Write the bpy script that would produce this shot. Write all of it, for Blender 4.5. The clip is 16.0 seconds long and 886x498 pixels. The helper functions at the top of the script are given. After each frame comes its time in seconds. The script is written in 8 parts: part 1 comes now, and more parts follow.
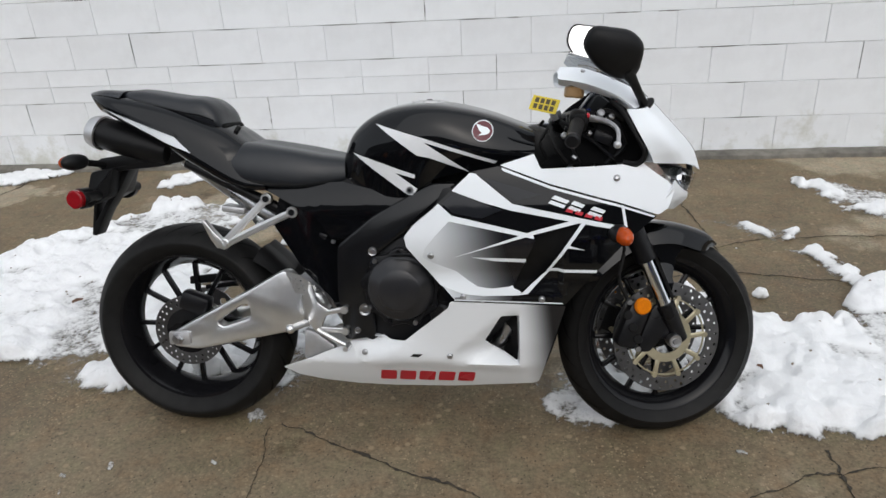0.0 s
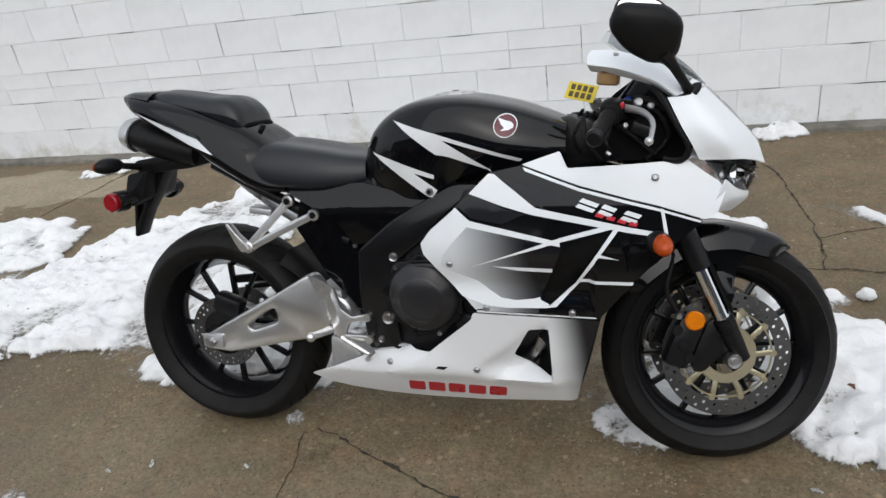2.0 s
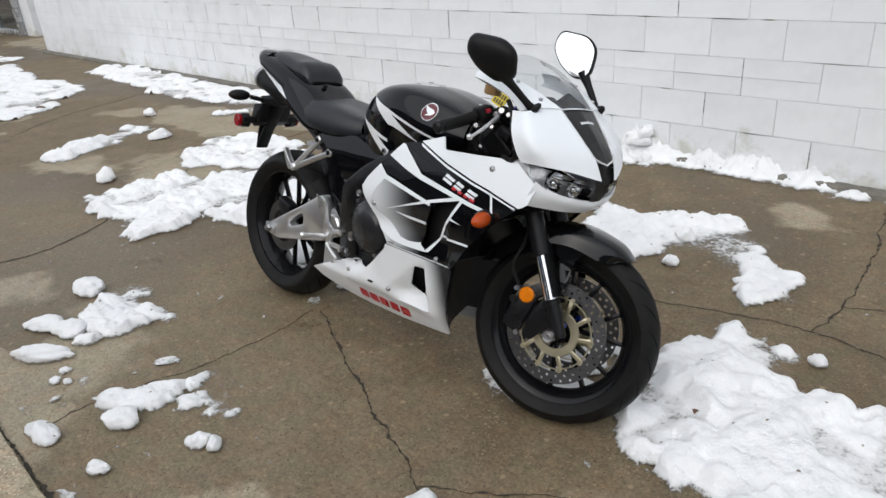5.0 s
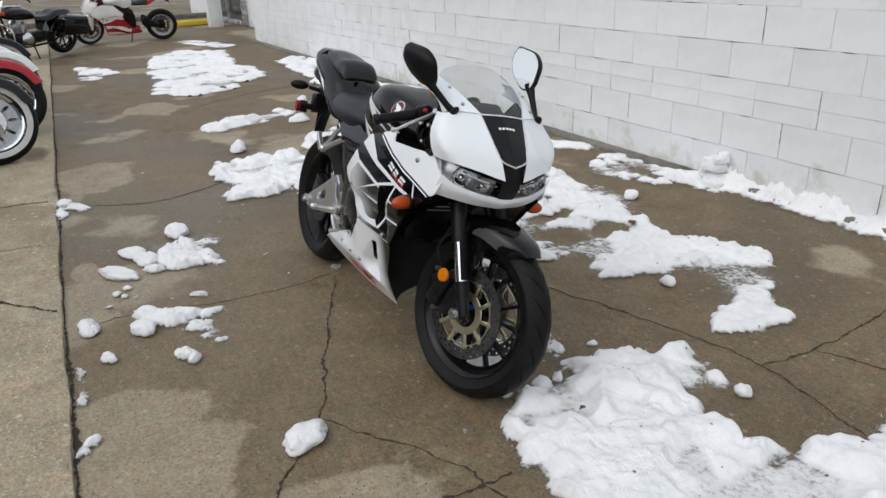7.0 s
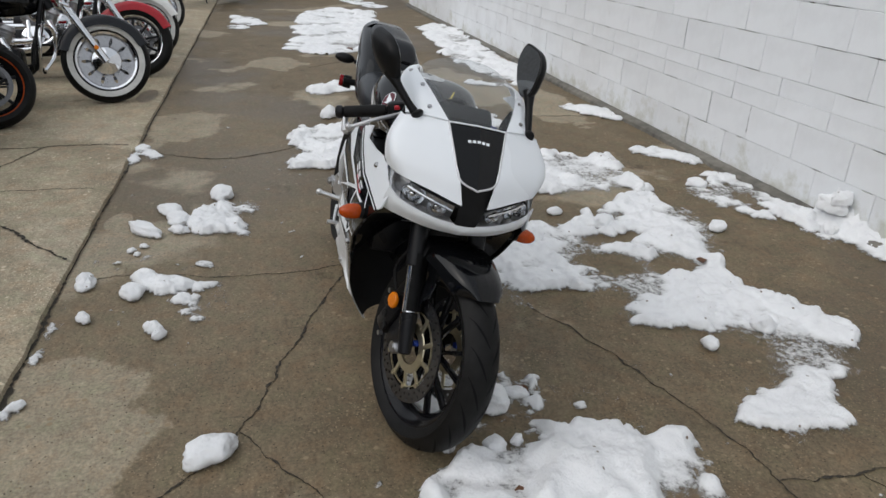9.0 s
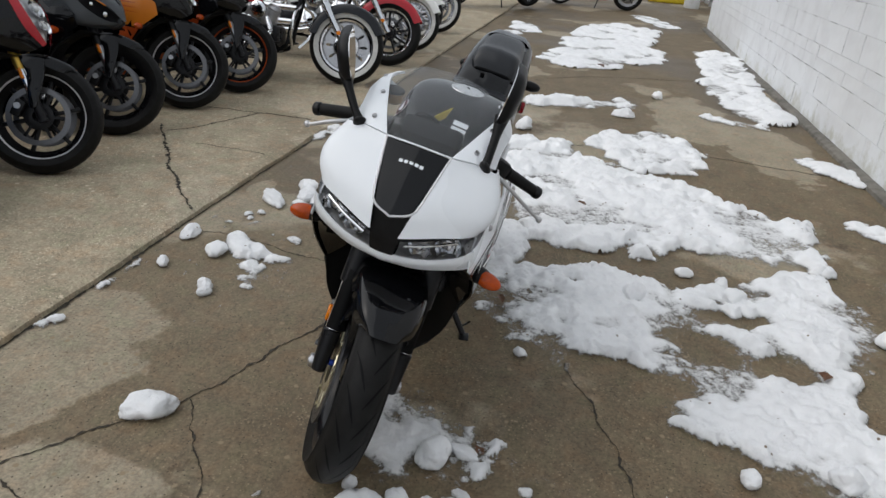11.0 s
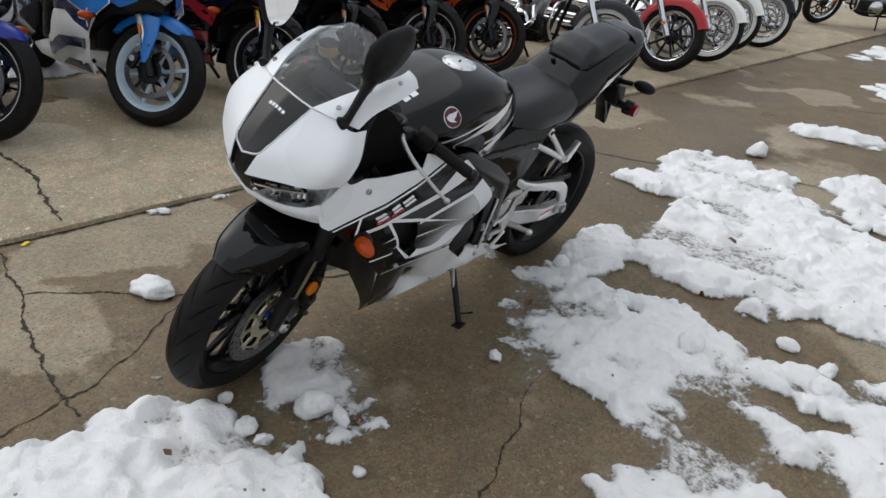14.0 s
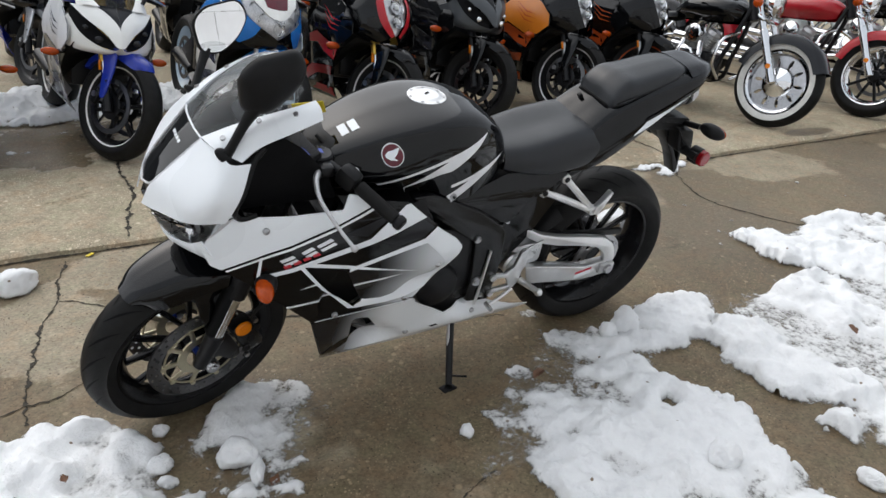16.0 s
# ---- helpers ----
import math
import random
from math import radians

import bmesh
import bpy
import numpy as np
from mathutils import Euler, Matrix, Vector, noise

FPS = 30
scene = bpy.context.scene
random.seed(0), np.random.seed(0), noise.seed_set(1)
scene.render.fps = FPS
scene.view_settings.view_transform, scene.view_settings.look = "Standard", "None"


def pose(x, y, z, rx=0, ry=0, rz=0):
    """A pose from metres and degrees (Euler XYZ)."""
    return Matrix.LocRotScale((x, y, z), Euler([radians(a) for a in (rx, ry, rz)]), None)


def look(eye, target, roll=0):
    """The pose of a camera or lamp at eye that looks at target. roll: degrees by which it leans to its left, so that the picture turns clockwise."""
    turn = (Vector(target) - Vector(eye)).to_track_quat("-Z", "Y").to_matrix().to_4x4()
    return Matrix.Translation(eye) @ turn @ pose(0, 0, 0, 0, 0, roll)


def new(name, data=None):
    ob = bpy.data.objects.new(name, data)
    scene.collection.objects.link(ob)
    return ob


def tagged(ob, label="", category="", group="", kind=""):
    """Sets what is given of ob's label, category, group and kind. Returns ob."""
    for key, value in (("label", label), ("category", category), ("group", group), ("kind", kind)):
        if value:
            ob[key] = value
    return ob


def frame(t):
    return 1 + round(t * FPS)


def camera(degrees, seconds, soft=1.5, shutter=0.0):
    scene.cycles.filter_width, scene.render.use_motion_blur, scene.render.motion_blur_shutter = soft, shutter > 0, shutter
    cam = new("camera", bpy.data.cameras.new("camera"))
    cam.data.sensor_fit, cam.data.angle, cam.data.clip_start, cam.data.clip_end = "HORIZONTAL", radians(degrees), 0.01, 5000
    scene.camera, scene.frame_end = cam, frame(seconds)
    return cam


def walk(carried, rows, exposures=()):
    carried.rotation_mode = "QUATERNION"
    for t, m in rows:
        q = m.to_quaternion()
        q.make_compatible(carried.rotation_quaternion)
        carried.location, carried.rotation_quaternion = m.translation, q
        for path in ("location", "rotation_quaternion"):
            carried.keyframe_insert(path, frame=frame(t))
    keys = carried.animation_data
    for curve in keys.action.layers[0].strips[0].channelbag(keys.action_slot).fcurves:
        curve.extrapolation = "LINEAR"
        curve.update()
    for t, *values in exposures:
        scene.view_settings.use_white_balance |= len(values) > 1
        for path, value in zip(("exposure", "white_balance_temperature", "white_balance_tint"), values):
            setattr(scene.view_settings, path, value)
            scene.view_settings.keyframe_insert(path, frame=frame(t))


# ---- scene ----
cam = camera(64.8, 16.0)
METRES, EYE, TILT, LEAN, TURN = 6.2, 1.3828, 0.0, 0.0, 7.2
ROWS = [
    (0.0, 0.0, 0.0, 0.0, -1.42, -24.88, 3.06),
    (0.5, 0.0016, 0.0022, 0.0006, 0.9, -24.89, 3.28),
    (1.0, -0.0025, 0.0049, 0.0008, 0.58, -24.34, 2.78),
    (1.5, 0.0156, 0.018, 0.0011, 3.0, -25.02, 5.22),
    (2.0, 0.0396, 0.03, -0.0007, 7.57, -26.52, 7.49),
    (2.5, 0.0638, 0.0189, -0.0005, 12.92, -24.7, 6.96),
    (3.0, 0.0941, 0.0152, 0.0035, 17.32, -24.19, 4.8),
    (3.5, 0.131, 0.0313, -0.0013, 24.4, -24.53, 4.33),
    (4.0, 0.1599, 0.0316, 0.0006, 29.68, -26.1, 6.67),
    (4.5, 0.1964, 0.0144, 0.002, 33.2, -24.86, 5.07),
    (7.0, 0.3638, 0.067, 0.0018, 53.8, -22.65, 1.89),
    (7.5, 0.3757, 0.0974, 0.004, 59.34, -23.57, 1.7),
    (8.0, 0.3688, 0.1119, 0.0012, 62.9, -24.77, 0.81),
    (8.5, 0.3603, 0.1404, 0.0016, 64.9, -24.81, -0.47),
    (11.0, 0.3473, 0.3245, 0.003, 94.82, -25.11, -4.33),
    (11.5, 0.3337, 0.3508, -0.0008, 100.65, -26.16, -5.37),
    (12.0, 0.3238, 0.3826, 0.0014, 104.52, -28.28, -6.12),
    (12.5, 0.3251, 0.436, 0.0037, 111.0, -26.07, -4.73),
    (13.0, 0.3162, 0.4635, 0.005, 116.86, -25.17, -3.27),
    (13.5, 0.2979, 0.4789, 0.0058, 120.22, -25.59, -4.9),
    (14.0, 0.2799, 0.4994, 0.0014, 125.96, -27.36, -5.47),
    (14.5, 0.2545, 0.5361, 0.0012, 134.43, -25.49, -5.47),
    (15.0, 0.2335, 0.548, -0.0005, 139.42, -23.75, -2.09),
    (15.5, 0.2071, 0.5473, -0.0028, 142.16, -24.25, -3.2),
    (16.0, 0.1683, 0.5555, -0.0025, 144.1, -25.57, -2.46),
]
EXPOSURES = [(0.0, 0.22), (4.5, 0.28), (7.0, 0.12), (8.5, -0.06), (11.0, 0.0), (12.5, 0.02), (14.5, 0.16), (16.0, 0.44)]
walk(cam, [(t, pose(0, 0, EYE, TILT, LEAN, TURN) @ pose(METRES * x, METRES * y, METRES * z, 90 + pitch, roll, yaw)) for t, x, y, z, yaw, pitch, roll in ROWS], EXPOSURES)

# overcast winter daylight: soft sky, very wide weak sun
world = bpy.data.worlds.new("overcast_sky")
scene.world = world
world.use_nodes = True
wn = world.node_tree.nodes
wl = world.node_tree.links
wn.clear()
sky = wn.new("ShaderNodeTexSky")
sky.sky_type = 'NISHITA'
sky.sun_disc = False
sky.sun_elevation = radians(46)
sky.sun_rotation = radians(165)
sky.dust_density = 4.0
sky.air_density = 0.7
sky.ozone_density = 0.6
hsv = wn.new("ShaderNodeHueSaturation")
hsv.inputs["Saturation"].default_value = 0.5
bg = wn.new("ShaderNodeBackground")
bg.inputs["Strength"].default_value = 0.15
wo = wn.new("ShaderNodeOutputWorld")
cloud = wn.new("ShaderNodeMixRGB")
cloud.inputs[0].default_value = 0.6
cloud.inputs[2].default_value = (5.3, 5.65, 6.0, 1)
wl.new(sky.outputs[0], hsv.inputs["Color"])
wl.new(hsv.outputs[0], cloud.inputs[1])
wl.new(cloud.outputs[0], bg.inputs[0])
wl.new(bg.outputs[0], wo.inputs[0])
sun = new("sun", bpy.data.lights.new("sun", "SUN"))
sun.data.energy = 0.9
sun.data.angle = radians(100)
sun.data.color = (0.98, 0.99, 1.0)
sun.matrix_world = look((1.6, -5.2, 5.6), (0, 0, 0))


# ---- materials ----
def node_mat(name):
    m = bpy.data.materials.new(name)
    m.use_nodes = True
    return m, m.node_tree.nodes, m.node_tree.links, m.node_tree.nodes["Principled BSDF"]


def ramp_node(nt, stops):
    r = nt.new("ShaderNodeValToRGB")
    while len(r.color_ramp.elements) < len(stops):
        r.color_ramp.elements.new(0.5)
    for e, (p, c) in zip(r.color_ramp.elements, stops):
        e.position = p
        e.color = (*c, 1) if len(c) == 3 else c
    return r


def noise_node(nt, lk, scale, detail=4, rough=0.55, coord="Object"):
    tc = nt.new("ShaderNodeTexCoord")
    n = nt.new("ShaderNodeTexNoise")
    n.inputs["Scale"].default_value = scale
    n.inputs["Detail"].default_value = detail
    n.inputs["Roughness"].default_value = rough
    lk.new(tc.outputs[coord], n.inputs["Vector"])
    return n


def plain(name, col, rough=0.5, metal=0.0, coat=0.0, vary=0.12, scale=40.0, bump=0.0, bscale=300.0, rvary=0.15, spec=0.5):
    """A surface with fine grain and broad unevenness in colour and gloss."""
    m, nt, lk, b = node_mat(name)
    n1 = noise_node(nt, lk, scale)
    n2 = noise_node(nt, lk, scale * 0.12, 3)
    mx = nt.new("ShaderNodeMath")
    mx.operation = 'ADD'
    lk.new(n1.outputs[0], mx.inputs[0])
    lk.new(n2.outputs[0], mx.inputs[1])
    lo = tuple(max(0, c * (1 - vary)) for c in col)
    hi = tuple(min(1, c * (1 + vary)) for c in col)
    r = ramp_node(nt, [(0.35, lo), (0.65, hi)])
    hf = nt.new("ShaderNodeMath")
    hf.operation = 'MULTIPLY'
    hf.inputs[1].default_value = 0.5
    lk.new(mx.outputs[0], hf.inputs[0])
    lk.new(hf.outputs[0], r.inputs[0])
    lk.new(r.outputs[0], b.inputs["Base Color"])
    rr = nt.new("ShaderNodeMapRange")
    rr.inputs["From Min"].default_value, rr.inputs["From Max"].default_value = 0.3, 0.7
    rr.inputs["To Min"].default_value = max(0.02, rough * (1 - rvary))
    rr.inputs["To Max"].default_value = min(1, rough * (1 + rvary))
    lk.new(n2.outputs[0], rr.inputs[0])
    lk.new(rr.outputs[0], b.inputs["Roughness"])
    b.inputs["Metallic"].default_value = metal
    b.inputs["Specular IOR Level"].default_value = spec
    b.inputs["Coat Weight"].default_value = coat
    b.inputs["Coat Roughness"].default_value = 0.06
    if bump:
        n3 = noise_node(nt, lk, bscale, 3)
        bp = nt.new("ShaderNodeBump")
        bp.inputs["Strength"].default_value = bump
        bp.inputs["Distance"].default_value = 0.002
        lk.new(n3.outputs[0], bp.inputs["Height"])
        lk.new(bp.outputs[0], b.inputs["Normal"])
    return m


def fade_paint(name, x0, c0, x1, c1, slope=0.0, up=0.0):
    """Airbrushed paint that fades along the bike's length."""
    m, nt, lk, b = node_mat(name)
    tc = nt.new("ShaderNodeTexCoord")
    sp = nt.new("ShaderNodeSeparateXYZ")
    lk.new(tc.outputs["Object"], sp.inputs[0])
    ma = nt.new("ShaderNodeMath")
    ma.operation = 'MULTIPLY_ADD'
    ma.inputs[1].default_value = slope
    lk.new(sp.outputs[2], ma.inputs[0])
    lk.new(sp.outputs[0], ma.inputs[2])
    mr = nt.new("ShaderNodeMapRange")
    mr.inputs["From Min"].default_value, mr.inputs["From Max"].default_value = x0 + up, x1 + up
    lk.new(ma.outputs[0], mr.inputs[0])
    r = ramp_node(nt, [(0.0, c0), (1.0, c1)])
    r.color_ramp.interpolation = 'EASE'
    lk.new(mr.outputs[0], r.inputs[0])
    lk.new(r.outputs[0], b.inputs["Base Color"])
    b.inputs["Roughness"].default_value = 0.2
    b.inputs["Specular IOR Level"].default_value = 0.4
    return m


def clear_sheet(name, haze, tint):
    """Thin clear plastic: lets light through, mirrors a little, with an even grey haze standing in for reflected sky.
    """
    m, nt, lk, b = node_mat(name)
    out = nt["Material Output"]
    nt.remove(b)
    tr = nt.new("ShaderNodeBsdfTransparent")
    tr.inputs[0].default_value = (*tint, 1)
    gl = nt.new("ShaderNodeBsdfGlossy")
    gl.inputs["Roughness"].default_value = 0.04
    fr = nt.new("ShaderNodeFresnel")
    fr.inputs["IOR"].default_value = 1.24
    m1 = nt.new("ShaderNodeMixShader")
    lk.new(fr.outputs[0], m1.inputs[0])
    lk.new(tr.outputs[0], m1.inputs[1])
    lk.new(gl.outputs[0], m1.inputs[2])
    # grey diffuse share: sky sheen put into the sheet's colour
    df = nt.new("ShaderNodeBsdfDiffuse")
    df.inputs[0].default_value = (0.32, 0.335, 0.345, 1)
    m2 = nt.new("ShaderNodeMixShader")
    m2.inputs[0].default_value = haze
    lk.new(m1.outputs[0], m2.inputs[1])
    lk.new(df.outputs[0], m2.inputs[2])
    lk.new(m2.outputs[0], out.inputs[0])
    return m


WHITE = plain("white_paint", (0.79, 0.822, 0.855), 0.30, vary=0.02, scale=8, spec=0.4)
BLACK = plain("gloss_black_paint", (0.0032, 0.0034, 0.0042), 0.06, vary=0.2, scale=8, spec=0.33)
DARKGREY = plain("charcoal_paint", (0.014, 0.015, 0.018), 0.14, vary=0.1, scale=8, spec=0.3)
SILVERGREY = plain("silver_grey_paint", (0.62, 0.62, 0.64), 0.25, metal=0.2, vary=0.05)
SLASH = plain("pale_silver_paint", (0.74, 0.75, 0.77), 0.3, vary=0.04)
RED = plain("red_decal", (0.50, 0.02, 0.035), 0.3, vary=0.05)
MAROON = plain("maroon_badge", (0.10, 0.010, 0.02), 0.25, vary=0.1)
PLASTIC = plain("black_plastic", (0.007, 0.007, 0.0075), 0.42, vary=0.25, bump=0.08, bscale=240, spec=0.18)
SPAR = plain("semi_gloss_black_spar", (0.006, 0.0062, 0.0072), 0.2, vary=0.2, scale=14, spec=0.36)
SATIN = plain("satin_black_metal", (0.008, 0.008, 0.0092), 0.30, vary=0.2, bump=0.10, spec=0.22)
ENGINEPAINT = plain("engine_paint", (0.019, 0.019, 0.021), 0.24, vary=0.15, scale=12, bump=0.05, spec=0.4)
RUBBER = plain("tyre_rubber", (0.0098, 0.0096, 0.0095), 0.52, vary=0.35, scale=30, bump=0.2, bscale=400, spec=0.14)
DASH = plain("dull_black_plastic", (0.02, 0.021, 0.023), 0.7, vary=0.15, scale=12, spec=0.2)
VINYL = plain("seat_vinyl", (0.010, 0.0115, 0.0145), 0.34, vary=0.15, bump=0.15, bscale=420, spec=0.42)
ALU = plain("brushed_aluminium", (0.74, 0.74, 0.74), 0.33, metal=0.95, vary=0.06, scale=30, bump=0.15, bscale=200)
CASTALU = plain("cast_aluminium", (0.55, 0.55, 0.56), 0.45, metal=0.85, vary=0.1, bump=0.3, bscale=500)
STEEL = plain("machined_steel", (0.42, 0.42, 0.43), 0.3, metal=1.0, vary=0.15, scale=90)
RIMBLACK = plain("gloss_black_rim", (0.006, 0.006, 0.007), 0.16, vary=0.2, scale=20, spec=0.2)
# near-black: the lack of light in deep openings is put into this colour
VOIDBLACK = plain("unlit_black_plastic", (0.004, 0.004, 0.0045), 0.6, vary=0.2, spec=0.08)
DISC = plain("brake_disc_steel", (0.145, 0.145, 0.15), 0.36, metal=1.0, vary=0.12, scale=90)
CHROME = plain("chrome", (0.75, 0.76, 0.78), 0.07, metal=1.0, vary=0.03)
GOLD = plain("gold_anodised", (0.54, 0.49, 0.35), 0.34, metal=0.9, vary=0.06)
BLUEANO = plain("blue_anodised", (0.02, 0.05, 0.3), 0.3, metal=0.6)
AMBER = plain("amber_lens", (0.62, 0.17, 0.004), 0.16, spec=0.35, vary=0.15, scale=150)
ORANGELENS = plain("orange_lens", (0.40, 0.055, 0.004), 0.16, spec=0.35, vary=0.2, scale=150)
REDLENS = plain("red_lens", (0.24, 0.006, 0.010), 0.16, spec=0.35, vary=0.15, scale=150)
YELLOW = plain("yellow_tag", (0.72, 0.55, 0.03), 0.5, vary=0.06)
INK = plain("tag_ink", (0.08, 0.06, 0.02), 0.6)
MIRROR = plain("mirror_glass", (0.9, 0.9, 0.9), 0.01, metal=1.0, vary=0.0)
BEZEL = plain("lamp_bezel", (0.52, 0.52, 0.53), 0.3, metal=0.8, vary=0.35, scale=120)
REFLECTOR = plain("lamp_reflector", (0.72, 0.73, 0.75), 0.12, metal=1.0, vary=0.1, scale=90)
BRONZE = plain("brake_fluid_pot", (0.32, 0.19, 0.08), 0.25)
FADEMID = fade_paint("white_to_black_fade", 0.715, (0.79, 0.82, 0.85), 0.975, (0.008, 0.008, 0.010), 0.25, 0.14)
FADEBELLY = fade_paint("belly_fade", 1.03, (0.76, 0.78, 0.80), 1.13, (0.012, 0.012, 0.014), 0.12)
FADELEFT = fade_paint("left_belly_fade", 0.90, (0.76, 0.78, 0.80), 1.10, (0.012, 0.012, 0.014), 0.12)
SCREEN = clear_sheet("clear_screen", 0.18, (0.93, 0.95, 0.96))
SMOKE = clear_sheet("smoked_screen", 0.05, (0.35, 0.36, 0.37))
DARKGLASS = plain("dark_door_glass", (0.06, 0.065, 0.065), 0.05, vary=0.3, scale=1.5, spec=0.5)
LENS = clear_sheet("clear_lens", 0.0, (0.97, 0.97, 0.97))


def mixed(nt, lk, kind, fac, a, b):
    """A colour mix; fac is a number or a socket, b a colour or a socket."""
    m = nt.new("ShaderNodeMixRGB")
    m.blend_type = kind
    for k, v in ((0, fac), (1, a), (2, b)):
        if isinstance(v, (int, float)):
            m.inputs[k].default_value = v
        elif isinstance(v, tuple):
            m.inputs[k].default_value = (*v, 1)
        else:
            lk.new(v, m.inputs[k])
    return m.outputs[0]


def speck(nt, lk, scale, amount):
    """A mask of scattered stone chips."""
    tc = nt.new("ShaderNodeTexCoord")
    vo = nt.new("ShaderNodeTexVoronoi")
    vo.inputs["Scale"].default_value = scale
    lk.new(tc.outputs["Object"], vo.inputs["Vector"])
    sp = nt.new("ShaderNodeSeparateXYZ")
    lk.new(vo.outputs["Color"], sp.inputs[0])
    pick = nt.new("ShaderNodeMath")
    pick.operation = 'LESS_THAN'
    pick.inputs[1].default_value = amount
    lk.new(sp.outputs[0], pick.inputs[0])
    core = ramp_node(nt, [(0.28, (1, 1, 1)), (0.42, (0, 0, 0))])
    lk.new(vo.outputs["Distance"], core.inputs[0])
    mu = nt.new("ShaderNodeMath")
    mu.operation = 'MULTIPLY'
    lk.new(pick.outputs[0], mu.inputs[0])
    lk.new(core.outputs[0], mu.inputs[1])
    return mu.outputs[0]


def islands(nt, lk, spots):
    """A mask of patches (x, y, half length, half width), each with its own uneven rim."""
    tc = nt.new("ShaderNodeTexCoord")
    best = None
    for cx, cy, rx, ry in spots:
        mp = nt.new("ShaderNodeMapping")
        mp.vector_type = 'TEXTURE'
        mp.inputs["Location"].default_value = (cx, cy, 0)
        mp.inputs["Scale"].default_value = (rx, ry, 1)
        lk.new(tc.outputs["Object"], mp.inputs[0])
        ln = nt.new("ShaderNodeVectorMath")
        ln.operation = 'LENGTH'
        lk.new(mp.outputs[0], ln.inputs[0])
        if best is None:
            best = ln.outputs["Value"]
        else:
            mn = nt.new("ShaderNodeMath")
            mn.operation = 'MINIMUM'
            lk.new(best, mn.inputs[0])
            lk.new(ln.outputs["Value"], mn.inputs[1])
            best = mn.outputs[0]
    rim = noise_node(nt, lk, 3.2, 5, 0.6)
    ma = nt.new("ShaderNodeMath")
    ma.operation = 'MULTIPLY_ADD'
    ma.inputs[1].default_value = 1.6
    lk.new(rim.outputs[0], ma.inputs[0])
    lk.new(best, ma.inputs[2])
    edge = nt.new("ShaderNodeMapRange")
    edge.interpolation_type = 'SMOOTHSTEP'
    edge.inputs["From Min"].default_value, edge.inputs["From Max"].default_value = 1.88, 1.72
    lk.new(ma.outputs[0], edge.inputs[0])
    return edge.outputs[0]


def concrete_material(name, damp, wet, dry, near_slab, gloss, puddles=()):
    """Worn concrete: damp film, darker wet pools, dry islands, stone chips and grime."""
    m, nt, lk, b = node_mat(name)
    big = noise_node(nt, lk, 0.75, 5, 0.5)
    pool = noise_node(nt, lk, 0.42, 5, 0.55)
    mid = noise_node(nt, lk, 5.0, 6, 0.65)
    fine = noise_node(nt, lk, 90, 5, 0.7)
    tone = ramp_node(nt, [(0.3, tuple(c * 0.80 for c in damp)), (0.7, tuple(c * 1.2 for c in damp))])
    lk.new(mid.outputs[0], tone.inputs[0])
    wm = ramp_node(nt, [(0.52, (0, 0, 0)), (0.60, (1, 1, 1))])
    lk.new(pool.outputs[0], wm.inputs[0])
    col = mixed(nt, lk, 'MIX', wm.outputs[0], tone.outputs[0], wet)
    if near_slab:
        # broad half-dried stretch between the bike and the slab
        tch = nt.new("ShaderNodeTexCoord")
        mph = nt.new("ShaderNodeMapping")
        mph.vector_type = 'TEXTURE'
        mph.inputs["Location"].default_value = (-2.2, 0.9, 0)
        mph.inputs["Scale"].default_value = (2.9, 0.85, 1)
        lk.new(tch.outputs["Object"], mph.inputs[0])
        lnh = nt.new("ShaderNodeVectorMath")
        lnh.operation = 'LENGTH'
        lk.new(mph.outputs[0], lnh.inputs[0])
        wob = noise_node(nt, lk, 1.4, 5, 0.6)
        adh = nt.new("ShaderNodeMath")
        lk.new(lnh.outputs["Value"], adh.inputs[0])
        lk.new(wob.outputs[0], adh.inputs[1])
        half = nt.new("ShaderNodeMapRange")
        half.interpolation_type = 'SMOOTHSTEP'
        half.inputs["From Min"].default_value, half.inputs["From Max"].default_value = 1.65, 1.15
        half.inputs["To Min"].default_value, half.inputs["To Max"].default_value = 0.0, 0.22
        lk.new(adh.outputs[0], half.inputs[0])
        col = mixed(nt, lk, 'MIX', half.outputs[0], col, tuple(0.92 * c for c in dry))
    drym = ramp_node(nt, [(0.575, (0, 0, 0)), (0.605, (1, 1, 1))])
    if near_slab:
        isle = islands(nt, lk, near_slab)
        lk.new(big.outputs[0], drym.inputs[0])
        dry_mask = mixed(nt, lk, 'LIGHTEN', 1.0, drym.outputs[0], isle)
    else:
        lk.new(big.outputs[0], drym.inputs[0])
        dry_mask = drym.outputs[0]
    dtone = ramp_node(nt, [(0.3, tuple(c * 0.82 for c in dry)), (0.7, tuple(c * 1.15 for c in dry))])
    lk.new(mid.outputs[0], dtone.inputs[0])
    col = mixed(nt, lk, 'MIX', dry_mask, col, dtone.outputs[0])
    grain = ramp_node(nt, [(0.36, (0.62, 0.60, 0.57)), (0.64, (1.38, 1.37, 1.34))])
    lk.new(fine.outputs[0], grain.inputs[0])
    col = mixed(nt, lk, 'MULTIPLY', 0.65, col, grain.outputs[0])
    # patches of rusty and greenish tint, coarse mottling, and chips that lie in drifts
    hue_n = noise_node(nt, lk, 11.0, 4, 0.6)
    hue = ramp_node(nt, [(0.34, (0.95, 1.01, 0.96)), (0.5, (1, 1, 1)), (0.66, (1.07, 0.985, 0.93))])
    lk.new(hue_n.outputs[0], hue.inputs[0])
    col = mixed(nt, lk, 'MULTIPLY', 1.0, col, hue.outputs[0])
    mot_n = noise_node(nt, lk, 34.0, 4, 0.7)
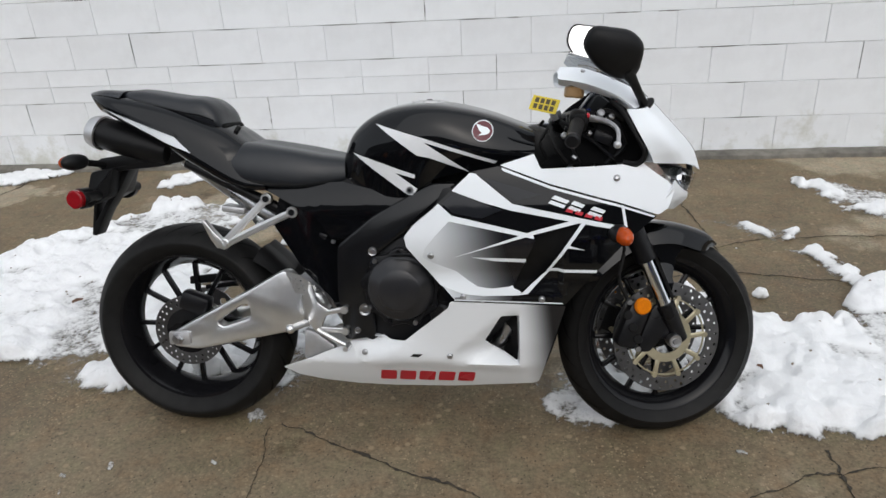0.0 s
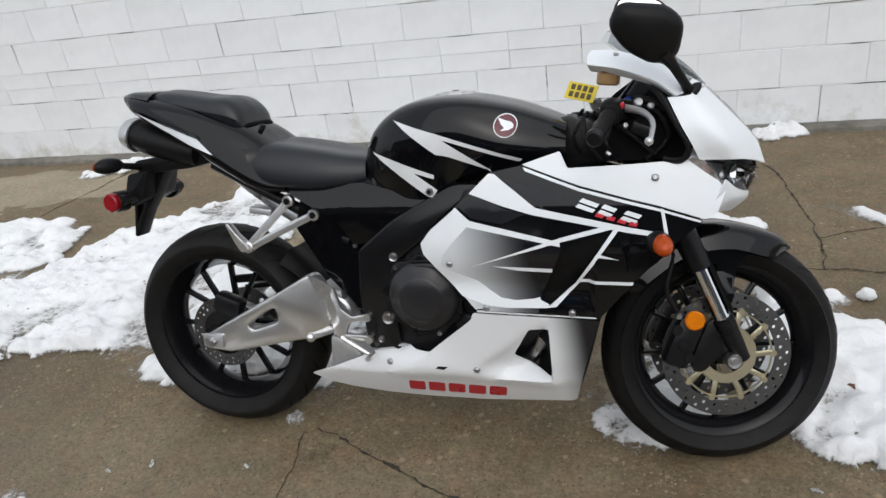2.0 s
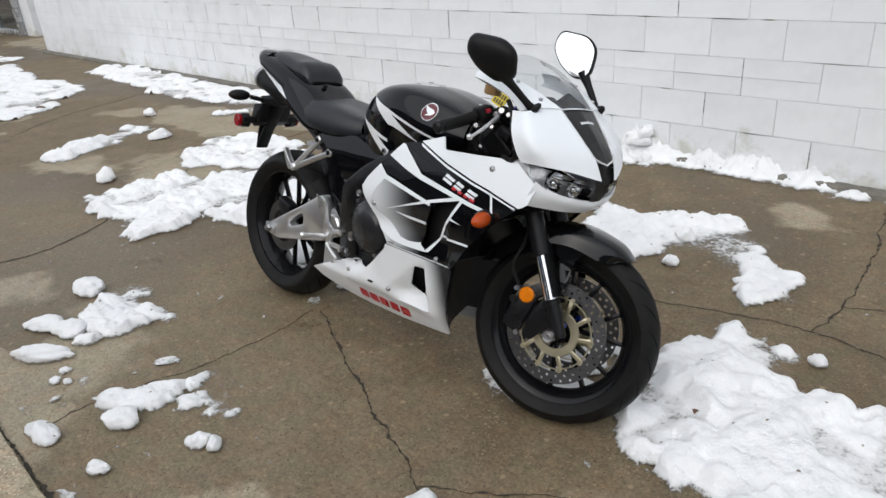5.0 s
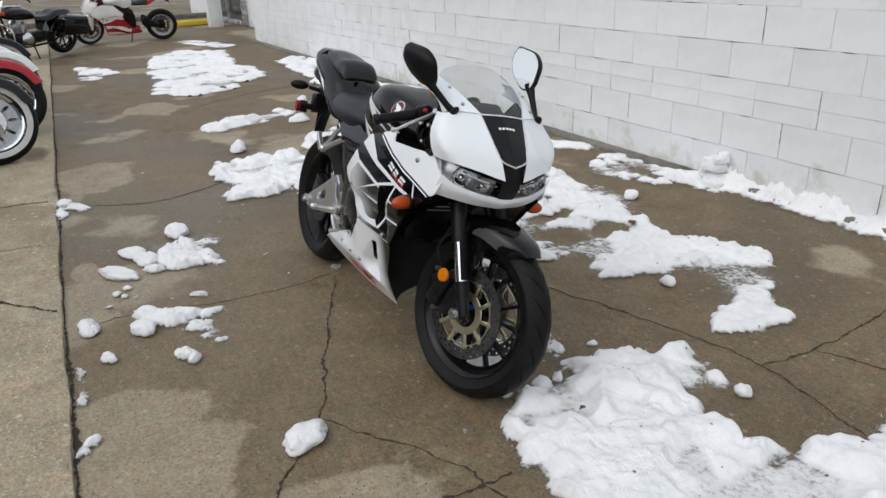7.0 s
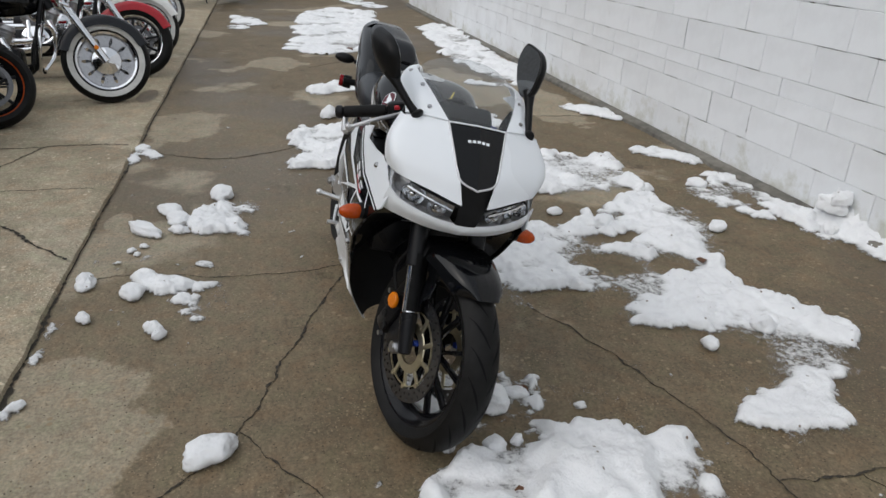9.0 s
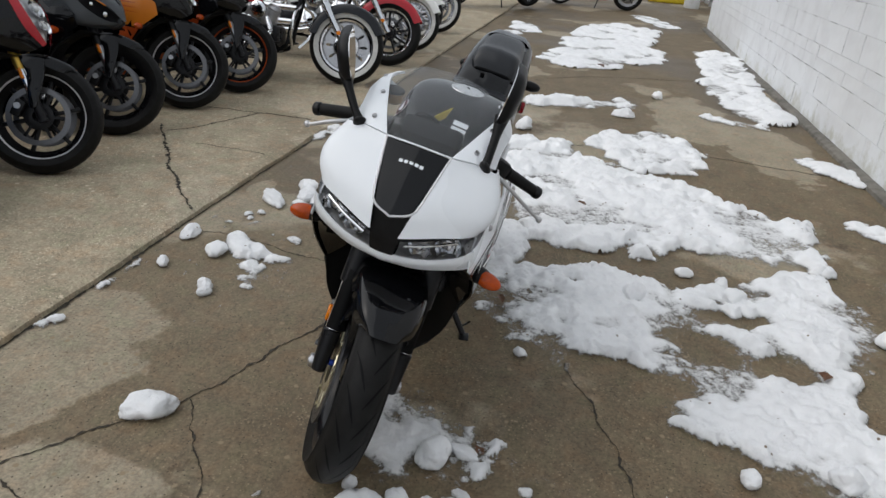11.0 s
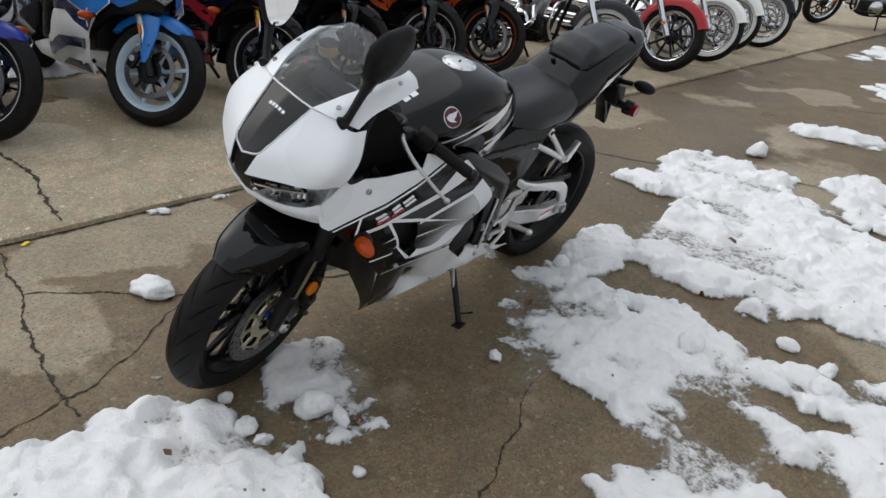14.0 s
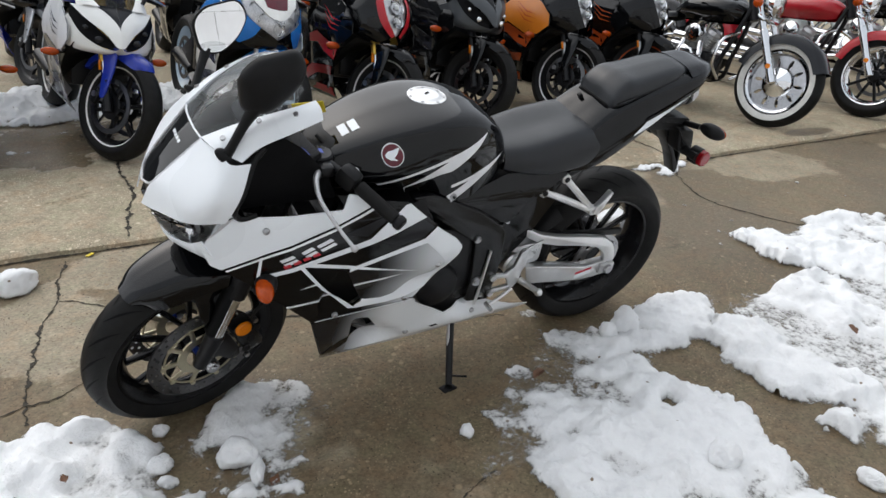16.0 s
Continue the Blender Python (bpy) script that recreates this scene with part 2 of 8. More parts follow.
    mot = ramp_node(nt, [(0.34, (0.70, 0.69, 0.68)), (0.5, (0.98, 0.98, 0.97)), (0.68, (1.34, 1.32, 1.30))])
    lk.new(mot_n.outputs[0], mot.inputs[0])
    col = mixed(nt, lk, 'MULTIPLY', 0.55, col, mot.outputs[0])
    drift_n = noise_node(nt, lk, 3.6, 4, 0.6)
    drift = ramp_node(nt, [(0.40, (0.15, 0.15, 0.15)), (0.60, (1, 1, 1))])
    lk.new(drift_n.outputs[0], drift.inputs[0])
    for scale, some, up in ((150, 0.17, 2.0), (85, 0.08, 1.9)):
        chips = nt.new("ShaderNodeMath")
        chips.operation = 'MULTIPLY'
        lk.new(speck(nt, lk, scale, some), chips.inputs[0])
        lk.new(drift.outputs[0], chips.inputs[1])
        col = mixed(nt, lk, 'MIX', chips.outputs[0], col, tuple(min(1, c * up) for c in damp))
    col = mixed(nt, lk, 'MIX', speck(nt, lk, 130, 0.05), col, tuple(c * 0.35 for c in damp))
    col = mixed(nt, lk, 'MIX', speck(nt, lk, 38, 0.03), col, tuple(min(1, c * 1.7) for c in damp))
    stain_n = noise_node(nt, lk, 2.3, 6, 0.7)
    stain = ramp_node(nt, [(0.62, (1, 1, 1)), (0.69, (0.60, 0.56, 0.51))])
    lk.new(stain_n.outputs[0], stain.inputs[0])
    col = mixed(nt, lk, 'MULTIPLY', 1.0, col, stain.outputs[0])
    rr = nt.new("ShaderNodeMapRange")
    rr.inputs["From Min"].default_value, rr.inputs["From Max"].default_value = 0.48, 0.62
    rr.inputs["To Min"].default_value, rr.inputs["To Max"].default_value = 0.82 - 0.22 * gloss, 0.62 - 0.28 * gloss
    lk.new(pool.outputs[0], rr.inputs[0])
    rough = rr.outputs[0]
    if puddles:
        soaked = islands(nt, lk, puddles)
        col = mixed(nt, lk, 'MULTIPLY', soaked, col, (0.50, 0.47, 0.44))
        film = nt.new("ShaderNodeMapRange")
        film.inputs["To Min"].default_value, film.inputs["To Max"].default_value = 1.0, 0.4
        lk.new(soaked, film.inputs[0])
        wetter = nt.new("ShaderNodeMath")
        wetter.operation = 'MULTIPLY'
        lk.new(rough, wetter.inputs[0])
        lk.new(film.outputs[0], wetter.inputs[1])
        rough = wetter.outputs[0]
    lk.new(col, b.inputs["Base Color"])
    lk.new(rough, b.inputs["Roughness"])
    b.inputs["Specular IOR Level"].default_value = 0.22 + 0.16 * gloss
    bp = nt.new("ShaderNodeBump")
    bp.inputs["Strength"].default_value = 0.2
    bp.inputs["Distance"].default_value = 0.002
    lk.new(fine.outputs[0], bp.inputs["Height"])
    lk.new(bp.outputs[0], b.inputs["Normal"])
    return m


def snow_material(name, base):
    """Old wet snow: white where it is deep, grey glassy slush where it is thin, with bits of grit."""
    m, nt, lk, b = node_mat(name)
    n = noise_node(nt, lk, 9, 6, 0.68)
    r = ramp_node(nt, [(0.30, (0.74, 0.75, 0.765)), (0.42, (0.84, 0.85, 0.86)), (0.56, (0.885, 0.895, 0.905))])
    lk.new(n.outputs[0], r.inputs[0])
    geo = nt.new("ShaderNodeNewGeometry")
    sp = nt.new("ShaderNodeSeparateXYZ")
    lk.new(geo.outputs["Position"], sp.inputs[0])
    deep = nt.new("ShaderNodeMapRange")
    deep.inputs["From Min"].default_value, deep.inputs["From Max"].default_value = base + 0.004, base + 0.022
    lk.new(sp.outputs[2], deep.inputs[0])
    col = mixed(nt, lk, 'MIX', deep.outputs[0], (0.56, 0.56, 0.55), r.outputs[0])
    col = mixed(nt, lk, 'MIX', speck(nt, lk, 70, 0.006), col, (0.20, 0.15, 0.10))
    lk.new(col, b.inputs["Base Color"])
    b.inputs["Roughness"].default_value = 0.55
    thin = nt.new("ShaderNodeMapRange")
    thin.inputs["From Min"].default_value, thin.inputs["From Max"].default_value = base, base + 0.0225
    thin.inputs["To Min"].default_value, thin.inputs["To Max"].default_value = -0.24, 0.46
    lk.new(sp.outputs[2], thin.inputs[0])
    fz = noise_node(nt, lk, 52, 6, 0.72)
    cover = nt.new("ShaderNodeMath")
    lk.new(fz.outputs[0], cover.inputs[0])
    lk.new(thin.outputs[0], cover.inputs[1])
    see = nt.new("ShaderNodeMapRange")
    see.interpolation_type = 'SMOOTHSTEP'
    see.inputs["From Min"].default_value, see.inputs["From Max"].default_value = 0.34, 0.72
    lk.new(cover.outputs[0], see.inputs[0])
    lk.new(see.outputs[0], b.inputs["Alpha"])
    n2 = noise_node(nt, lk, 110, 5, 0.7)
    n3 = noise_node(nt, lk, 34, 4, 0.6)
    ad = nt.new("ShaderNodeMath")
    ad.operation = 'ADD'
    lk.new(n2.outputs[0], ad.inputs[0])
    lk.new(n3.outputs[0], ad.inputs[1])
    bp = nt.new("ShaderNodeBump")
    bp.inputs["Strength"].default_value = 0.8
    bp.inputs["Distance"].default_value = 0.008
    lk.new(ad.outputs[0], bp.inputs["Height"])
    lk.new(bp.outputs[0], b.inputs["Normal"])
    return m


def wall_material():
    m, nt, lk, b = node_mat("white_painted_block")
    oi = nt.new("ShaderNodeObjectInfo")
    n = noise_node(nt, lk, 3.0, 5, 0.6)
    n2 = noise_node(nt, lk, 60, 4, 0.65)
    r = ramp_node(nt, [(0.25, (0.72, 0.735, 0.75)), (0.55, (0.82, 0.842, 0.862))])
    lk.new(n.outputs[0], r.inputs[0])
    chips = ramp_node(nt, [(0.735, (1, 1, 1)), (0.76, (0.45, 0.42, 0.38))])
    n4 = noise_node(nt, lk, 9, 7, 0.75)
    lk.new(n4.outputs[0], chips.inputs[0])
    mu = nt.new("ShaderNodeMixRGB")
    mu.blend_type = 'MULTIPLY'
    mu.inputs[0].default_value = 1.0
    lk.new(r.outputs[0], mu.inputs[1])
    lk.new(chips.outputs[0], mu.inputs[2])
    tone = nt.new("ShaderNodeMapRange")
    tone.inputs["To Min"].default_value, tone.inputs["To Max"].default_value = 0.97, 1.02
    lk.new(oi.outputs["Random"], tone.inputs[0])
    mu2 = nt.new("ShaderNodeMixRGB")
    mu2.blend_type = 'MULTIPLY'
    mu2.inputs[0].default_value = 1.0
    lk.new(mu.outputs[0], mu2.inputs[1])
    lk.new(tone.outputs[0], mu2.inputs[2])
    # mossy yellow-green splash stains low on the blocks
    sp = nt.new("ShaderNodeSeparateXYZ")
    geo = nt.new("ShaderNodeNewGeometry")
    lk.new(geo.outputs["Position"], sp.inputs[0])
    low = nt.new("ShaderNodeMapRange")
    low.inputs["From Min"].default_value, low.inputs["From Max"].default_value = 0.03, 0.34
    low.inputs["To Min"].default_value, low.inputs["To Max"].default_value = 0.16, -0.12
    lk.new(sp.outputs[2], low.inputs[0])
    n5 = nt.new("ShaderNodeTexNoise")
    n5.inputs["Scale"].default_value = 4.5
    n5.inputs["Detail"].default_value = 6
    n5.inputs["Roughness"].default_value = 0.68
    lk.new(geo.outputs["Position"], n5.inputs["Vector"])
    sm = nt.new("ShaderNodeMath")
    lk.new(n5.outputs[0], sm.inputs[0])
    lk.new(low.outputs[0], sm.inputs[1])
    moss = ramp_node(nt, [(0.575, (0, 0, 0)), (0.75, (0.55, 0.55, 0.55))])
    lk.new(sm.outputs[0], moss.inputs[0])
    walls = mixed(nt, lk, 'MIX', moss.outputs[0], mu2.outputs[0], (0.42, 0.41, 0.31))
    lk.new(walls, b.inputs["Base Color"])
    b.inputs["Roughness"].default_value = 0.6
    bp = nt.new("ShaderNodeBump")
    bp.inputs["Strength"].default_value = 0.45
    bp.inputs["Distance"].default_value = 0.004
    lk.new(n2.outputs[0], bp.inputs["Height"])
    lk.new(bp.outputs[0], b.inputs["Normal"])
    return m


DRY_ISLES = [(0.24, 0.66, 0.46, 0.31), (0.76, 1.10, 0.20, 0.33), (-3.35, 0.82, 0.42, 0.30), (-5.9, 1.57, 0.40, 0.28), (-4.5, 3.28, 0.85, 0.36), (-3.7, 3.75, 0.75, 0.32), (2.0, 0.75, 0.6, 0.4), (-1.5, 0.62, 0.12, 0.06)]
CONCRETE = concrete_material("wet_concrete", (0.150, 0.116, 0.073), (0.106, 0.080, 0.049), (0.290, 0.248, 0.182), DRY_ISLES, 0.6)
SNOW = snow_material("snow", 0.0)
SLABSNOW = snow_material("slab_snow", 0.034)
WALLPAINT = wall_material()
MORTAR = plain("painted_mortar", (0.60, 0.61, 0.61), 0.8, vary=0.45, scale=14, bump=0.5, bscale=150)
LEAF = plain("dead_leaf_brown", (0.13, 0.06, 0.03), 0.7, vary=0.4, scale=80)
CRACK = plain("crack_dirt", (0.034, 0.028, 0.020), 0.9, vary=0.4, scale=60)
LEDGE = plain("stained_footing", (0.15, 0.14, 0.12), 0.85, vary=0.45, scale=14, bump=0.6, bscale=90)
DRYSLAB = concrete_material("old_dry_concrete", (0.365, 0.312, 0.230), (0.275, 0.229, 0.163), (0.400, 0.345, 0.262), (), 0.15, [(0.70, -1.05, 0.34, 0.50), (0.05, -1.35, 0.5, 0.22), (-0.5, -1.35, 0.5, 0.18), (1.5, -1.2, 0.5, 0.5), (-2.2, -0.9, 0.5, 0.25), (-4.3, 0.45, 0.25, 0.07)])

GREYWALL = plain("dull_grey_wall", (0.125, 0.13, 0.135), 0.8, vary=0.25, scale=6, bump=0.4, bscale=60)
LAMPWHITE = plain("bright_lamp_lens", (0.55, 0.57, 0.58), 0.14, vary=0.3, scale=60)
JOINTDIRT = plain("joint_crack_dirt", (0.11, 0.105, 0.095), 0.9, vary=0.4, scale=60)


# ---- shaping helpers ----
def part(name, bm, material, parent, label="", smooth=True, kind="", sharp=True):
    me = bpy.data.meshes.new(name)
    bmesh.ops.recalc_face_normals(bm, faces=bm.faces[:])
    for f in bm.faces:
        f.smooth = smooth
    bm.to_mesh(me)
    bm.free()
    me.materials.append(material)
    if smooth and sharp:
        me.set_sharp_from_angle(angle=radians(38))
    ob = new(name, me)
    if parent is not None:
        ob.parent = parent
    if label or kind:
        tagged(ob, label, kind=kind)
    return ob


def thing(name, m, label, category, group=""):
    ob = new(name)
    ob.empty_display_size = 0.1
    ob.matrix_basis = m
    return tagged(ob, label, category, group)


def join(*bms):
    out = bms[0]
    for b in bms[1:]:
        me = bpy.data.meshes.new("tmp")
        b.to_mesh(me)
        out.from_mesh(me)
        bpy.data.meshes.remove(me)
        b.free()
    return out


def moved(bm, m):
    bmesh.ops.transform(bm, matrix=m, verts=bm.verts[:])
    return bm


def mirrored(bm):
    bmesh.ops.transform(bm, matrix=Matrix.Diagonal((1, -1, 1, 1)), verts=bm.verts[:])
    bmesh.ops.reverse_faces(bm, faces=bm.faces[:])
    return bm


def box(sx, sy, sz, bevel=0.0, m=None, seg=2):
    bm = bmesh.new()
    bmesh.ops.create_cube(bm, size=1, matrix=Matrix.Diagonal((sx, sy, sz, 1)))
    if bevel:
        bmesh.ops.bevel(bm, geom=bm.edges[:], offset=bevel, segments=seg, affect='EDGES', profile=0.5)
    return moved(bm, m) if m is not None else bm


def ball(r, m=None, u=20, v=12, scale=(1, 1, 1)):
    bm = bmesh.new()
    bmesh.ops.create_uvsphere(bm, u_segments=u, v_segments=v, radius=r)
    moved(bm, Matrix.Diagonal((*scale, 1)))
    return moved(bm, m) if m is not None else bm


def lathe(profile, n=48, m=None, close=False):
    """Turns (radius, along y) pairs about the y axis."""
    bm = bmesh.new()
    rings = []
    for k in range(n):
        a = 2 * math.pi * k / n
        rings.append([bm.verts.new((r * math.cos(a), y, r * math.sin(a))) for r, y in profile])
    cnt = len(profile)
    for k in range(n):
        a, b = rings[k], rings[(k + 1) % n]
        for i in range(cnt if close else cnt - 1):
            j = (i + 1) % cnt
            bm.faces.new((a[i], a[j], b[j], b[i]))
    bmesh.ops.remove_doubles(bm, verts=bm.verts[:], dist=1e-6)
    return moved(bm, m) if m is not None else bm


def cyl(p, q, r, n=16, r2=None, bevel=0.0):
    """A closed rod from p to q."""
    p, q = Vector(p), Vector(q)
    d = (q - p).length
    r2 = r if r2 is None else r2
    e = min(bevel, d / 3)
    prof = [(0, 0), (r - e, 0), (r, e), (r2, d - e), (r2 - e, d), (0, d)] if e else [(0, 0), (r, 0), (r2, d), (0, d)]
    rot = (q - p).to_track_quat('Y', 'Z').to_matrix().to_4x4()
    return lathe(prof, n, Matrix.Translation(p) @ rot)


def cr(p0, p1, p2, p3, t):
    return 0.5 * ((2 * p1) + (p2 - p0) * t + (2 * p0 - 5 * p1 + 4 * p2 - p3) * t * t + (3 * p1 - p0 - 3 * p2 + p3) * t ** 3)


def spline(pts, n):
    """n + 1 points of a smooth curve through pts."""
    P = [Vector(p) for p in pts]
    P = [2 * P[0] - P[1]] + P + [2 * P[-1] - P[-2]]
    m = len(P) - 3
    out = []
    for i in range(n + 1):
        u = i / n * m
        k = min(int(u), m - 1)
        out.append(cr(P[k], P[k + 1], P[k + 2], P[k + 3], u - k))
    return out


def tube(pts, r, steps=24, n=10, radii=None):
    pts = spline(pts, steps)
    bm = bmesh.new()
    rings = []
    up = Vector((0.13, 0.31, 0.94))
    for i, p in enumerate(pts):
        d = (pts[min(i + 1, steps)] - pts[max(i - 1, 0)]).normalized()
        s = d.cross(up).normalized()
        u = s.cross(d)
        if radii:
            f = i / steps * (len(radii) - 1)
            k = min(int(f), len(radii) - 2)
            rr = radii[k] * (1 - f + k) + radii[k + 1] * (f - k)
        else:
            rr = r
        rings.append([bm.verts.new(p + rr * (math.cos(a) * s + math.sin(a) * u)) for a in (2 * math.pi * j / n for j in range(n))])
    for a, b in zip(rings, rings[1:]):
        for j in range(n):
            bm.faces.new((a[j], a[(j + 1) % n], b[(j + 1) % n], b[j]))
    bm.faces.new(rings[0])
    bm.faces.new(rings[-1][::-1])
    return bm


def patch(net, nu=16, nv=16, u=(0, 1), v=(0, 1), thick=0.0, lift=0.0):
    """A smooth surface through a net of points (rows of equal length); u runs along the rows, v from row to row."""
    rows = [spline(r, 64) for r in net]

    def along(row, a):
        f = min(max(a, 0), 1) * 64
        k = min(int(f), 63)
        return row[k].lerp(row[k + 1], f - k)
    cols = []
    for i in range(nu + 1):
        a = u[0] + (u[1] - u[0]) * i / nu
        c = spline([along(r, a) for r in rows], 64)
        cols.append([along(c, v[0] + (v[1] - v[0]) * j / nv) for j in range(nv + 1)])
    bm = bmesh.new()
    g = [[bm.verts.new(p) for p in c] for c in cols]
    for i in range(nu):
        for j in range(nv):
            q = (g[i][j], g[i + 1][j], g[i + 1][j + 1], g[i][j + 1])
            bm.faces.new(q)
    bmesh.ops.remove_doubles(bm, verts=bm.verts[:], dist=1e-5)
    bm.normal_update()
    if lift:
        for vv in bm.verts:
            vv.co += vv.normal * lift
    if thick:
        bmesh.ops.solidify(bm, geom=bm.faces[:], thickness=thick)
    return bm


def both(bm):
    """The half and its mirror image in one mesh."""
    o = bm.copy()
    mirrored(o)
    bm = join(bm, o)
    bmesh.ops.remove_doubles(bm, verts=bm.verts[:], dist=2e-4)
    return bm


def round_poly(poly, r=0.0, n=3):
    """The outline with its corners rounded."""
    if not r:
        return [Vector((p[0], 0, p[1])) for p in poly]
    out = []
    m = len(poly)
    for i in range(m):
        a, b, c = (Vector((*poly[(i + k) % m], 0)) for k in (-1, 0, 1))
        e1, e2 = (a - b), (c - b)
        k = min(r, 0.45 * e1.length, 0.45 * e2.length)
        s, e = b + e1.normalized() * k, b + e2.normalized() * k
        for j in range(n + 1):
            t = j / n
            q = s * (1 - t) ** 2 + b * 2 * t * (1 - t) + e * t * t
            out.append(Vector((q.x, 0, q.y)))
    return out


def sheet(poly, yfun, thick=0.003, step=0.03, r=0.0, holes=(), lift=0.0):
    """A curved panel: an outline in the side view, laid on the surface y = yfun(x, z), with its inner side thick behind it."""
    bm = bmesh.new()
    for loop in [poly, *holes]:
        vs = [bm.verts.new(p) for p in round_poly(loop, r)]
        for a, b in zip(vs, vs[1:] + vs[:1]):
            bm.edges.new((a, b))
    bmesh.ops.triangle_fill(bm, edges=bm.edges[:], use_beauty=True, normal=(0, -1, 0))
    xs = [v.co.x for v in bm.verts]
    zs = [v.co.z for v in bm.verts]
    for ax, lo, hi in ((0, min(xs), max(xs)), (2, min(zs), max(zs))):
        k = (math.floor(lo / step) + 1) * step
        while k < hi:
            co, no = [0, 0, 0], [0, 0, 0]
            co[ax], no[ax] = k, 1
            bmesh.ops.bisect_plane(bm, geom=bm.verts[:] + bm.edges[:] + bm.faces[:], plane_co=co, plane_no=no, dist=1e-5)
            k += step
    bmesh.ops.dissolve_degenerate(bm, dist=1e-5, edges=bm.edges[:])
    for v in bm.verts:
        v.co.y = yfun(v.co.x, v.co.z) - lift
    if thick:
        ret = bmesh.ops.extrude_face_region(bm, geom=bm.faces[:])
        for v in ret["geom"]:
            if isinstance(v, bmesh.types.BMVert):
                v.co.y += thick
    return bm


def plate(poly, thick, r=0.0, bevel=0.0, y=0.0, holes=()):
    """A flat plate from an outline in the side view, thick either side of y."""
    bm = bmesh.new()
    for loop in [poly, *holes]:
        vs = [bm.verts.new(p) for p in round_poly(loop, r)]
        for a, b in zip(vs, vs[1:] + vs[:1]):
            bm.edges.new((a, b))
    if holes:
        bmesh.ops.triangle_fill(bm, edges=bm.edges[:], use_beauty=True, normal=(0, -1, 0))
    else:
        bm.faces.new(bm.verts[:])
    for v in bm.verts:
        v.co.y = y - thick / 2
    ret = bmesh.ops.extrude_face_region(bm, geom=bm.faces[:])
    for v in ret["geom"]:
        if isinstance(v, bmesh.types.BMVert):
            v.co.y += thick
    bmesh.ops.recalc_face_normals(bm, faces=bm.faces[:])
    if bevel:
        es = [e for e in bm.edges if len(e.link_faces) == 2 and e.calc_face_angle() > 0.9 and abs(e.verts[0].co.y - e.verts[1].co.y) < 1e-6]
        bmesh.ops.bevel(bm, geom=es, offset=bevel, segments=2, affect='EDGES', profile=0.5)
    return bm


def lerp_table(tab, x):
    if x <= tab[0][0]:
        return tab[0][1]
    for (a, p), (b, q) in zip(tab, tab[1:]):
        if x <= b:
            t = (x - a) / (b - a)
            return p + (q - p) * t
    return tab[-1][1]


def fbm(x, y, z=0.0, octaves=4):
    return noise.fractal((x, y, z), 1.0, 2.0, octaves)


# ---- the place ----
WALL_Y = 4.30


def uneven(bm, amp, scale):
    for v in bm.verts:
        v.co.z += amp * fbm(v.co.x * scale, v.co.y * scale)
    return bm


def grid_sheet(xs, ys):
    bm = bmesh.new()
    g = [[bm.verts.new((x, y, 0)) for y in ys] for x in xs]
    for i in range(len(xs) - 1):
        for j in range(len(ys) - 1):
            bm.faces.new((g[i][j], g[i + 1][j], g[i + 1][j + 1], g[i][j + 1]))
    return bm


def steps(a, b, n):
    return [a + (b - a) * i / n for i in range(n + 1)]


ground = part("ground", grid_sheet([-1500, -200, -60, *steps(-20, 12, 64), 60, 200, 1500], [-1500, -200, -60, *steps(-16, 4.4, 40), 20, 60, 200, 1500]), CONCRETE, None)
tagged(ground, "damp brown worn concrete yard with patchy wet stains", "ground", kind="structure")


def slab_edge(x):
    return 0.495 - 0.018 * x + 0.014 * fbm(x * 2.3, 7.7) + 0.006 * fbm(x * 14, 3.1)


def pavement():
    """Raised older slab that the row of parked bikes stands on, with a chipped edge."""
    bm = bmesh.new()
    n = 420
    rows = []
    for i in range(n + 1):
        x = -16 + 26 * i / n
        e = slab_edge(x)
        rows.append([bm.verts.new(p) for p in ((x, e + 0.006, -0.03), (x, e, 0.022 + 0.004 * fbm(x * 9, 1)), (x, e - 0.02 - 0.008 * abs(fbm(x * 11, 5)), 0.033), (x, e - 0.5, 0.034), (x, -3, 0.034), (x, -9, 0.03), (x, -9, -0.03))])
    for a, b in zip(rows, rows[1:]):
        for j in range(6):
            bm.faces.new((a[j], b[j], b[j + 1], a[j + 1]))
    ob = part("pavement", bm, DRYSLAB, None)
    return tagged(ob, "raised older concrete slab with a chipped edge", "pavement", kind="structure")


def crack(pts, w, z, name="crack", seed=0.0, wander=0.012):
    """A jagged dirt-filled crack that follows a few bends."""
    p = spline([(*q, 0) for q in pts], max(30, int(90 * len(pts))))
    bm = bmesh.new()
    prev = None
    for i, q in enumerate(p):
        d = (p[min(i + 1, len(p) - 1)] - p[max(i - 1, 0)]).normalized()
        s = Vector((-d.y, d.x, 0))
        off = 2.0 * wander * fbm(q.x * 4.5 + seed, q.y * 4.5, seed, 2) + 0.9 * wander * fbm(q.x * 19 + seed, q.y * 19, seed, 2) + 0.35 * wander * fbm(q.x * 70 + seed, q.y * 70, seed, 2)
        ww = 0.95 * w * (0.12 + 1.7 * abs(fbm(q.x * 21, q.y * 21, seed + 4, 3)))
        c = q + s * off
        cur = [bm.verts.new(c + s * ww / 2 + Vector((0, 0, z))), bm.verts.new(c + Vector((0, 0, z - 0.0015))), bm.verts.new(c - s * ww / 2 + Vector((0, 0, z)))]
        if prev:
            bm.faces.new((prev[0], cur[0], cur[1], prev[1]))
            bm.faces.new((prev[1], cur[1], cur[2], prev[2]))
        prev = cur
    return part(name, bm, CRACK, None)


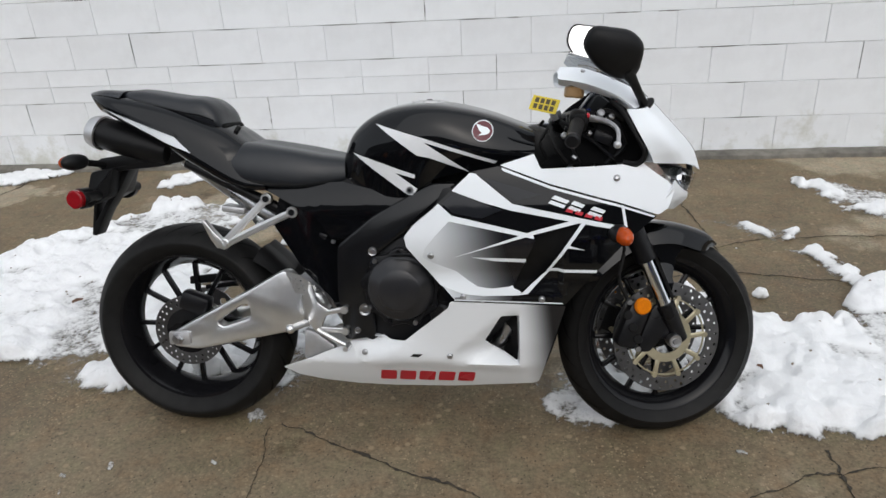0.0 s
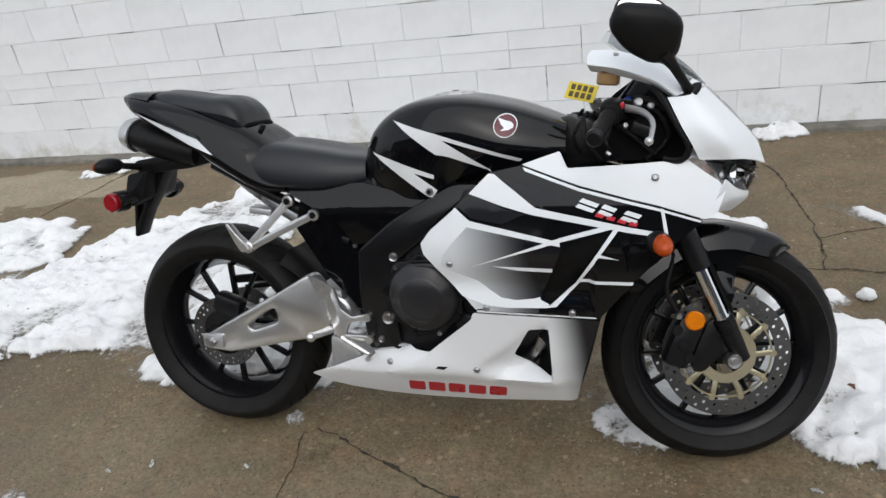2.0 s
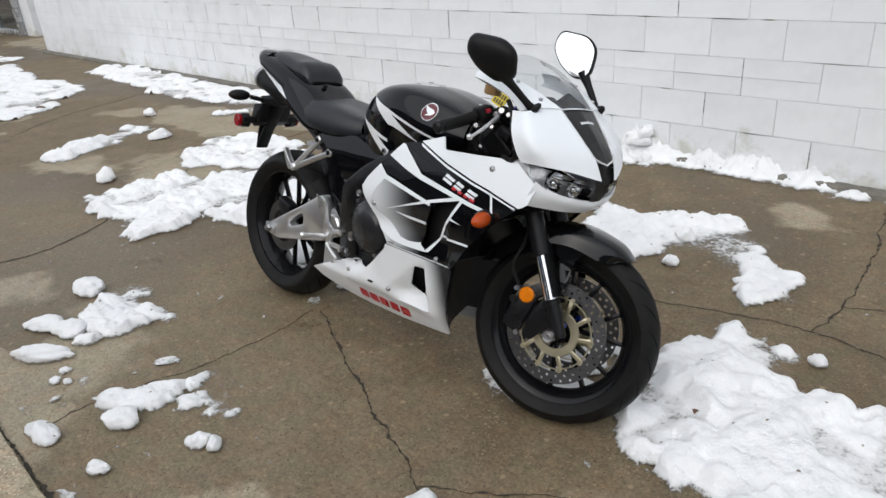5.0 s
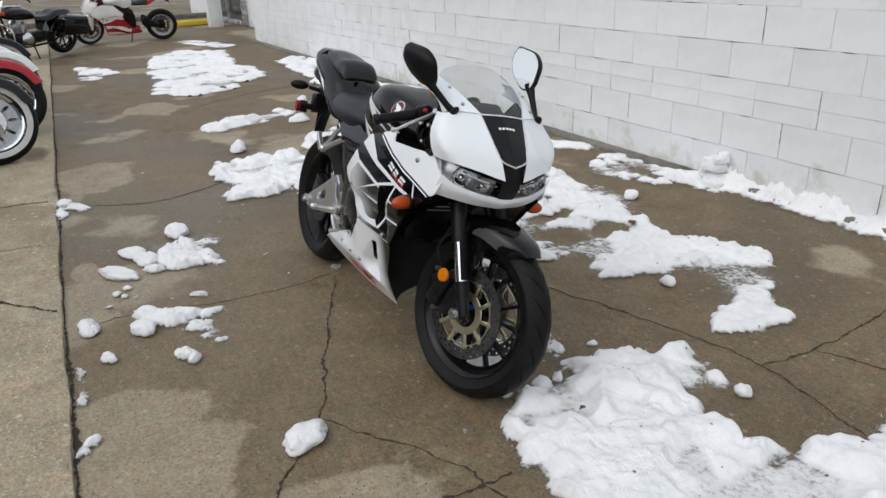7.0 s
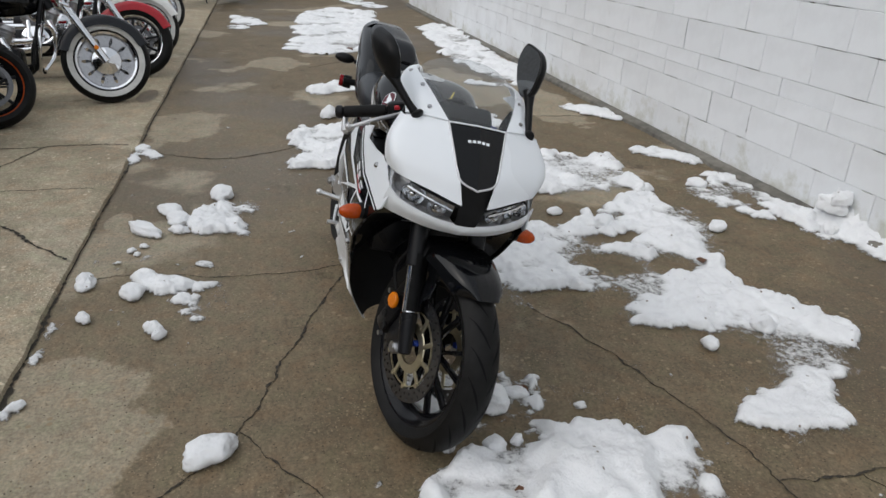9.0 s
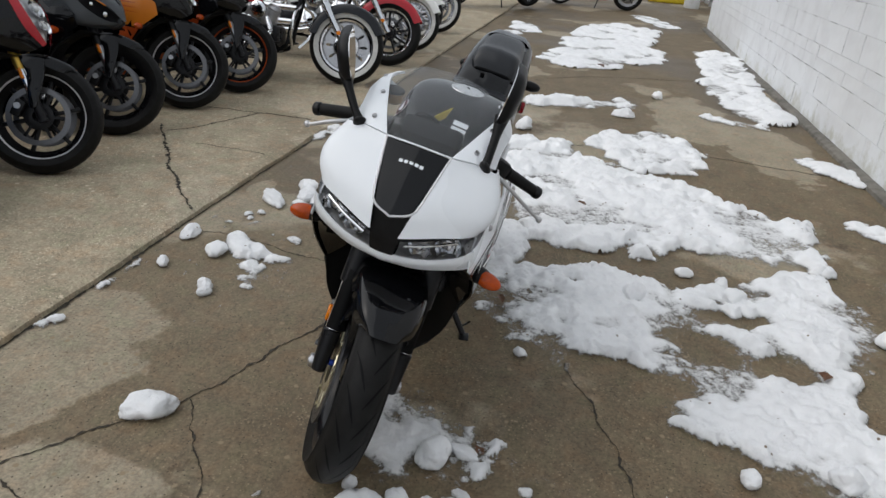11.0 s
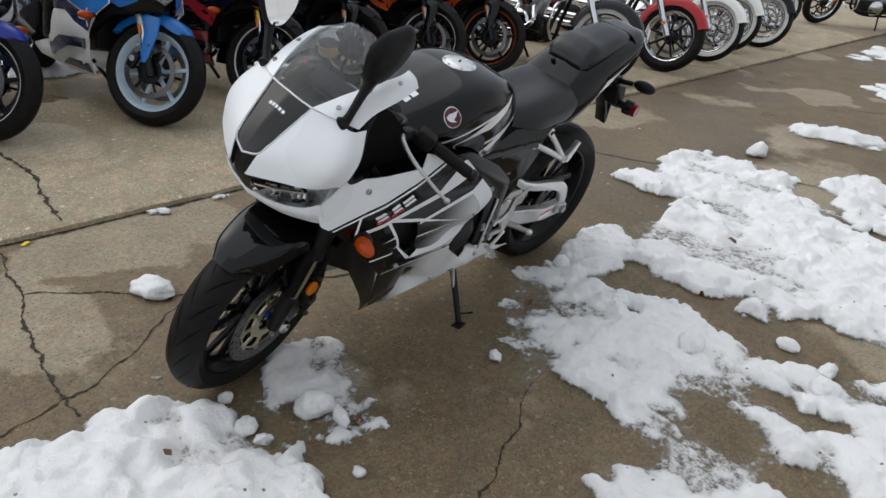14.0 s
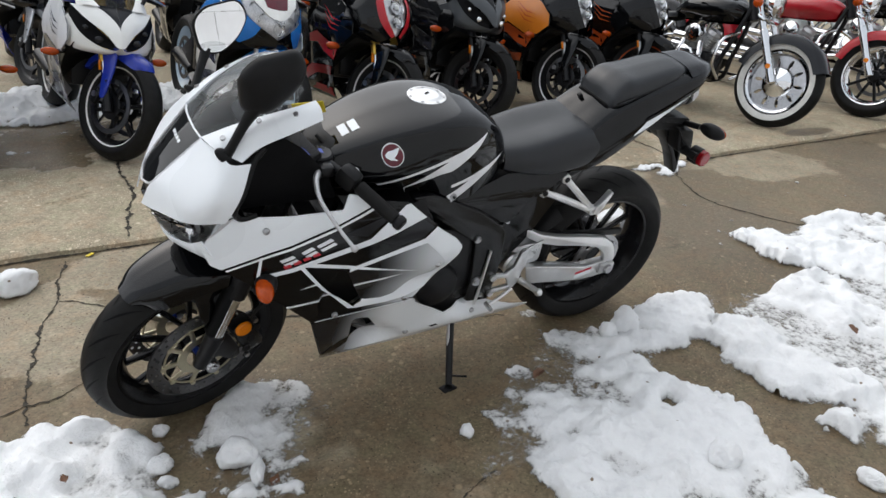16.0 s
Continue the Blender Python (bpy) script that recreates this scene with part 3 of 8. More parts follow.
pavement()
CRACKS = [
    ([(-0.75, 1.68), (-0.2, 1.43), (0.27, 1.24), (0.45, 1.10), (0.60, 0.99), (0.72, 0.89)], 0.011, 0.003),
    ([(-0.78, 1.66), (-0.75, 1.38), (-0.78, 1.1), (-0.85, 0.82), (-0.86, 0.56)], 0.005, 0.003),
    ([(0.29, 1.23), (0.6, 1.44), (0.84, 1.53), (1.5, 1.62)], 0.007, 0.003),
    ([(0.84, 1.62), (0.83, 1.41), (0.80, 1.17), (0.72, 0.85), (0.70, 0.54)], 0.015, 0.003),
    ([(-0.28, 2.36), (0.03, 2.49), (0.38, 2.61), (0.85, 2.70), (1.4, 2.62)], 0.008, 0.003),
    ([(0.84, 2.70), (0.86, 2.95), (0.82, 3.5), (0.7, 4.2)], 0.009, 0.003),
    ([(0.86, 2.95), (1.15, 3.05), (2.4, 3.1), (5, 3.0)], 0.008, 0.003),
    ([(-2.74, 0.54), (-2.52, 0.98), (-2.56, 1.4), (-3.3, 2.6), (-3.2, 4.2)], 0.016, 0.003),
    ([(-2.25, -0.45), (-1.75, -0.1), (-1.32, 0.21), (-1.0, 0.5)], 0.025, 0.037),
    ([(0.33, -1.4), (0.37, -0.6), (0.34, -0.1), (0.42, 0.46)], 0.024, 0.037),
    ([(-1.95, -0.03), (-1.96, 0.19), (-1.93, 0.44)], 0.006, 0.037),
    ([(-2.12, -0.33), (-2.25, -0.22), (-2.49, -0.13), (-2.80, -0.02)], 0.014, 0.037),
    ([(-2.75, -0.43), (-2.79, -0.22), (-2.82, 0.1), (-2.78, 0.5)], 0.016, 0.037),
    ([(-5.9, 0.57), (-5.2, -0.3), (-5.0, -2.0)], 0.008, 0.037),
    ([(-5.6, 1.9), (-6.1, 2.6), (-6.6, 4.2)], 0.008, 0.003),
]
for i, (pts, w, z) in enumerate(CRACKS):
    tagged(crack(pts, w, z, "crack", i * 3.3), "jagged dirt-filled crack in the concrete", "crack", kind="structure")
seam = crack([(x, slab_edge(x) + 0.008) for x in steps(-14, 8, 30)], 0.022, 0.004, "slab_seam", 9.0, 0.004)
tagged(seam, "dark dirt-filled seam along the slab edge", "seam", kind="structure")


# snow: each patch is a heap grown over a coarse plan shape, or round strokes (x0, y0, x1, y1, reach)
def stroke_shape(strokes):
    """Inward distance from the rim of thick strokes."""
    def f(x, y):
        best = np.full(x.shape, -9.0)
        for x0, y0, x1, y1, r in strokes:
            dx, dy = x1 - x0, y1 - y0
            t = np.clip(((x - x0) * dx + (y - y0) * dy) / (dx * dx + dy * dy + 1e-9), 0, 1)
            best = np.maximum(best, r - np.hypot(x - x0 - t * dx, y - y0 - t * dy))
        return best
    xs = [v for s in strokes for v in (s[0] - s[4], s[2] - s[4], s[0] + s[4], s[2] + s[4])]
    ys = [v for s in strokes for v in (s[1] - s[4], s[3] - s[4], s[1] + s[4], s[3] + s[4])]
    return f, (min(xs), max(xs), min(ys), max(ys))


def plan_shape(poly):
    """Inward distance from the rim of a plan polygon."""
    def f(x, y):
        d = np.full(x.shape, 9.0)
        inside = np.zeros(x.shape, bool)
        for (x0, y0), (x1, y1) in zip(poly, poly[1:] + poly[:1]):
            dx, dy = x1 - x0, y1 - y0
            t = np.clip(((x - x0) * dx + (y - y0) * dy) / (dx * dx + dy * dy + 1e-9), 0, 1)
            d = np.minimum(d, np.hypot(x - x0 - t * dx, y - y0 - t * dy))
            if abs(dy) > 1e-9:
                inside ^= ((y0 > y) != (y1 > y)) & (x < x0 + (y - y0) * dx / dy)
        return np.where(inside, d, -d)
    return f, (min(p[0] for p in poly), max(p[0] for p in poly), min(p[1] for p in poly), max(p[1] for p in poly))


def clods(x, y, scale, seed, some):
    """Rounded lumps strewn over the snow."""
    dist, pts = noise.voronoi(Vector((x * scale + 0.25 * fbm(x * 22, y * 22, seed), y * scale + 0.25 * fbm(x * 22, y * 22, seed + 3), seed)))
    if noise.noise(pts[0] * 3.7) < some:
        return 0.0
    return max(0.0, 1 - (dist[0] / 0.62) ** 2) ** 0.7


def snow_patch(shape, label, height=0.045, res=0.010, holes=(), edge=1.0, z0=0.0, slush=0.0, rugged=0.8, worn=()):
    if len(shape[0]) == 2:
        inward, (x0, x1, y0, y1) = plan_shape(shape)
    else:
        inward, (x0, x1, y0, y1) = stroke_shape(shape)
    x0, x1, y0, y1 = x0 - 0.12, x1 + 0.12, y0 - 0.12, y1 + 0.12
    nx, ny = int((x1 - x0) / res), int((y1 - y0) / res)
    gx, gy = np.meshgrid(x0 + res * np.arange(nx + 1), y0 + res * np.arange(ny + 1), indexing="ij")
    dist = inward(gx, gy)
    for hx, hy, hr in holes:
        dist = np.minimum(dist, np.hypot(gx - hx, gy - hy) - hr)
    hgt = {}
    for i, j in np.argwhere(dist > -0.12):
        i, j = int(i), int(j)
        x, y = x0 + i * res, y0 + j * res
        d = float(dist[i, j]) + 0.028 + edge * (0.055 * fbm(x * 4.1, y * 4.1, 2.0, 2) + 0.050 * fbm(x * 13, y * 13, 5.0, 3))
        if abs(d) < 0.09:
            d += edge * 0.034 * (1 - abs(d) / 0.09) * fbm(x * 42, y * 42, 9.0, 3)
        if d < -0.03:
            continue
        soft = fbm(x * 2.6, y * 2.6, 11.0, 2) + 0.5 * fbm(x * 8, y * 8, 12.0, 2) + slush
        wide = 0.03 + 0.11 * max(0.0, min(1.0, 0.45 + 2.0 * soft))
        k = max(0.0, min(1.0, d / wide))
        k = k * k * (3 - 2 * k)
        thick = max(0.0, min(1.0, 0.62 - 1.9 * soft))
        body = 0.25 + 0.6 * thick + 0.35 * fbm(x * 5, y * 5, 4.0, 2) + 0.26 * fbm(x * 15, y * 15, 6.0, 3)
        lump = rugged * (0.40 * clods(x, y, 8.0, 1.0, 0.25 - 0.3 * thick) + 0.50 * clods(x, y, 17.0, 6.0, 0.12) + 0.36 * clods(x, y, 36.0, 3.0, 0.05)) + (1 - rugged) * (0.45 + 0.35 * fbm(x * 9, y * 9, 21.0, 3))
        hgt[i, j] = (0.007 + 0.85 * height * max(0.04, body * (0.22 + 0.78 * thick) + lump * (0.25 + 0.6 * thick))) * k + 0.0035 * k * fbm(x * 60, y * 60, 3.0, 2) + 0.16 * min(0.0, d)
    # slumped: no lump stands far above the snow round it
    flat = np.zeros(gx.shape)
    for c, h in hgt.items():
        flat[c] = max(0.0, h)
    for n in range(2):
        for ax in (0, 1):
            flat = sum(np.roll(flat, k * max(1, round(0.010 / res)), ax) for k in (-2, -1, 0, 1, 2)) / 5
    for c in hgt:
        x, y = x0 + c[0] * res, y0 + c[1] * res
        for wx, wy, wr in worn:
            # trodden down to slush
            k = min(1.0, max(0.0, math.hypot(x - wx, y - wy) / wr - 0.35 + 0.5 * fbm(x * 11, y * 11, 7.0, 3)))
            hgt[c] *= 0.28 + 0.72 * k
        hgt[c] = min(hgt[c], 1.3 * float(flat[c]) + 0.005)
    bm = bmesh.new()
    vs = {}

    def vert(i, j):
        if (i, j) not in vs:
            vs[i, j] = bm.verts.new((x0 + i * res, y0 + j * res, z0 + max(-0.003, hgt[i, j])))
        return vs[i, j]
    for (i, j) in list(hgt):
        q = [(i, j), (i + 1, j), (i + 1, j + 1), (i, j + 1)]
        if all(c in hgt for c in q) and max(hgt[c] for c in q) > 0.0005:
            bm.faces.new([vert(*c) for c in q])
    ob = part("snow_patch", bm, SLABSNOW if z0 else SNOW, None, sharp=False)
    return tagged(ob, label, "snow", kind="stuff")


FIELD = [(-1.42, 2.06), (-1.27, 2.28), (-1.30, 2.44), (-1.41, 2.60), (-1.28, 2.66), (-1.52, 2.88), (-1.44, 3.1), (-1.48, 3.55), (-2.05, 3.62), (-2.5, 2.92), (-2.87, 2.37), (-3.2, 2.22), (-3.2, 1.62), (-2.2, 1.50), (-2.16, 1.72), (-2.30, 1.98), (-2.05, 1.92), (-1.90, 2.0), (-1.74, 1.98)]
snow_patch(FIELD, "trodden white snow lying across the damp concrete", 0.05, rugged=0.65)
BESIDE = [(-1.70, 1.88), (-1.56, 1.83), (-1.27, 1.85), (-1.05, 1.92), (-0.80, 1.86), (-0.72, 1.96), (-0.54, 2.01), (-0.36, 2.14), (-0.38, 2.24), (-0.24, 2.38), (-0.35, 2.37), (-0.40, 2.46), (-0.38, 2.58), (-0.31, 2.69), (-0.27, 2.78), (-0.23, 2.78), (-0.19, 2.73), (-0.12, 2.63), (-0.06, 2.75), (0.02, 2.91), (0.12, 3.0), (0.28, 3.22), (0.36, 3.42), (0.10, 3.60), (-0.08, 3.48), (-0.16, 3.33), (-0.44, 3.38), (-0.61, 3.48), (-0.85, 3.66), (-1.18, 3.6), (-1.38, 3.42), (-1.26, 3.18), (-1.08, 3.03), (-1.03, 2.80), (-1.05, 2.64), (-1.10, 2.48), (-1.01, 2.32), (-1.05, 2.14), (-1.38, 2.12)]
snow_patch(BESIDE, "trodden half-melted snow spread beside the motorcycle", 0.038, 0.009, edge=0.55, slush=0.03, rugged=0.85, holes=[(-0.82, 2.98, 0.06), (-0.81, 3.06, 0.065), (-0.83, 3.14, 0.06), (-0.60, 2.88, 0.075), (-0.54, 2.90, 0.080), (-0.50, 3.14, 0.075), (-0.93, 2.36, 0.045)], worn=[(-0.86, 1.94, 0.16), (-0.66, 2.02, 0.15), (-0.44, 2.12, 0.14), (-0.36, 2.32, 0.12), (-0.62, 2.52, 0.09), (-0.60, 2.75, 0.07), (-0.86, 2.62, 0.07), (-1.1, 3.15, 0.10)])
snow_patch([(-0.40, 2.72, -0.30, 2.98, 0.055), (-0.30, 2.98, -0.26, 3.28, 0.075), (-0.40, 3.03, -0.62, 3.04, 0.03)], "trodden ridge of snow between bare patches of concrete", 0.036, 0.009, edge=0.5, slush=0.0, rugged=0.85)
snow_patch([(0.14, 3.10), (0.10, 3.40), (0.26, 3.43), (0.44, 3.36), (0.42, 3.22), (0.55, 3.12), (0.67, 3.13), (0.68, 2.92), (0.57, 2.80), (0.49, 2.84), (0.46, 2.98), (0.30, 3.08)], "thin wet snow melting into slush", 0.026, 0.009, edge=0.6, slush=0.10)
AHEAD = [(0.60, 1.79), (0.53, 1.88), (0.51, 2.06), (0.52, 2.25), (0.56, 2.50), (0.66, 2.57), (0.75, 2.52), (0.84, 2.51), (0.87, 2.33), (0.97, 2.30), (1.09, 2.30), (1.19, 2.40), (1.33, 2.53), (1.5, 2.66), (1.8, 2.72), (2.15, 2.6), (2.1, 2.2), (1.6, 1.84), (1.2, 1.70), (0.92, 1.67), (0.73, 1.70)]
snow_patch(AHEAD, "white snow heaped in front of the motorcycle wheel", 0.055, 0.009, edge=0.7, slush=-0.07, rugged=0.34)
snow_patch([(0.46, 1.84), (0.35, 1.74), (0.19, 1.71), (0.08, 1.73), (0.03, 1.86), (0.08, 1.98), (0.15, 2.06), (0.22, 2.20), (0.36, 2.16), (0.35, 2.02), (0.38, 1.96), (0.46, 1.96)], "thin melting snow under the front wheel", 0.025, 0.007, slush=0.16)
snow_patch([(1.49, 3.83), (1.60, 3.87), (1.80, 3.72), (2.0, 3.55), (2.6, 3.45), (2.6, 3.16), (1.9, 3.25), (1.62, 3.34), (1.55, 3.47)], "narrow strip of white snow on wet concrete", 0.05, 0.010)
snow_patch([(0.29, 2.244, 0.318, 2.292, 0.006), (0.325, 2.315, 0.40, 2.47, 0.012)], "thin line of melting slush", 0.012, 0.006, edge=0.45, slush=0.3)
snow_patch([(-0.40, 2.24, -0.255, 2.36, 0.040), (-0.065, 2.445, -0.035, 2.475, 0.018), (0.18, 2.566, 0.23, 2.588, 0.014), (0.38, 2.275, 0.395, 2.277, 0.022)], "thin slush caught along a crack", 0.008, 0.006, edge=0.6, slush=0.5)
snow_patch([(-0.80, 1.87, -0.80, 1.79, 0.035), (-0.81, 1.78, -0.835, 1.715, 0.022), (-1.02, 1.97, -0.76, 1.93, 0.075), (-0.76, 1.95, -0.60, 2.03, 0.05)], "thin grey slush beside the rear tyre", 0.013, 0.006, edge=0.6, slush=0.3)
snow_patch([(0.90, 3.27), (1.07, 3.24), (1.26, 3.13), (1.20, 3.05), (1.12, 3.02), (1.04, 3.08)], "thin wedge of melting snow", 0.026, 0.008, edge=0.5, slush=0.08)
snow_patch([(1.15, 2.93), (1.28, 2.93), (1.33, 2.78), (1.33, 2.62), (1.25, 2.73)], "thin broken strip of melting snow", 0.028, 0.008, edge=0.5, slush=0.05)
snow_patch([(-1.55, 4.18, -1.0, 4.16, 0.10), (-1.40, 3.86, -0.98, 4.0, 0.09), (-1.45, 4.05, -1.2, 3.98, 0.07), (-2.2, 3.93, -1.9, 4.18, 0.07)], "thin snow patch beside the wall base", 0.03, 0.012)
snow_patch([(-0.95, 4.10, -0.62, 4.16, 0.05), (0.40, 4.12, 0.55, 4.19, 0.03), (0.55, 4.19, 0.78, 4.21, 0.03), (0.86, 4.19, 0.98, 4.21, 0.035)], "snow scraps lying along the foot of the wall", 0.05, 0.009)


def wall_bank(xa, xb, height, depth):
    """Snow slumped against the wall, steep and uneven."""
    bm = bmesh.new()
    n, m = int((xb - xa) / 0.012), 14
    rows = []
    for i in range(n + 1):
        x = xa + (xb - xa) * i / n
        ends = max(0.0, min(1.0, (x - xa) / 0.06, (xb - x) / 0.14))
        h = height * (1 + 1.3 * math.exp(-((x + 0.74) / 0.09) ** 2)) * ends ** 0.6 * (0.75 + 0.6 * fbm(x * 5.5, 1.7) + 0.25 * fbm(x * 19, 4.1))
        d = depth * ends ** 0.5 * (0.9 + 0.5 * fbm(x * 6.0, 8.8) + 0.2 * fbm(x * 24, 2.3))
        rows.append([bm.verts.new((x, WALL_Y - 0.001 - d * v - 0.006 * fbm(x * 30, v * 6) * (v > 0), max(-0.004, h * (1 - v) ** 1.25 * (1 + 0.35 * fbm(x * 22, v * 5, 3.0)) + 0.010 * fbm(x * 40, v * 9, 6.0) * (1 - v)))) for v in (j / m for j in range(m + 1))])
    for a, b in zip(rows, rows[1:]):
        for j in range(m):
            bm.faces.new((a[j], b[j], b[j + 1], a[j + 1]))
    return tagged(part("snow_bank", bm, SNOW, None, sharp=False), "white snow slumped against the foot of the wall", "snow", kind="stuff")


wall_bank(-0.92, 0.50, 0.115, 0.15)
snow_patch([(-3.27, 2.32), (-3.08, 2.46), (-2.66, 2.66), (-2.74, 2.95), (-2.78, 3.10), (-3.13, 3.18), (-3.37, 3.22), (-3.95, 2.95), (-3.62, 2.56)], "white snow patch on the open yard", 0.055, 0.014)
snow_patch([(-1.52, 1.01), (-1.58, 1.10), (-1.67, 1.20), (-1.70, 1.27), (-1.59, 1.36), (-1.50, 1.32), (-1.46, 1.24), (-1.32, 1.25), (-1.17, 1.265), (-1.26, 1.15), (-1.25, 1.08), (-1.28, 0.985), (-1.40, 0.98)], "small heap of broken snow near the slab", 0.04, 0.008, edge=0.5)
snow_patch([(-4.4, 1.95, -4.75, 2.65, 0.14)], "narrow strip of lumpy snow", 0.06, 0.016)
snow_patch([(-4.6, 3.4, -4.5, 3.8, 0.09), (-3.5, 4.0, -3.15, 4.2, 0.1)], "small scraps of snow near the wall", 0.03, 0.014)
snow_patch([(-6.9, 2.2, -8.6, 2.5, 0.5), (-8.6, 2.5, -10.6, 2.8, 0.6), (-7.4, 2.9, -8.4, 3.0, 0.3)], "wide patch of snow across the far yard", 0.045, 0.03)
snow_patch([(-8.6, 4.05, -6.4, 3.9, 0.3), (-6.3, 3.8, -4.9, 3.95, 0.28)], "long snow patch beside the wall", 0.05, 0.024)
snow_patch([(-9.9, 1.2, -9.2, 1.3, 0.22), (-8.9, 1.1, -8.7, 1.15, 0.12)], "small snow patch by the far motorcycles", 0.03, 0.024)
snow_patch([(-13.0, 3.2, -11.6, 3.6, 0.22)], "thin snow strip at the far end of the yard", 0.02, 0.03)
snow_patch([(-0.6, -2.05, 0.1, -1.98, 0.36), (0.1, -2.05, 0.75, -1.98, 0.44), (0.75, -2.1, 2.8, -1.95, 0.46), (-1.6, -2.2, -0.6, -2.1, 0.25)], "old snow lying behind the parked motorcycles", 0.085, 0.016, z0=0.034)
snow_patch([(0.60, -1.30, 0.84, -1.36, 0.045), (0.56, -1.08, 0.70, -1.12, 0.03), (0.70, -0.92, 0.88, -0.95, 0.03), (0.55, -0.84, 0.62, -0.82, 0.02), (0.95, -1.15, 1.0, -1.0, 0.03)], "thin slush on the wet slab among the parked motorcycles", 0.008, 0.008, edge=0.7, z0=0.034, slush=0.5)
snow_patch([(-0.673, 1.07, -0.684, 1.13, 0.022), (-0.684, 1.137, -0.635, 1.15, 0.018), (-0.60, 1.17, -0.53, 1.117, 0.026), (-0.53, 1.117, -0.50, 1.05, 0.034), (-0.578, 1.0, -0.52, 1.05, 0.028), (-0.50, 1.05, -0.43, 1.06, 0.030)], "thin icy scraps of melting snow", 0.020, 0.005, edge=0.6, slush=0.22)
snow_patch([(-0.49, 1.17, -0.43, 1.21, 0.020), (-0.44, 1.265, -0.36, 1.225, 0.030), (-0.345, 1.20, -0.33, 1.185, 0.010), (-0.32, 1.185, -0.228, 1.192, 0.006)], "thin icy sheets of melting snow", 0.022, 0.005, edge=0.4, slush=0.10)
snow_patch([(-0.886, 1.02, -0.92, 1.12, 0.022)], "thin glassy sheet of ice", 0.008, 0.005, edge=0.35, slush=0.4)
snow_patch([(-1.092, 0.74, -1.05, 0.745, 0.006), (-1.11, 0.787, -1.10, 0.79, 0.002), (-1.05, 0.81, -1.0, 0.80, 0.004), (-1.0, 0.76, -0.98, 0.755, -0.006)], "thin wet scraps of slush", 0.014, 0.005, edge=0.6, slush=0.2)
snow_patch([(-0.845, 0.81), (-0.775, 0.80), (-0.66, 0.92), (-0.665, 1.0), (-0.70, 1.035), (-0.735, 0.98), (-0.775, 0.90)], "small slab of crumbling ice", 0.034, 0.006, edge=0.4, slush=-0.1)
snow_patch([(-0.70, 1.36, -0.67, 1.36, 0.006), (-0.58, 1.385, -0.55, 1.385, 0.008), (-0.475, 1.357, -0.47, 1.357, -0.008), (-0.428, 1.358, -0.42, 1.358, -0.008)], "last lumps of melting snow", 0.035, 0.005, edge=0.3, slush=-0.1)
snow_patch([(-2.74, 0.58, -2.58, 0.70, 0.045), (-2.80, 0.56, -2.4, 0.56, 0.022)], "thin slush where the crack meets the slab", 0.016, 0.007, edge=0.6, slush=0.0)
snow_patch([(-1.02, 0.60, -0.94, 0.61, 0.016), (-0.80, 0.572, -0.58, 0.558, 0.010), (-0.48, 0.553, -0.40, 0.548, 0.002), (-0.28, 0.543, -0.20, 0.543, 0.0), (0.03, 0.535, 0.07, 0.53, -0.002)], "snow caught in the seam of the slab", 0.024, 0.006, edge=0.5, slush=-0.05)


def chunk(x, y, sx, sy, sz, seed, yaw=None, z=0.0):
    bm = bmesh.new()
    bmesh.ops.create_icosphere(bm, subdivisions=4, radius=1)
    for v in bm.verts:
        p = v.co.copy()
        f = 1 + 0.30 * fbm(p.x * 1.1 + seed, p.y * 1.0, p.z * 1.0, 2) + 0.06 * (1 - 2 * abs(fbm(p.x * 2.6 + seed, p.y * 2.6, p.z * 2.6, 2))) - 0.05 + 0.035 * fbm(p.x * 6 + seed, p.y * 6, p.z * 6, 3)
        v.co = Vector((p.x * sx, p.y * sy, max(p.z, -0.55) * sz)) * f
    moved(bm, Matrix.Translation((x, y, z + 0.5 * sz)) @ Matrix.Rotation(seed if yaw is None else yaw, 4, 'Z'))
    ob = part("snow_chunk", bm, SNOW, None, sharp=False)
    return tagged(ob, "loose white lump of snow on wet concrete", "snow chunk", "loose lumps of snow")


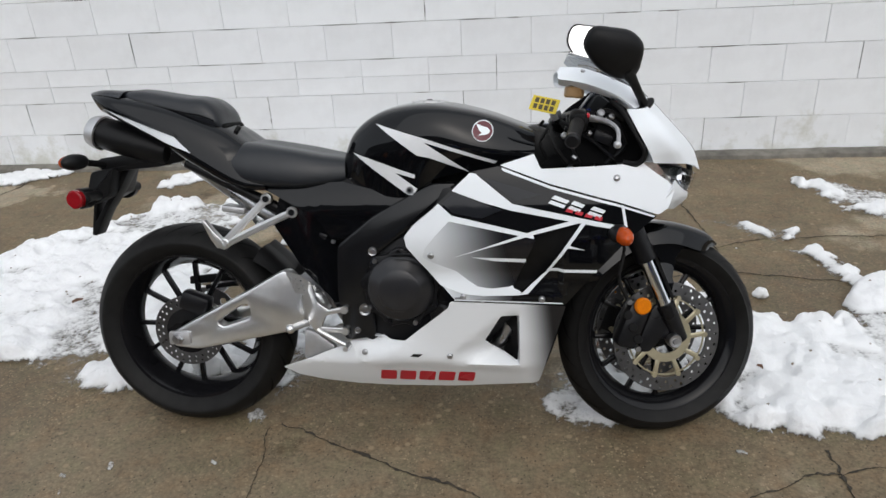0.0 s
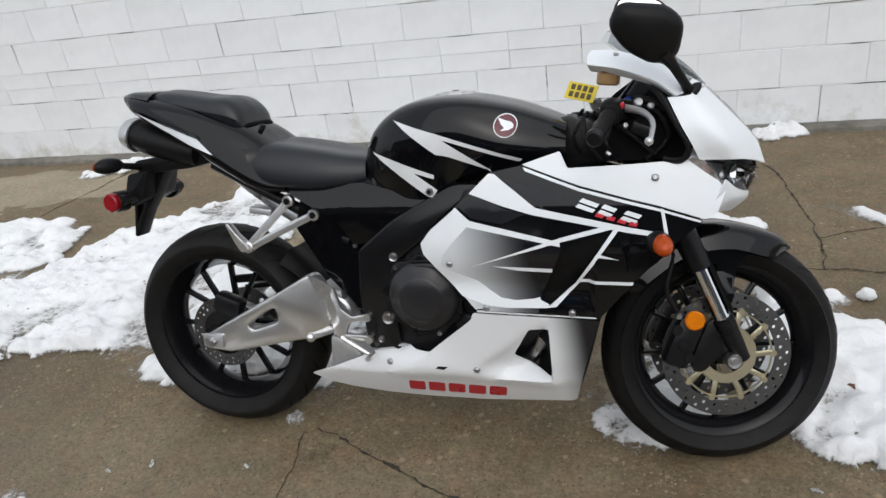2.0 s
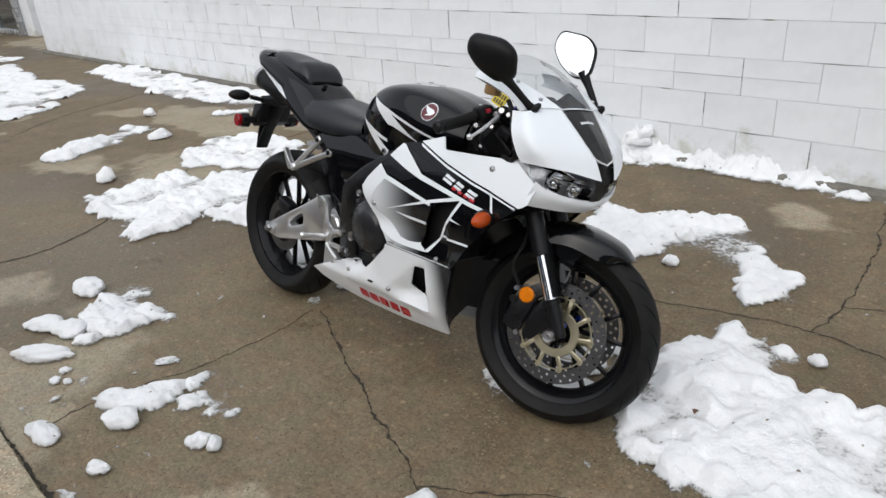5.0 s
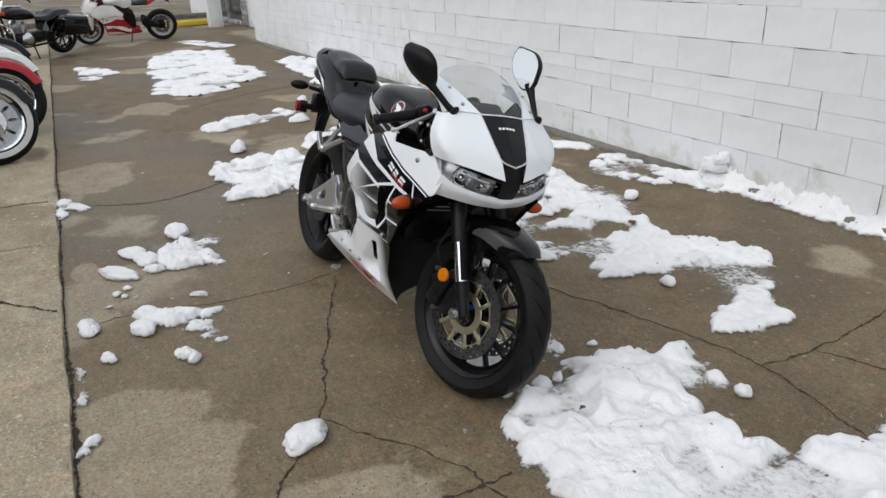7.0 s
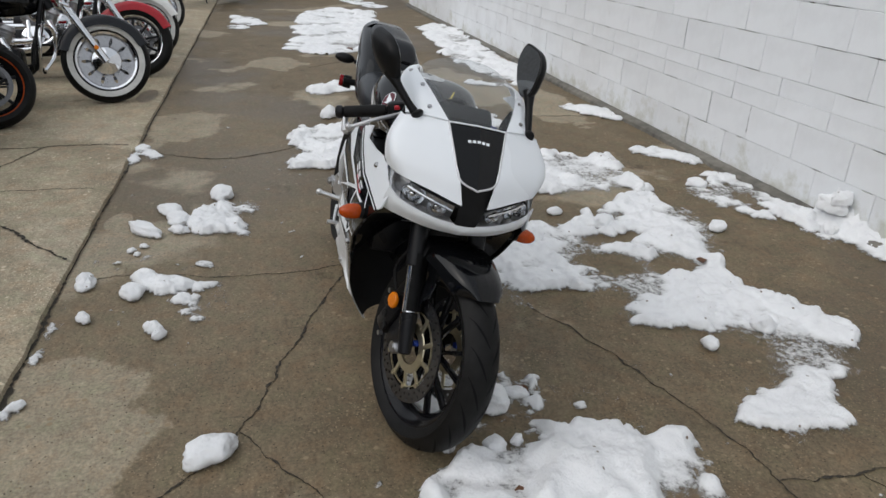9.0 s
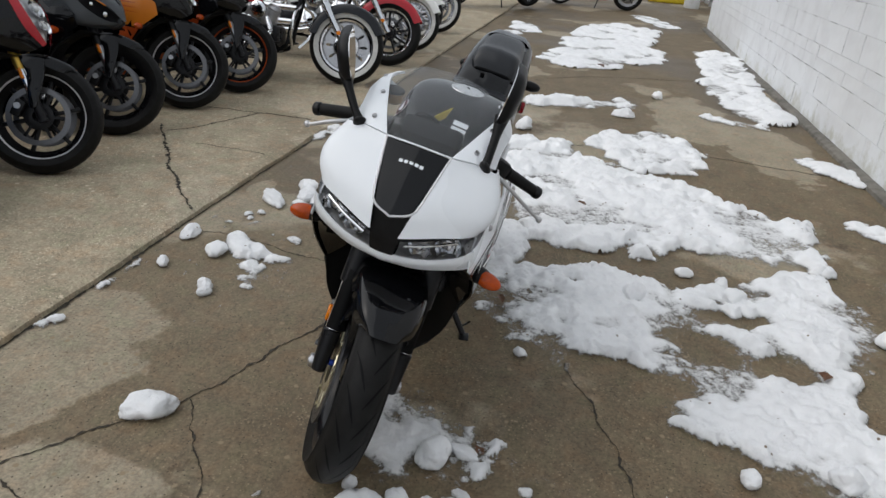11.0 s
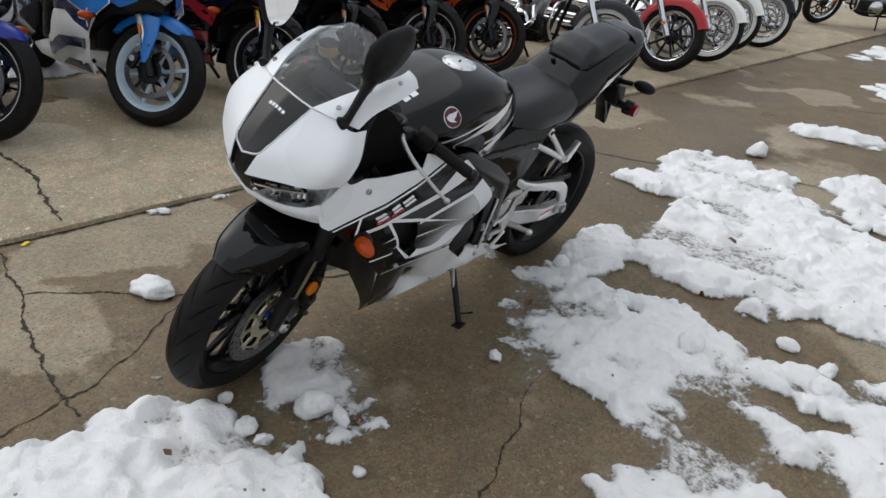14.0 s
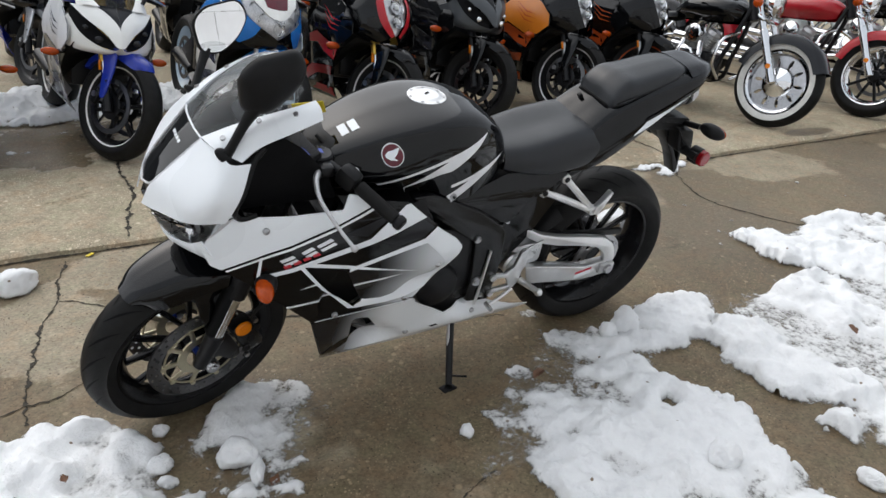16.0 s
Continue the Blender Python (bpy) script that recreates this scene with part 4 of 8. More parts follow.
CHUNKS = [(-1.77, 1.12, 0.085, 0.06, 0.045), (-1.58, 0.86, 0.09, 0.05, 0.032, 0.6), (-1.44, 0.92, 0.08, 0.055, 0.034, 0.3), (-1.30, 0.93, 0.055, 0.032, 0.026, 0.9), (-1.32, 0.775, 0.125, 0.048, 0.036, 0.73), (-0.67, 0.80, 0.07, 0.045, 0.034, 0.5),
          (-0.36, 0.915, 0.038, 0.028, 0.03), (-0.31, 0.94, 0.03, 0.022, 0.025), (-0.82, 0.825, 0.065, 0.014, 0.012, 0.65), (-0.90, 1.07, 0.05, 0.028, 0.010, 0.9), (-0.80, 0.605, 0.075, 0.04, 0.03, 0.2), (-1.10, 0.74, 0.03, 0.02, 0.015), (-1.14, 0.79, 0.022, 0.018, 0.015), (-1.06, 0.77, 0.022, 0.015, 0.012), (-0.98, 0.70, 0.02, 0.012, 0.01),
          (0.86, 0.74, 0.075, 0.06, 0.06), (0.38, 1.15, 0.080, 0.054, 0.040), 
          (-0.48, 0.655, 0.035, 0.025, 0.025), (0.04, 0.56, 0.028, 0.02, 0.02), (-0.28, 2.20, 0.025, 0.022, 0.02), (0.335, 2.02, 0.058, 0.046, 0.048), (0.305, 2.10, 0.05, 0.018, 0.03, 1.2), (-3.46, 1.88, 0.07, 0.06, 0.06),
          (-4.27, 2.66, 0.1, 0.06, 0.05), (-0.88, 2.62, 0.05, 0.045, 0.05), (0.10, 3.2, 0.05, 0.045, 0.045), (0.17, 2.92, 0.035, 0.03, 0.03), (-1.52, 2.55, 0.045, 0.04, 0.045), 
          (0.505, 1.82, 0.024, 0.02, 0.024), (0.555, 1.89, 0.034, 0.022, 0.02), (0.525, 1.96, 0.036, 0.03, 0.026), (0.52, 2.03, 0.026, 0.02, 0.022), (0.53, 2.12, 0.022, 0.016, 0.018), (0.71, 1.72, 0.028, 0.022, 0.02), (0.40, 2.29, 0.022, 0.018, 0.012), (0.92, 2.50, 0.03, 0.026, 0.03), (1.02, 2.20, 0.034, 0.028, 0.03), (1.26, 2.45, 0.024, 0.02, 0.03), (-0.82, 3.62, 0.05, 0.04, 0.04), (-0.84, 4.18, 0.055, 0.045, 0.05), (-0.66, 4.17, 0.05, 0.04, 0.05), (-0.75, 4.235, 0.085, 0.05, 0.055, 0.4, 0.10), (-0.70, 4.245, 0.05, 0.04, 0.05, 1.1, 0.15), (-1.45, 3.9, 0.06, 0.05, 0.04),
          (-1.1, 1.95, 0.05, 0.05, 0.06), (-1.02, 1.96, 0.04, 0.035, 0.04), (-1.08, 2.44, 0.035, 0.03, 0.035), (-1.03, 2.69, 0.03, 0.026, 0.03), (-1.13, 3.02, 0.05, 0.03, 0.03), (-1.19, 2.86, 0.04, 0.03, 0.03), (-5.2, 3.0, 0.06, 0.05, 0.05), (-0.98, 3.05, 0.05, 0.05, 0.05)]
for i, c in enumerate(CHUNKS):
    chunk(*c[:5], 1.7 * i, *c[5:])


def crumbs():
    rnd = random.Random(5)
    bm = bmesh.new()
    spots = [(-0.3, 1.0, 0.3), (-0.7, 0.7, 0.25), (0.4, 1.85, 0.3), (-0.4, 2.35, 0.3), (-1.1, 3.2, 0.6), (-1.6, 1.3, 0.4), (-2.6, 1.5, 0.5), (-5.0, 2.6, 1.2), (-3.5, 2.2, 0.8), (0.9, 2.7, 0.4), (-1.3, 1.9, 0.3), (-6, 1.5, 1.5)]
    for k in range(240):
        sx, sy, sp = spots[k % len(spots)]
        x, y = rnd.gauss(sx, sp * 0.7), rnd.gauss(sy, sp * 0.7)
        if y < 0.62:
            continue
        r = 0.003 + 0.009 * rnd.random() ** 3
        lump = bmesh.ops.create_icosphere(bm, subdivisions=1, radius=r, matrix=Matrix.Translation((x, y, r * 0.35)) @ Matrix.Rotation(6.28 * rnd.random(), 4, 'Z') @ Matrix.Diagonal((rnd.uniform(0.9, 1.9), rnd.uniform(0.5, 1.0), 0.6, 1)))
        for v in lump["verts"]:
            v.co += Vector([rnd.uniform(-0.3, 0.3) * r for _ in range(3)])
    ob = part("snow_crumbs", bm, SNOW, None, sharp=False)
    return tagged(ob, "scattered crumbs of snow", "snow crumbs", kind="stuff")


crumbs()


def dead_leaf(x, y, size, yaw, z):
    """A small curled brown leaf."""
    bm = bmesh.new()
    rows = []
    for i in range(9):
        t = i / 8
        w = size * 0.30 * math.sin(math.pi * min(0.97, 0.03 + t)) ** 0.8 * (1 + 0.25 * math.sin(9 * t + yaw))
        rows.append([bm.verts.new((size * (t - 0.5), w * v, size * (0.25 * abs(v) ** 1.5 + 0.12 * math.sin(3 * t + yaw)) * (0.4 + w / size))) for v in (-1, -0.5, 0, 0.5, 1)])
    for a, b in zip(rows, rows[1:]):
        for k in range(4):
            bm.faces.new((a[k], b[k], b[k + 1], a[k + 1]))
    moved(bm, Matrix.Translation((x, y, z + size * 0.02)) @ Matrix.Rotation(yaw, 4, 'Z'))
    return tagged(part("dead_leaf", bm, LEAF, None, sharp=False), "small curled dead brown leaf on the snow", "leaf", "dead leaves on the ground")


for lf in ((-0.62, 2.08, 0.055, 0.4, 0.03), (-0.45, 3.28, 0.07, 2.8, 0.03), (-1.84, 2.37, 0.05, 1.2, 0.045), (0.27, 2.14, 0.04, 4.0, 0.006), (-6.5, 2.45, 0.09, 0.9, 0.04), (-0.53, 2.44, 0.03, 2.1, 0.03), (0.75, 1.95, 0.03, 5.0, 0.05)):
    dead_leaf(*lf)
scrap = moved(box(0.03, 0.022, 0.004, 0.001), pose(0.59, 0.525, 0.006, 12, 8, 30))
tagged(part("wrapper_scrap", scrap, YELLOW, None), "tiny yellow scrap of litter at the slab edge", "litter")


# ---- the motorcycle ----
BIKE = pose(-1.003, 1.7197, 0.0, 0, 0, -0.5) @ pose(0, 0, 0, -12.75)
REAR_R, FRONT_R, WB = 0.312, 0.292, 1.388
bike = thing("motorcycle", BIKE, "white and black sport motorcycle leaning on its side stand", "motorcycle")


def tyre_profile(R, w, rim):
    h = w / 2
    pts = [(rim, -h * 0.62), (rim + 0.012, -h * 0.78), (rim + (R - rim) * 0.45, -h * 0.98), (R - 0.038, -h * 0.93), (R - 0.017, -h * 0.68), (R - 0.005, -h * 0.36), (R, 0)]
    sm = spline([(r, y, 0) for r, y in pts], 16)
    half = [(p.x, p.y) for p in sm]
    return half + [(r, -y) for r, y in half[-2::-1]]


def tread_cuts(R, w, n, m=None):
    """Slanted rain grooves, laid as thin dark slivers in the tread."""
    bm = bmesh.new()
    h = w / 2
    for k in range(n):
        for s in (-1, 1):
            prev = None
            for i in range(8):
                t = i / 7
                y = s * h * (0.08 + 0.72 * t)
                r = lerp_table([(0, R), (0.36 * h, R - 0.0045), (0.68 * h, R - 0.0165), (0.93 * h, R - 0.037)], abs(y)) + 0.0012
                a = 2 * math.pi * (k + (0.5 if s > 0 else 0)) / n + 0.30 * t
                wd = 0.0062 * math.sin(math.pi * min(0.97, t + 0.06)) + 0.0005
                cur = [bm.verts.new((r * math.cos(a + q / r), y, r * math.sin(a + q / r))) for q in (-wd, wd)]
                if prev:
                    bm.faces.new((prev[0], prev[1], cur[1], cur[0]))
                prev = cur
    return moved(bm, m) if m is not None else bm


def holed_disc(ro, ri, th, hole_r, rings, n=72):
    """A drilled brake disc."""
    bm = bmesh.new()

    def loop(cx, cz, r, k):
        vs = [bm.verts.new((cx + r * math.cos(2 * math.pi * i / k), 0, cz + r * math.sin(2 * math.pi * i / k))) for i in range(k)]
        for a, b in zip(vs, vs[1:] + vs[:1]):
            bm.edges.new((a, b))
    loop(0, 0, ro, n)
    loop(0, 0, ri, n)
    for rr, cnt, ph in rings:
        for i in range(cnt):
            a = 2 * math.pi * (i + ph) / cnt
            loop(rr * math.cos(a), rr * math.sin(a), hole_r, 7)
    bmesh.ops.triangle_fill(bm, edges=bm.edges[:], use_beauty=True, normal=(0, 1, 0))
    ret = bmesh.ops.extrude_face_region(bm, geom=bm.faces[:])
    for v in ret["geom"]:
        if isinstance(v, bmesh.types.BMVert):
            v.co.y += th
    return bm


def wheel(parent, R, w, rim_r, m, tyre_label, spoke_pairs=6, rim_mat=None, tyre_mat=None):
    rim_mat = rim_mat or SATIN
    part("tyre", lathe(tyre_profile(R, w, rim_r), 72, m), tyre_mat or RUBBER, parent, tyre_label)
    part("tread_groove", tread_cuts(R, w, 22, m), VOIDBLACK, parent, kind="stuff")
    h = w * 0.36
    prof = [(rim_r + 0.006, -h * 0.98), (rim_r + 0.006, -h * 0.86), (rim_r - 0.008, -h * 0.8), (rim_r - 0.024, -h * 0.3), (rim_r - 0.026, 0), (rim_r - 0.024, h * 0.3), (rim_r - 0.008, h * 0.8), (rim_r + 0.006, h * 0.86), (rim_r + 0.006, h * 0.98), (rim_r - 0.002, h * 0.95), (rim_r - 0.03, h * 0.3), (rim_r - 0.034, 0), (rim_r - 0.03, -h * 0.3), (rim_r - 0.002, -h * 0.95)]
    part("rim", lathe(prof, 72, m, close=True), rim_mat, parent)
    hub = lathe([(0, -h * 0.8), (0.03, -h * 0.8), (0.04, -h * 0.5), (0.045, 0), (0.04, h * 0.5), (0.03, h * 0.8), (0, h * 0.8)], 32, m)
    part("hub", hub, rim_mat, parent)
    for k in range(spoke_pairs):
        for d in (-0.115, 0.115):
            a0 = 2 * math.pi * (k + 0.25) / spoke_pairs
            a1 = a0 + d * 2.1
            p = Vector((0.036 * math.cos(a0), 0, 0.036 * math.sin(a0)))
            q = Vector(((rim_r - 0.026) * math.cos(a1), 0, (rim_r - 0.026) * math.sin(a1)))
            mid = (p + q) / 2
            ang = math.atan2(q.z - p.z, q.x - p.x)
            bm = box((q - p).length, 0.02, 0.013, 0.004, Matrix.Translation(mid) @ Matrix.Rotation(-ang, 4, 'Y'))
            part("spoke", moved(bm, m), rim_mat, parent)


REAR = Matrix.Translation((0, 0, REAR_R))
STEER_PIVOT = Vector((1.075, 0, 0.83))
STEER_AXIS = Vector((-math.sin(radians(24)), 0, math.cos(radians(24))))
STEER = Matrix.Translation(STEER_PIVOT) @ Matrix.Rotation(radians(15), 4, STEER_AXIS) @ Matrix.Translation(-STEER_PIVOT)
FRONT = STEER @ Matrix.Translation((WB, 0, FRONT_R))
wheel(bike, REAR_R, 0.178, 0.221, REAR, "wide black rear tyre", rim_mat=RIMBLACK)
wheel(bike, FRONT_R, 0.118, 0.217, FRONT, "black front tyre", rim_mat=RIMBLACK)
from mathutils.bvhtree import BVHTree


def laid_on(*obs):
    """y of the right-hand side of the given parts at (x, z)."""
    trees = [BVHTree.FromPolygons([v.co for v in o.data.vertices], [p.vertices for p in o.data.polygons]) for o in obs]
    last = [-0.15]

    def f(x, z):
        hits = [t.ray_cast(Vector((x, -1.5, z)), Vector((0, 1, 0)))[0] for t in trees]
        ys = [h.y for h in hits if h is not None]
        if ys:
            last[0] = min(ys)
        return last[0]
    return f


def side_pair(name, make, material, parent, label="", smooth=True):
    """The right-hand part and its mirror image on the left."""
    r = part(name, make(), material, parent, label, smooth)
    l = part(name, mirrored(make()), material, parent, label, smooth)
    return r, l


W_TABLE = [(0.15, 0.085), (0.19, 0.118), (0.25, 0.160), (0.32, 0.188), (0.40, 0.206), (0.455, 0.220), (0.55, 0.240), (0.62, 0.246), (0.70, 0.240), (0.77, 0.228), (0.83, 0.210), (0.92, 0.175)]


RIDGE = [(0.30, 0.215), (0.41, 0.250), (0.541, 0.249), (0.588, 0.259), (0.742, 0.268), (0.838, 0.263), (0.995, 0.249)]
FACET = [(0.30, 0.215), (0.41, 0.250), (0.541, 0.249), (0.588, 0.259), (0.634, 0.288), (0.683, 0.323)]


def flank(x, z):
    """Right flank of the fairing."""
    w = lerp_table(W_TABLE, z)
    if x > 1.18:
        w -= 0.16 * (x - 1.18)
    if x < 0.78:
        w -= 0.16 * min(1, max(0.12, (z - 0.28) / 0.08)) * (0.78 - x)
    if z > 0.455 and z < 0.66 and x < 1.1:
        w -= 0.018 * math.exp(-((z - 0.52) / 0.045) ** 2)
    if 0.80 < x < 0.992 and 0.25 < z < 0.415:
        # hollow that leads into the belly vent
        w -= 0.42 * min(1, (z - 0.25) / 0.04, (0.415 - z) / 0.02) * max(0, x - 0.80 - 1.16 * (z - 0.28))
    if x < 1.02 and z < 0.33:
        # the folded ridge low on the belly, and the facet that leans in above it at the tail
        d = z - lerp_table(RIDGE, x)
        k = min(1, max(0, (x - 0.54) / 0.06)) * min(1, max(0, (1.02 - x) / 0.04))
        w += k * 0.012 * max(0, 1 - (d / 0.05 if d > 0 else -d / 0.035))
        if x < 0.70:
            w -= 0.5 * max(0, z - lerp_table(FACET, x))
    return -w


def inset(d):
    return lambda x, z: flank(x, z) + d


# fairing flanks
MID = [(0.875, 0.788), (0.823, 0.742), (0.778, 0.700), (0.725, 0.654), (0.695, 0.624), (0.702, 0.596), (0.765, 0.517), (0.821, 0.450), (1.112, 0.440), (1.19, 0.535), (1.265, 0.615), (1.335, 0.672), (1.236, 0.706), (1.074, 0.752), (0.947, 0.801)]
VENT = [(1.128, 0.655), (1.042, 0.628), (0.980, 0.490), (1.003, 0.476), (1.061, 0.530), (1.150, 0.650)]
mids = side_pair("side_fairing", lambda: sheet(MID, flank, 0.004, 0.014, 0.008, holes=[VENT]), BLACK, bike, "gloss black side fairing with white fade graphics")
BELLY = [(0.310, 0.220), (0.349, 0.191), (0.414, 0.171), (0.521, 0.155), (0.631, 0.151), (0.804, 0.155), (1.033, 0.176), (1.047, 0.186), (1.072, 0.29), (1.114, 0.436), (0.812, 0.446), (0.806, 0.427), (0.680, 0.321), (0.639, 0.319), (0.600, 0.334), (0.540, 0.314), (0.448, 0.277)]
BHOLE = [(0.945, 0.404), (0.988, 0.404), (0.988, 0.258), (0.925, 0.292), (0.899, 0.322)]
bellies = side_pair("belly_pan", lambda: sheet(BELLY, flank, 0.004, 0.014, 0.006, holes=[BHOLE]), FADEBELLY, bike, "white belly pan fading to black at the front")
bellies[1].data.materials[0] = FADELEFT
NOSE_SIDE = [(0.947, 0.803), (1.032, 0.829), (1.049, 0.792), (1.258, 0.799), (1.284, 0.790), (1.304, 0.804), (1.312, 0.830), (1.322, 0.826), (1.330, 0.803), (1.353, 0.765), (1.377, 0.735), (1.362, 0.690), (1.338, 0.674), (1.236, 0.709), (1.074, 0.755)]
noses = side_pair("cowl_side", lambda: sheet(NOSE_SIDE, flank, 0.004, 0.014, 0.005), WHITE, bike)


def decal(owner_pair, poly, material, on, name="stripe", r=0.0, lift=0.0012, label="", left=False):
    for k, o in enumerate(owner_pair):
        bm = sheet(poly, on, 0.0, 0.014, r, lift=lift)
        part(name, mirrored(bm) if k or left else bm, material, o, label)


FADE = [(0.790, 0.709), (0.725, 0.656), (0.699, 0.624), (0.705, 0.598), (0.768, 0.520), (0.823, 0.454), (0.975, 0.452), (0.975, 0.480), (1.037, 0.624), (0.82, 0.677)]
decal(mids, FADE, FADEMID, flank, "faded_panel", 0.004, 0.0008)
LINES = [
    [(0.872, 0.786), (0.885, 0.784), (0.978, 0.708), (1.252, 0.648), (1.250, 0.638), (0.972, 0.692), (0.905, 0.712), (0.825, 0.742)],
    [(0.792, 0.711), (0.779, 0.699), (0.815, 0.666), (1.032, 0.620), (1.030, 0.631), (0.825, 0.680)],
    [(0.820, 0.568), (1.030, 0.630), (1.155, 0.662), (1.120, 0.664), (1.03, 0.640)],
    [(0.872, 0.571), (1.012, 0.566), (1.010, 0.556), (0.93, 0.560)],
    [(1.150, 0.662), (1.162, 0.662), (1.070, 0.530), (1.016, 0.469), (0.992, 0.4655), (1.003, 0.4735), (1.062, 0.530)],
    [(1.075, 0.540), (1.19, 0.538), (1.188, 0.530), (1.070, 0.532)],
    [(1.105, 0.596), (1.160, 0.590), (1.112, 0.604)],
    [(0.824, 0.4540), (1.104, 0.4460), (1.108, 0.4420), (0.824, 0.4500)],
    [(0.699, 0.622), (0.726, 0.652), (0.779, 0.698), (0.820, 0.668), (0.783, 0.630), (0.753, 0.594), (0.746, 0.570), (0.774, 0.555), (0.830, 0.531), (0.860, 0.506), (0.887, 0.488), (0.923, 0.483), (0.966, 0.488), (0.978, 0.492), (0.980, 0.485), (1.000, 0.4745), (0.995, 0.4655), (0.901, 0.4630), (0.850, 0.4680), (0.790, 0.4900), (0.765, 0.5190), (0.704, 0.597)],
    [(1.245, 0.702), (1.252, 0.700), (1.262, 0.645), (1.254, 0.647)],
]
for k, ln in enumerate(LINES):
    decal(mids, ln, WHITE, flank, "stripe", 0.002, 0.0018 + 0.0002 * (k % 3))
decal(mids, [(0.905, 0.775), (0.960, 0.757), (1.05, 0.730), (0.985, 0.715), (0.93, 0.755)], DARKGREY, flank, "grey_flash")
decal(mids, [(0.835, 0.738), (0.905, 0.707), (0.955, 0.694), (0.90, 0.672), (0.828, 0.686), (0.80, 0.712)], DARKGREY, flank, "grey_flash", 0.0, 0.0014)
decal(mids, [(0.950, 0.798), (1.074, 0.750), (1.236, 0.704), (1.330, 0.672), (1.326, 0.668), (1.236, 0.698), (1.074, 0.743), (0.955, 0.789)], WHITE, flank, "stripe", 0.0, 0.0017)
# side emblem, plain slanted shapes with a red underline
for k, (w, up) in enumerate(((0.046, 0.0), (0.036, 0.0), (0.040, 0.0))):
    x = 1.064 + 0.0475 * k
    z = 0.7290 - 0.0138 * k
    decal(mids, [(x + 0.002, z - 0.0195), (x + w - 0.006, z - 0.0195 - 0.29 * w), (x + w, z - 0.0125 - 0.29 * w), (x + 0.010, z - 0.0125)], WHITE, flank, "emblem_shape", 0.001, 0.0024)
    decal(mids, [(x + 0.010, z - 0.0085), (x + w + 0.002, z - 0.0085 - 0.29 * w), (x + w + 0.009, z - 0.0010 - 0.29 * w), (x + 0.019, z - 0.0010)], WHITE, flank, "emblem_shape", 0.001, 0.0024)
for k in range(4):
    x = 1.108 + 0.0235 * k
    z = 0.6985 - 0.0066 * k
    decal(mids, [(x, z - 0.010), (x + 0.017, z - 0.0148), (x + 0.022, z - 0.0068), (x + 0.005, z - 0.002)], RED, flank, "emblem_bar", 0.001, 0.0024)
# vent cavities
side_pair("vent_liner", lambda: sheet([(1.15, 0.67), (1.03, 0.64), (0.965, 0.48), (1.0, 0.46), (1.08, 0.52), (1.17, 0.655)], inset(0.03), 0.003, 0.05), PLASTIC, bike)
side_pair("belly_duct", lambda: sheet([(0.88, 0.42), (1.01, 0.42), (1.01, 0.24), (0.88, 0.28)], inset(0.045), 0.003, 0.05), PLASTIC, bike)
# red word blocks low on the right belly, one crease step above
for k in range(5):
    x = 0.598 + 0.0560 * k
    decal(bellies[:1], [(x - 0.006, 0.1800), (x + 0.040, 0.1795), (x + 0.049, 0.2175), (x + 0.003, 0.2190)], RED, flank, "emblem_bar", 0.006, 0.0016)
decal(bellies, [(0.694, 0.277), (0.702, 0.285), (0.730, 0.285), (0.716, 0.275)], PLASTIC, flank, "slot", 0.0, 0.002)
decal(bellies[1:], [(0.90, 0.30), (0.955, 0.345), (1.02, 0.32), (1.06, 0.245), (1.035, 0.245), (0.985, 0.315), (0.95, 0.322)], BLACK, flank, "chevron", 0.002, 0.0016, left=True)

# nose shell
NOSE_WIDE = 1.05
N = [
    [(1.474, 0.0, 0.772), (1.458, 0.0, 0.812), (1.407, 0.0, 0.882), (1.345, 0.0, 0.946)],
    [(1.470, -0.034, 0.765), (1.446, -0.048, 0.824), (1.400, -0.064, 0.876), (1.337, -0.081, 0.942)],
    [(1.438, -0.110, 0.783), (1.412, -0.126, 0.836), (1.366, -0.140, 0.888), (1.312, -0.140, 0.940)],
    [(1.395, -0.176, 0.797), (1.372, -0.200, 0.838), (1.342, -0.203, 0.878), (1.300, -0.178, 0.932)],
    [(1.322, -0.202, 0.802), (1.308, -0.210, 0.832), (1.284, -0.206, 0.876), (1.258, -0.180, 0.930)],
]
N = [[(x, y * (1 + (NOSE_WIDE - 1) * min(1, max(0, (-y - 0.06) / 0.08))), z) for x, y, z in row] for row in N]
cowl = part("nose_cowl", both(patch(N, 20, 22, v=(0.25, 1.0), thick=-0.003)), WHITE, bike, "white nose cowl")
part("centre_panel", both(patch(N, 18, 8, u=(0.30, 1.0), v=(0.0, 0.235), lift=0.0)), BLACK, bike, "gloss black nose panel")
part("nose_intake", both(patch([[(1.442, 0, 0.70), (1.455, 0, 0.75), (1.452, 0, 0.815)], [(1.438, -0.03, 0.70), (1.455, -0.036, 0.75), (1.442, -0.05, 0.825)]], 10, 6)), PLASTIC, bike)

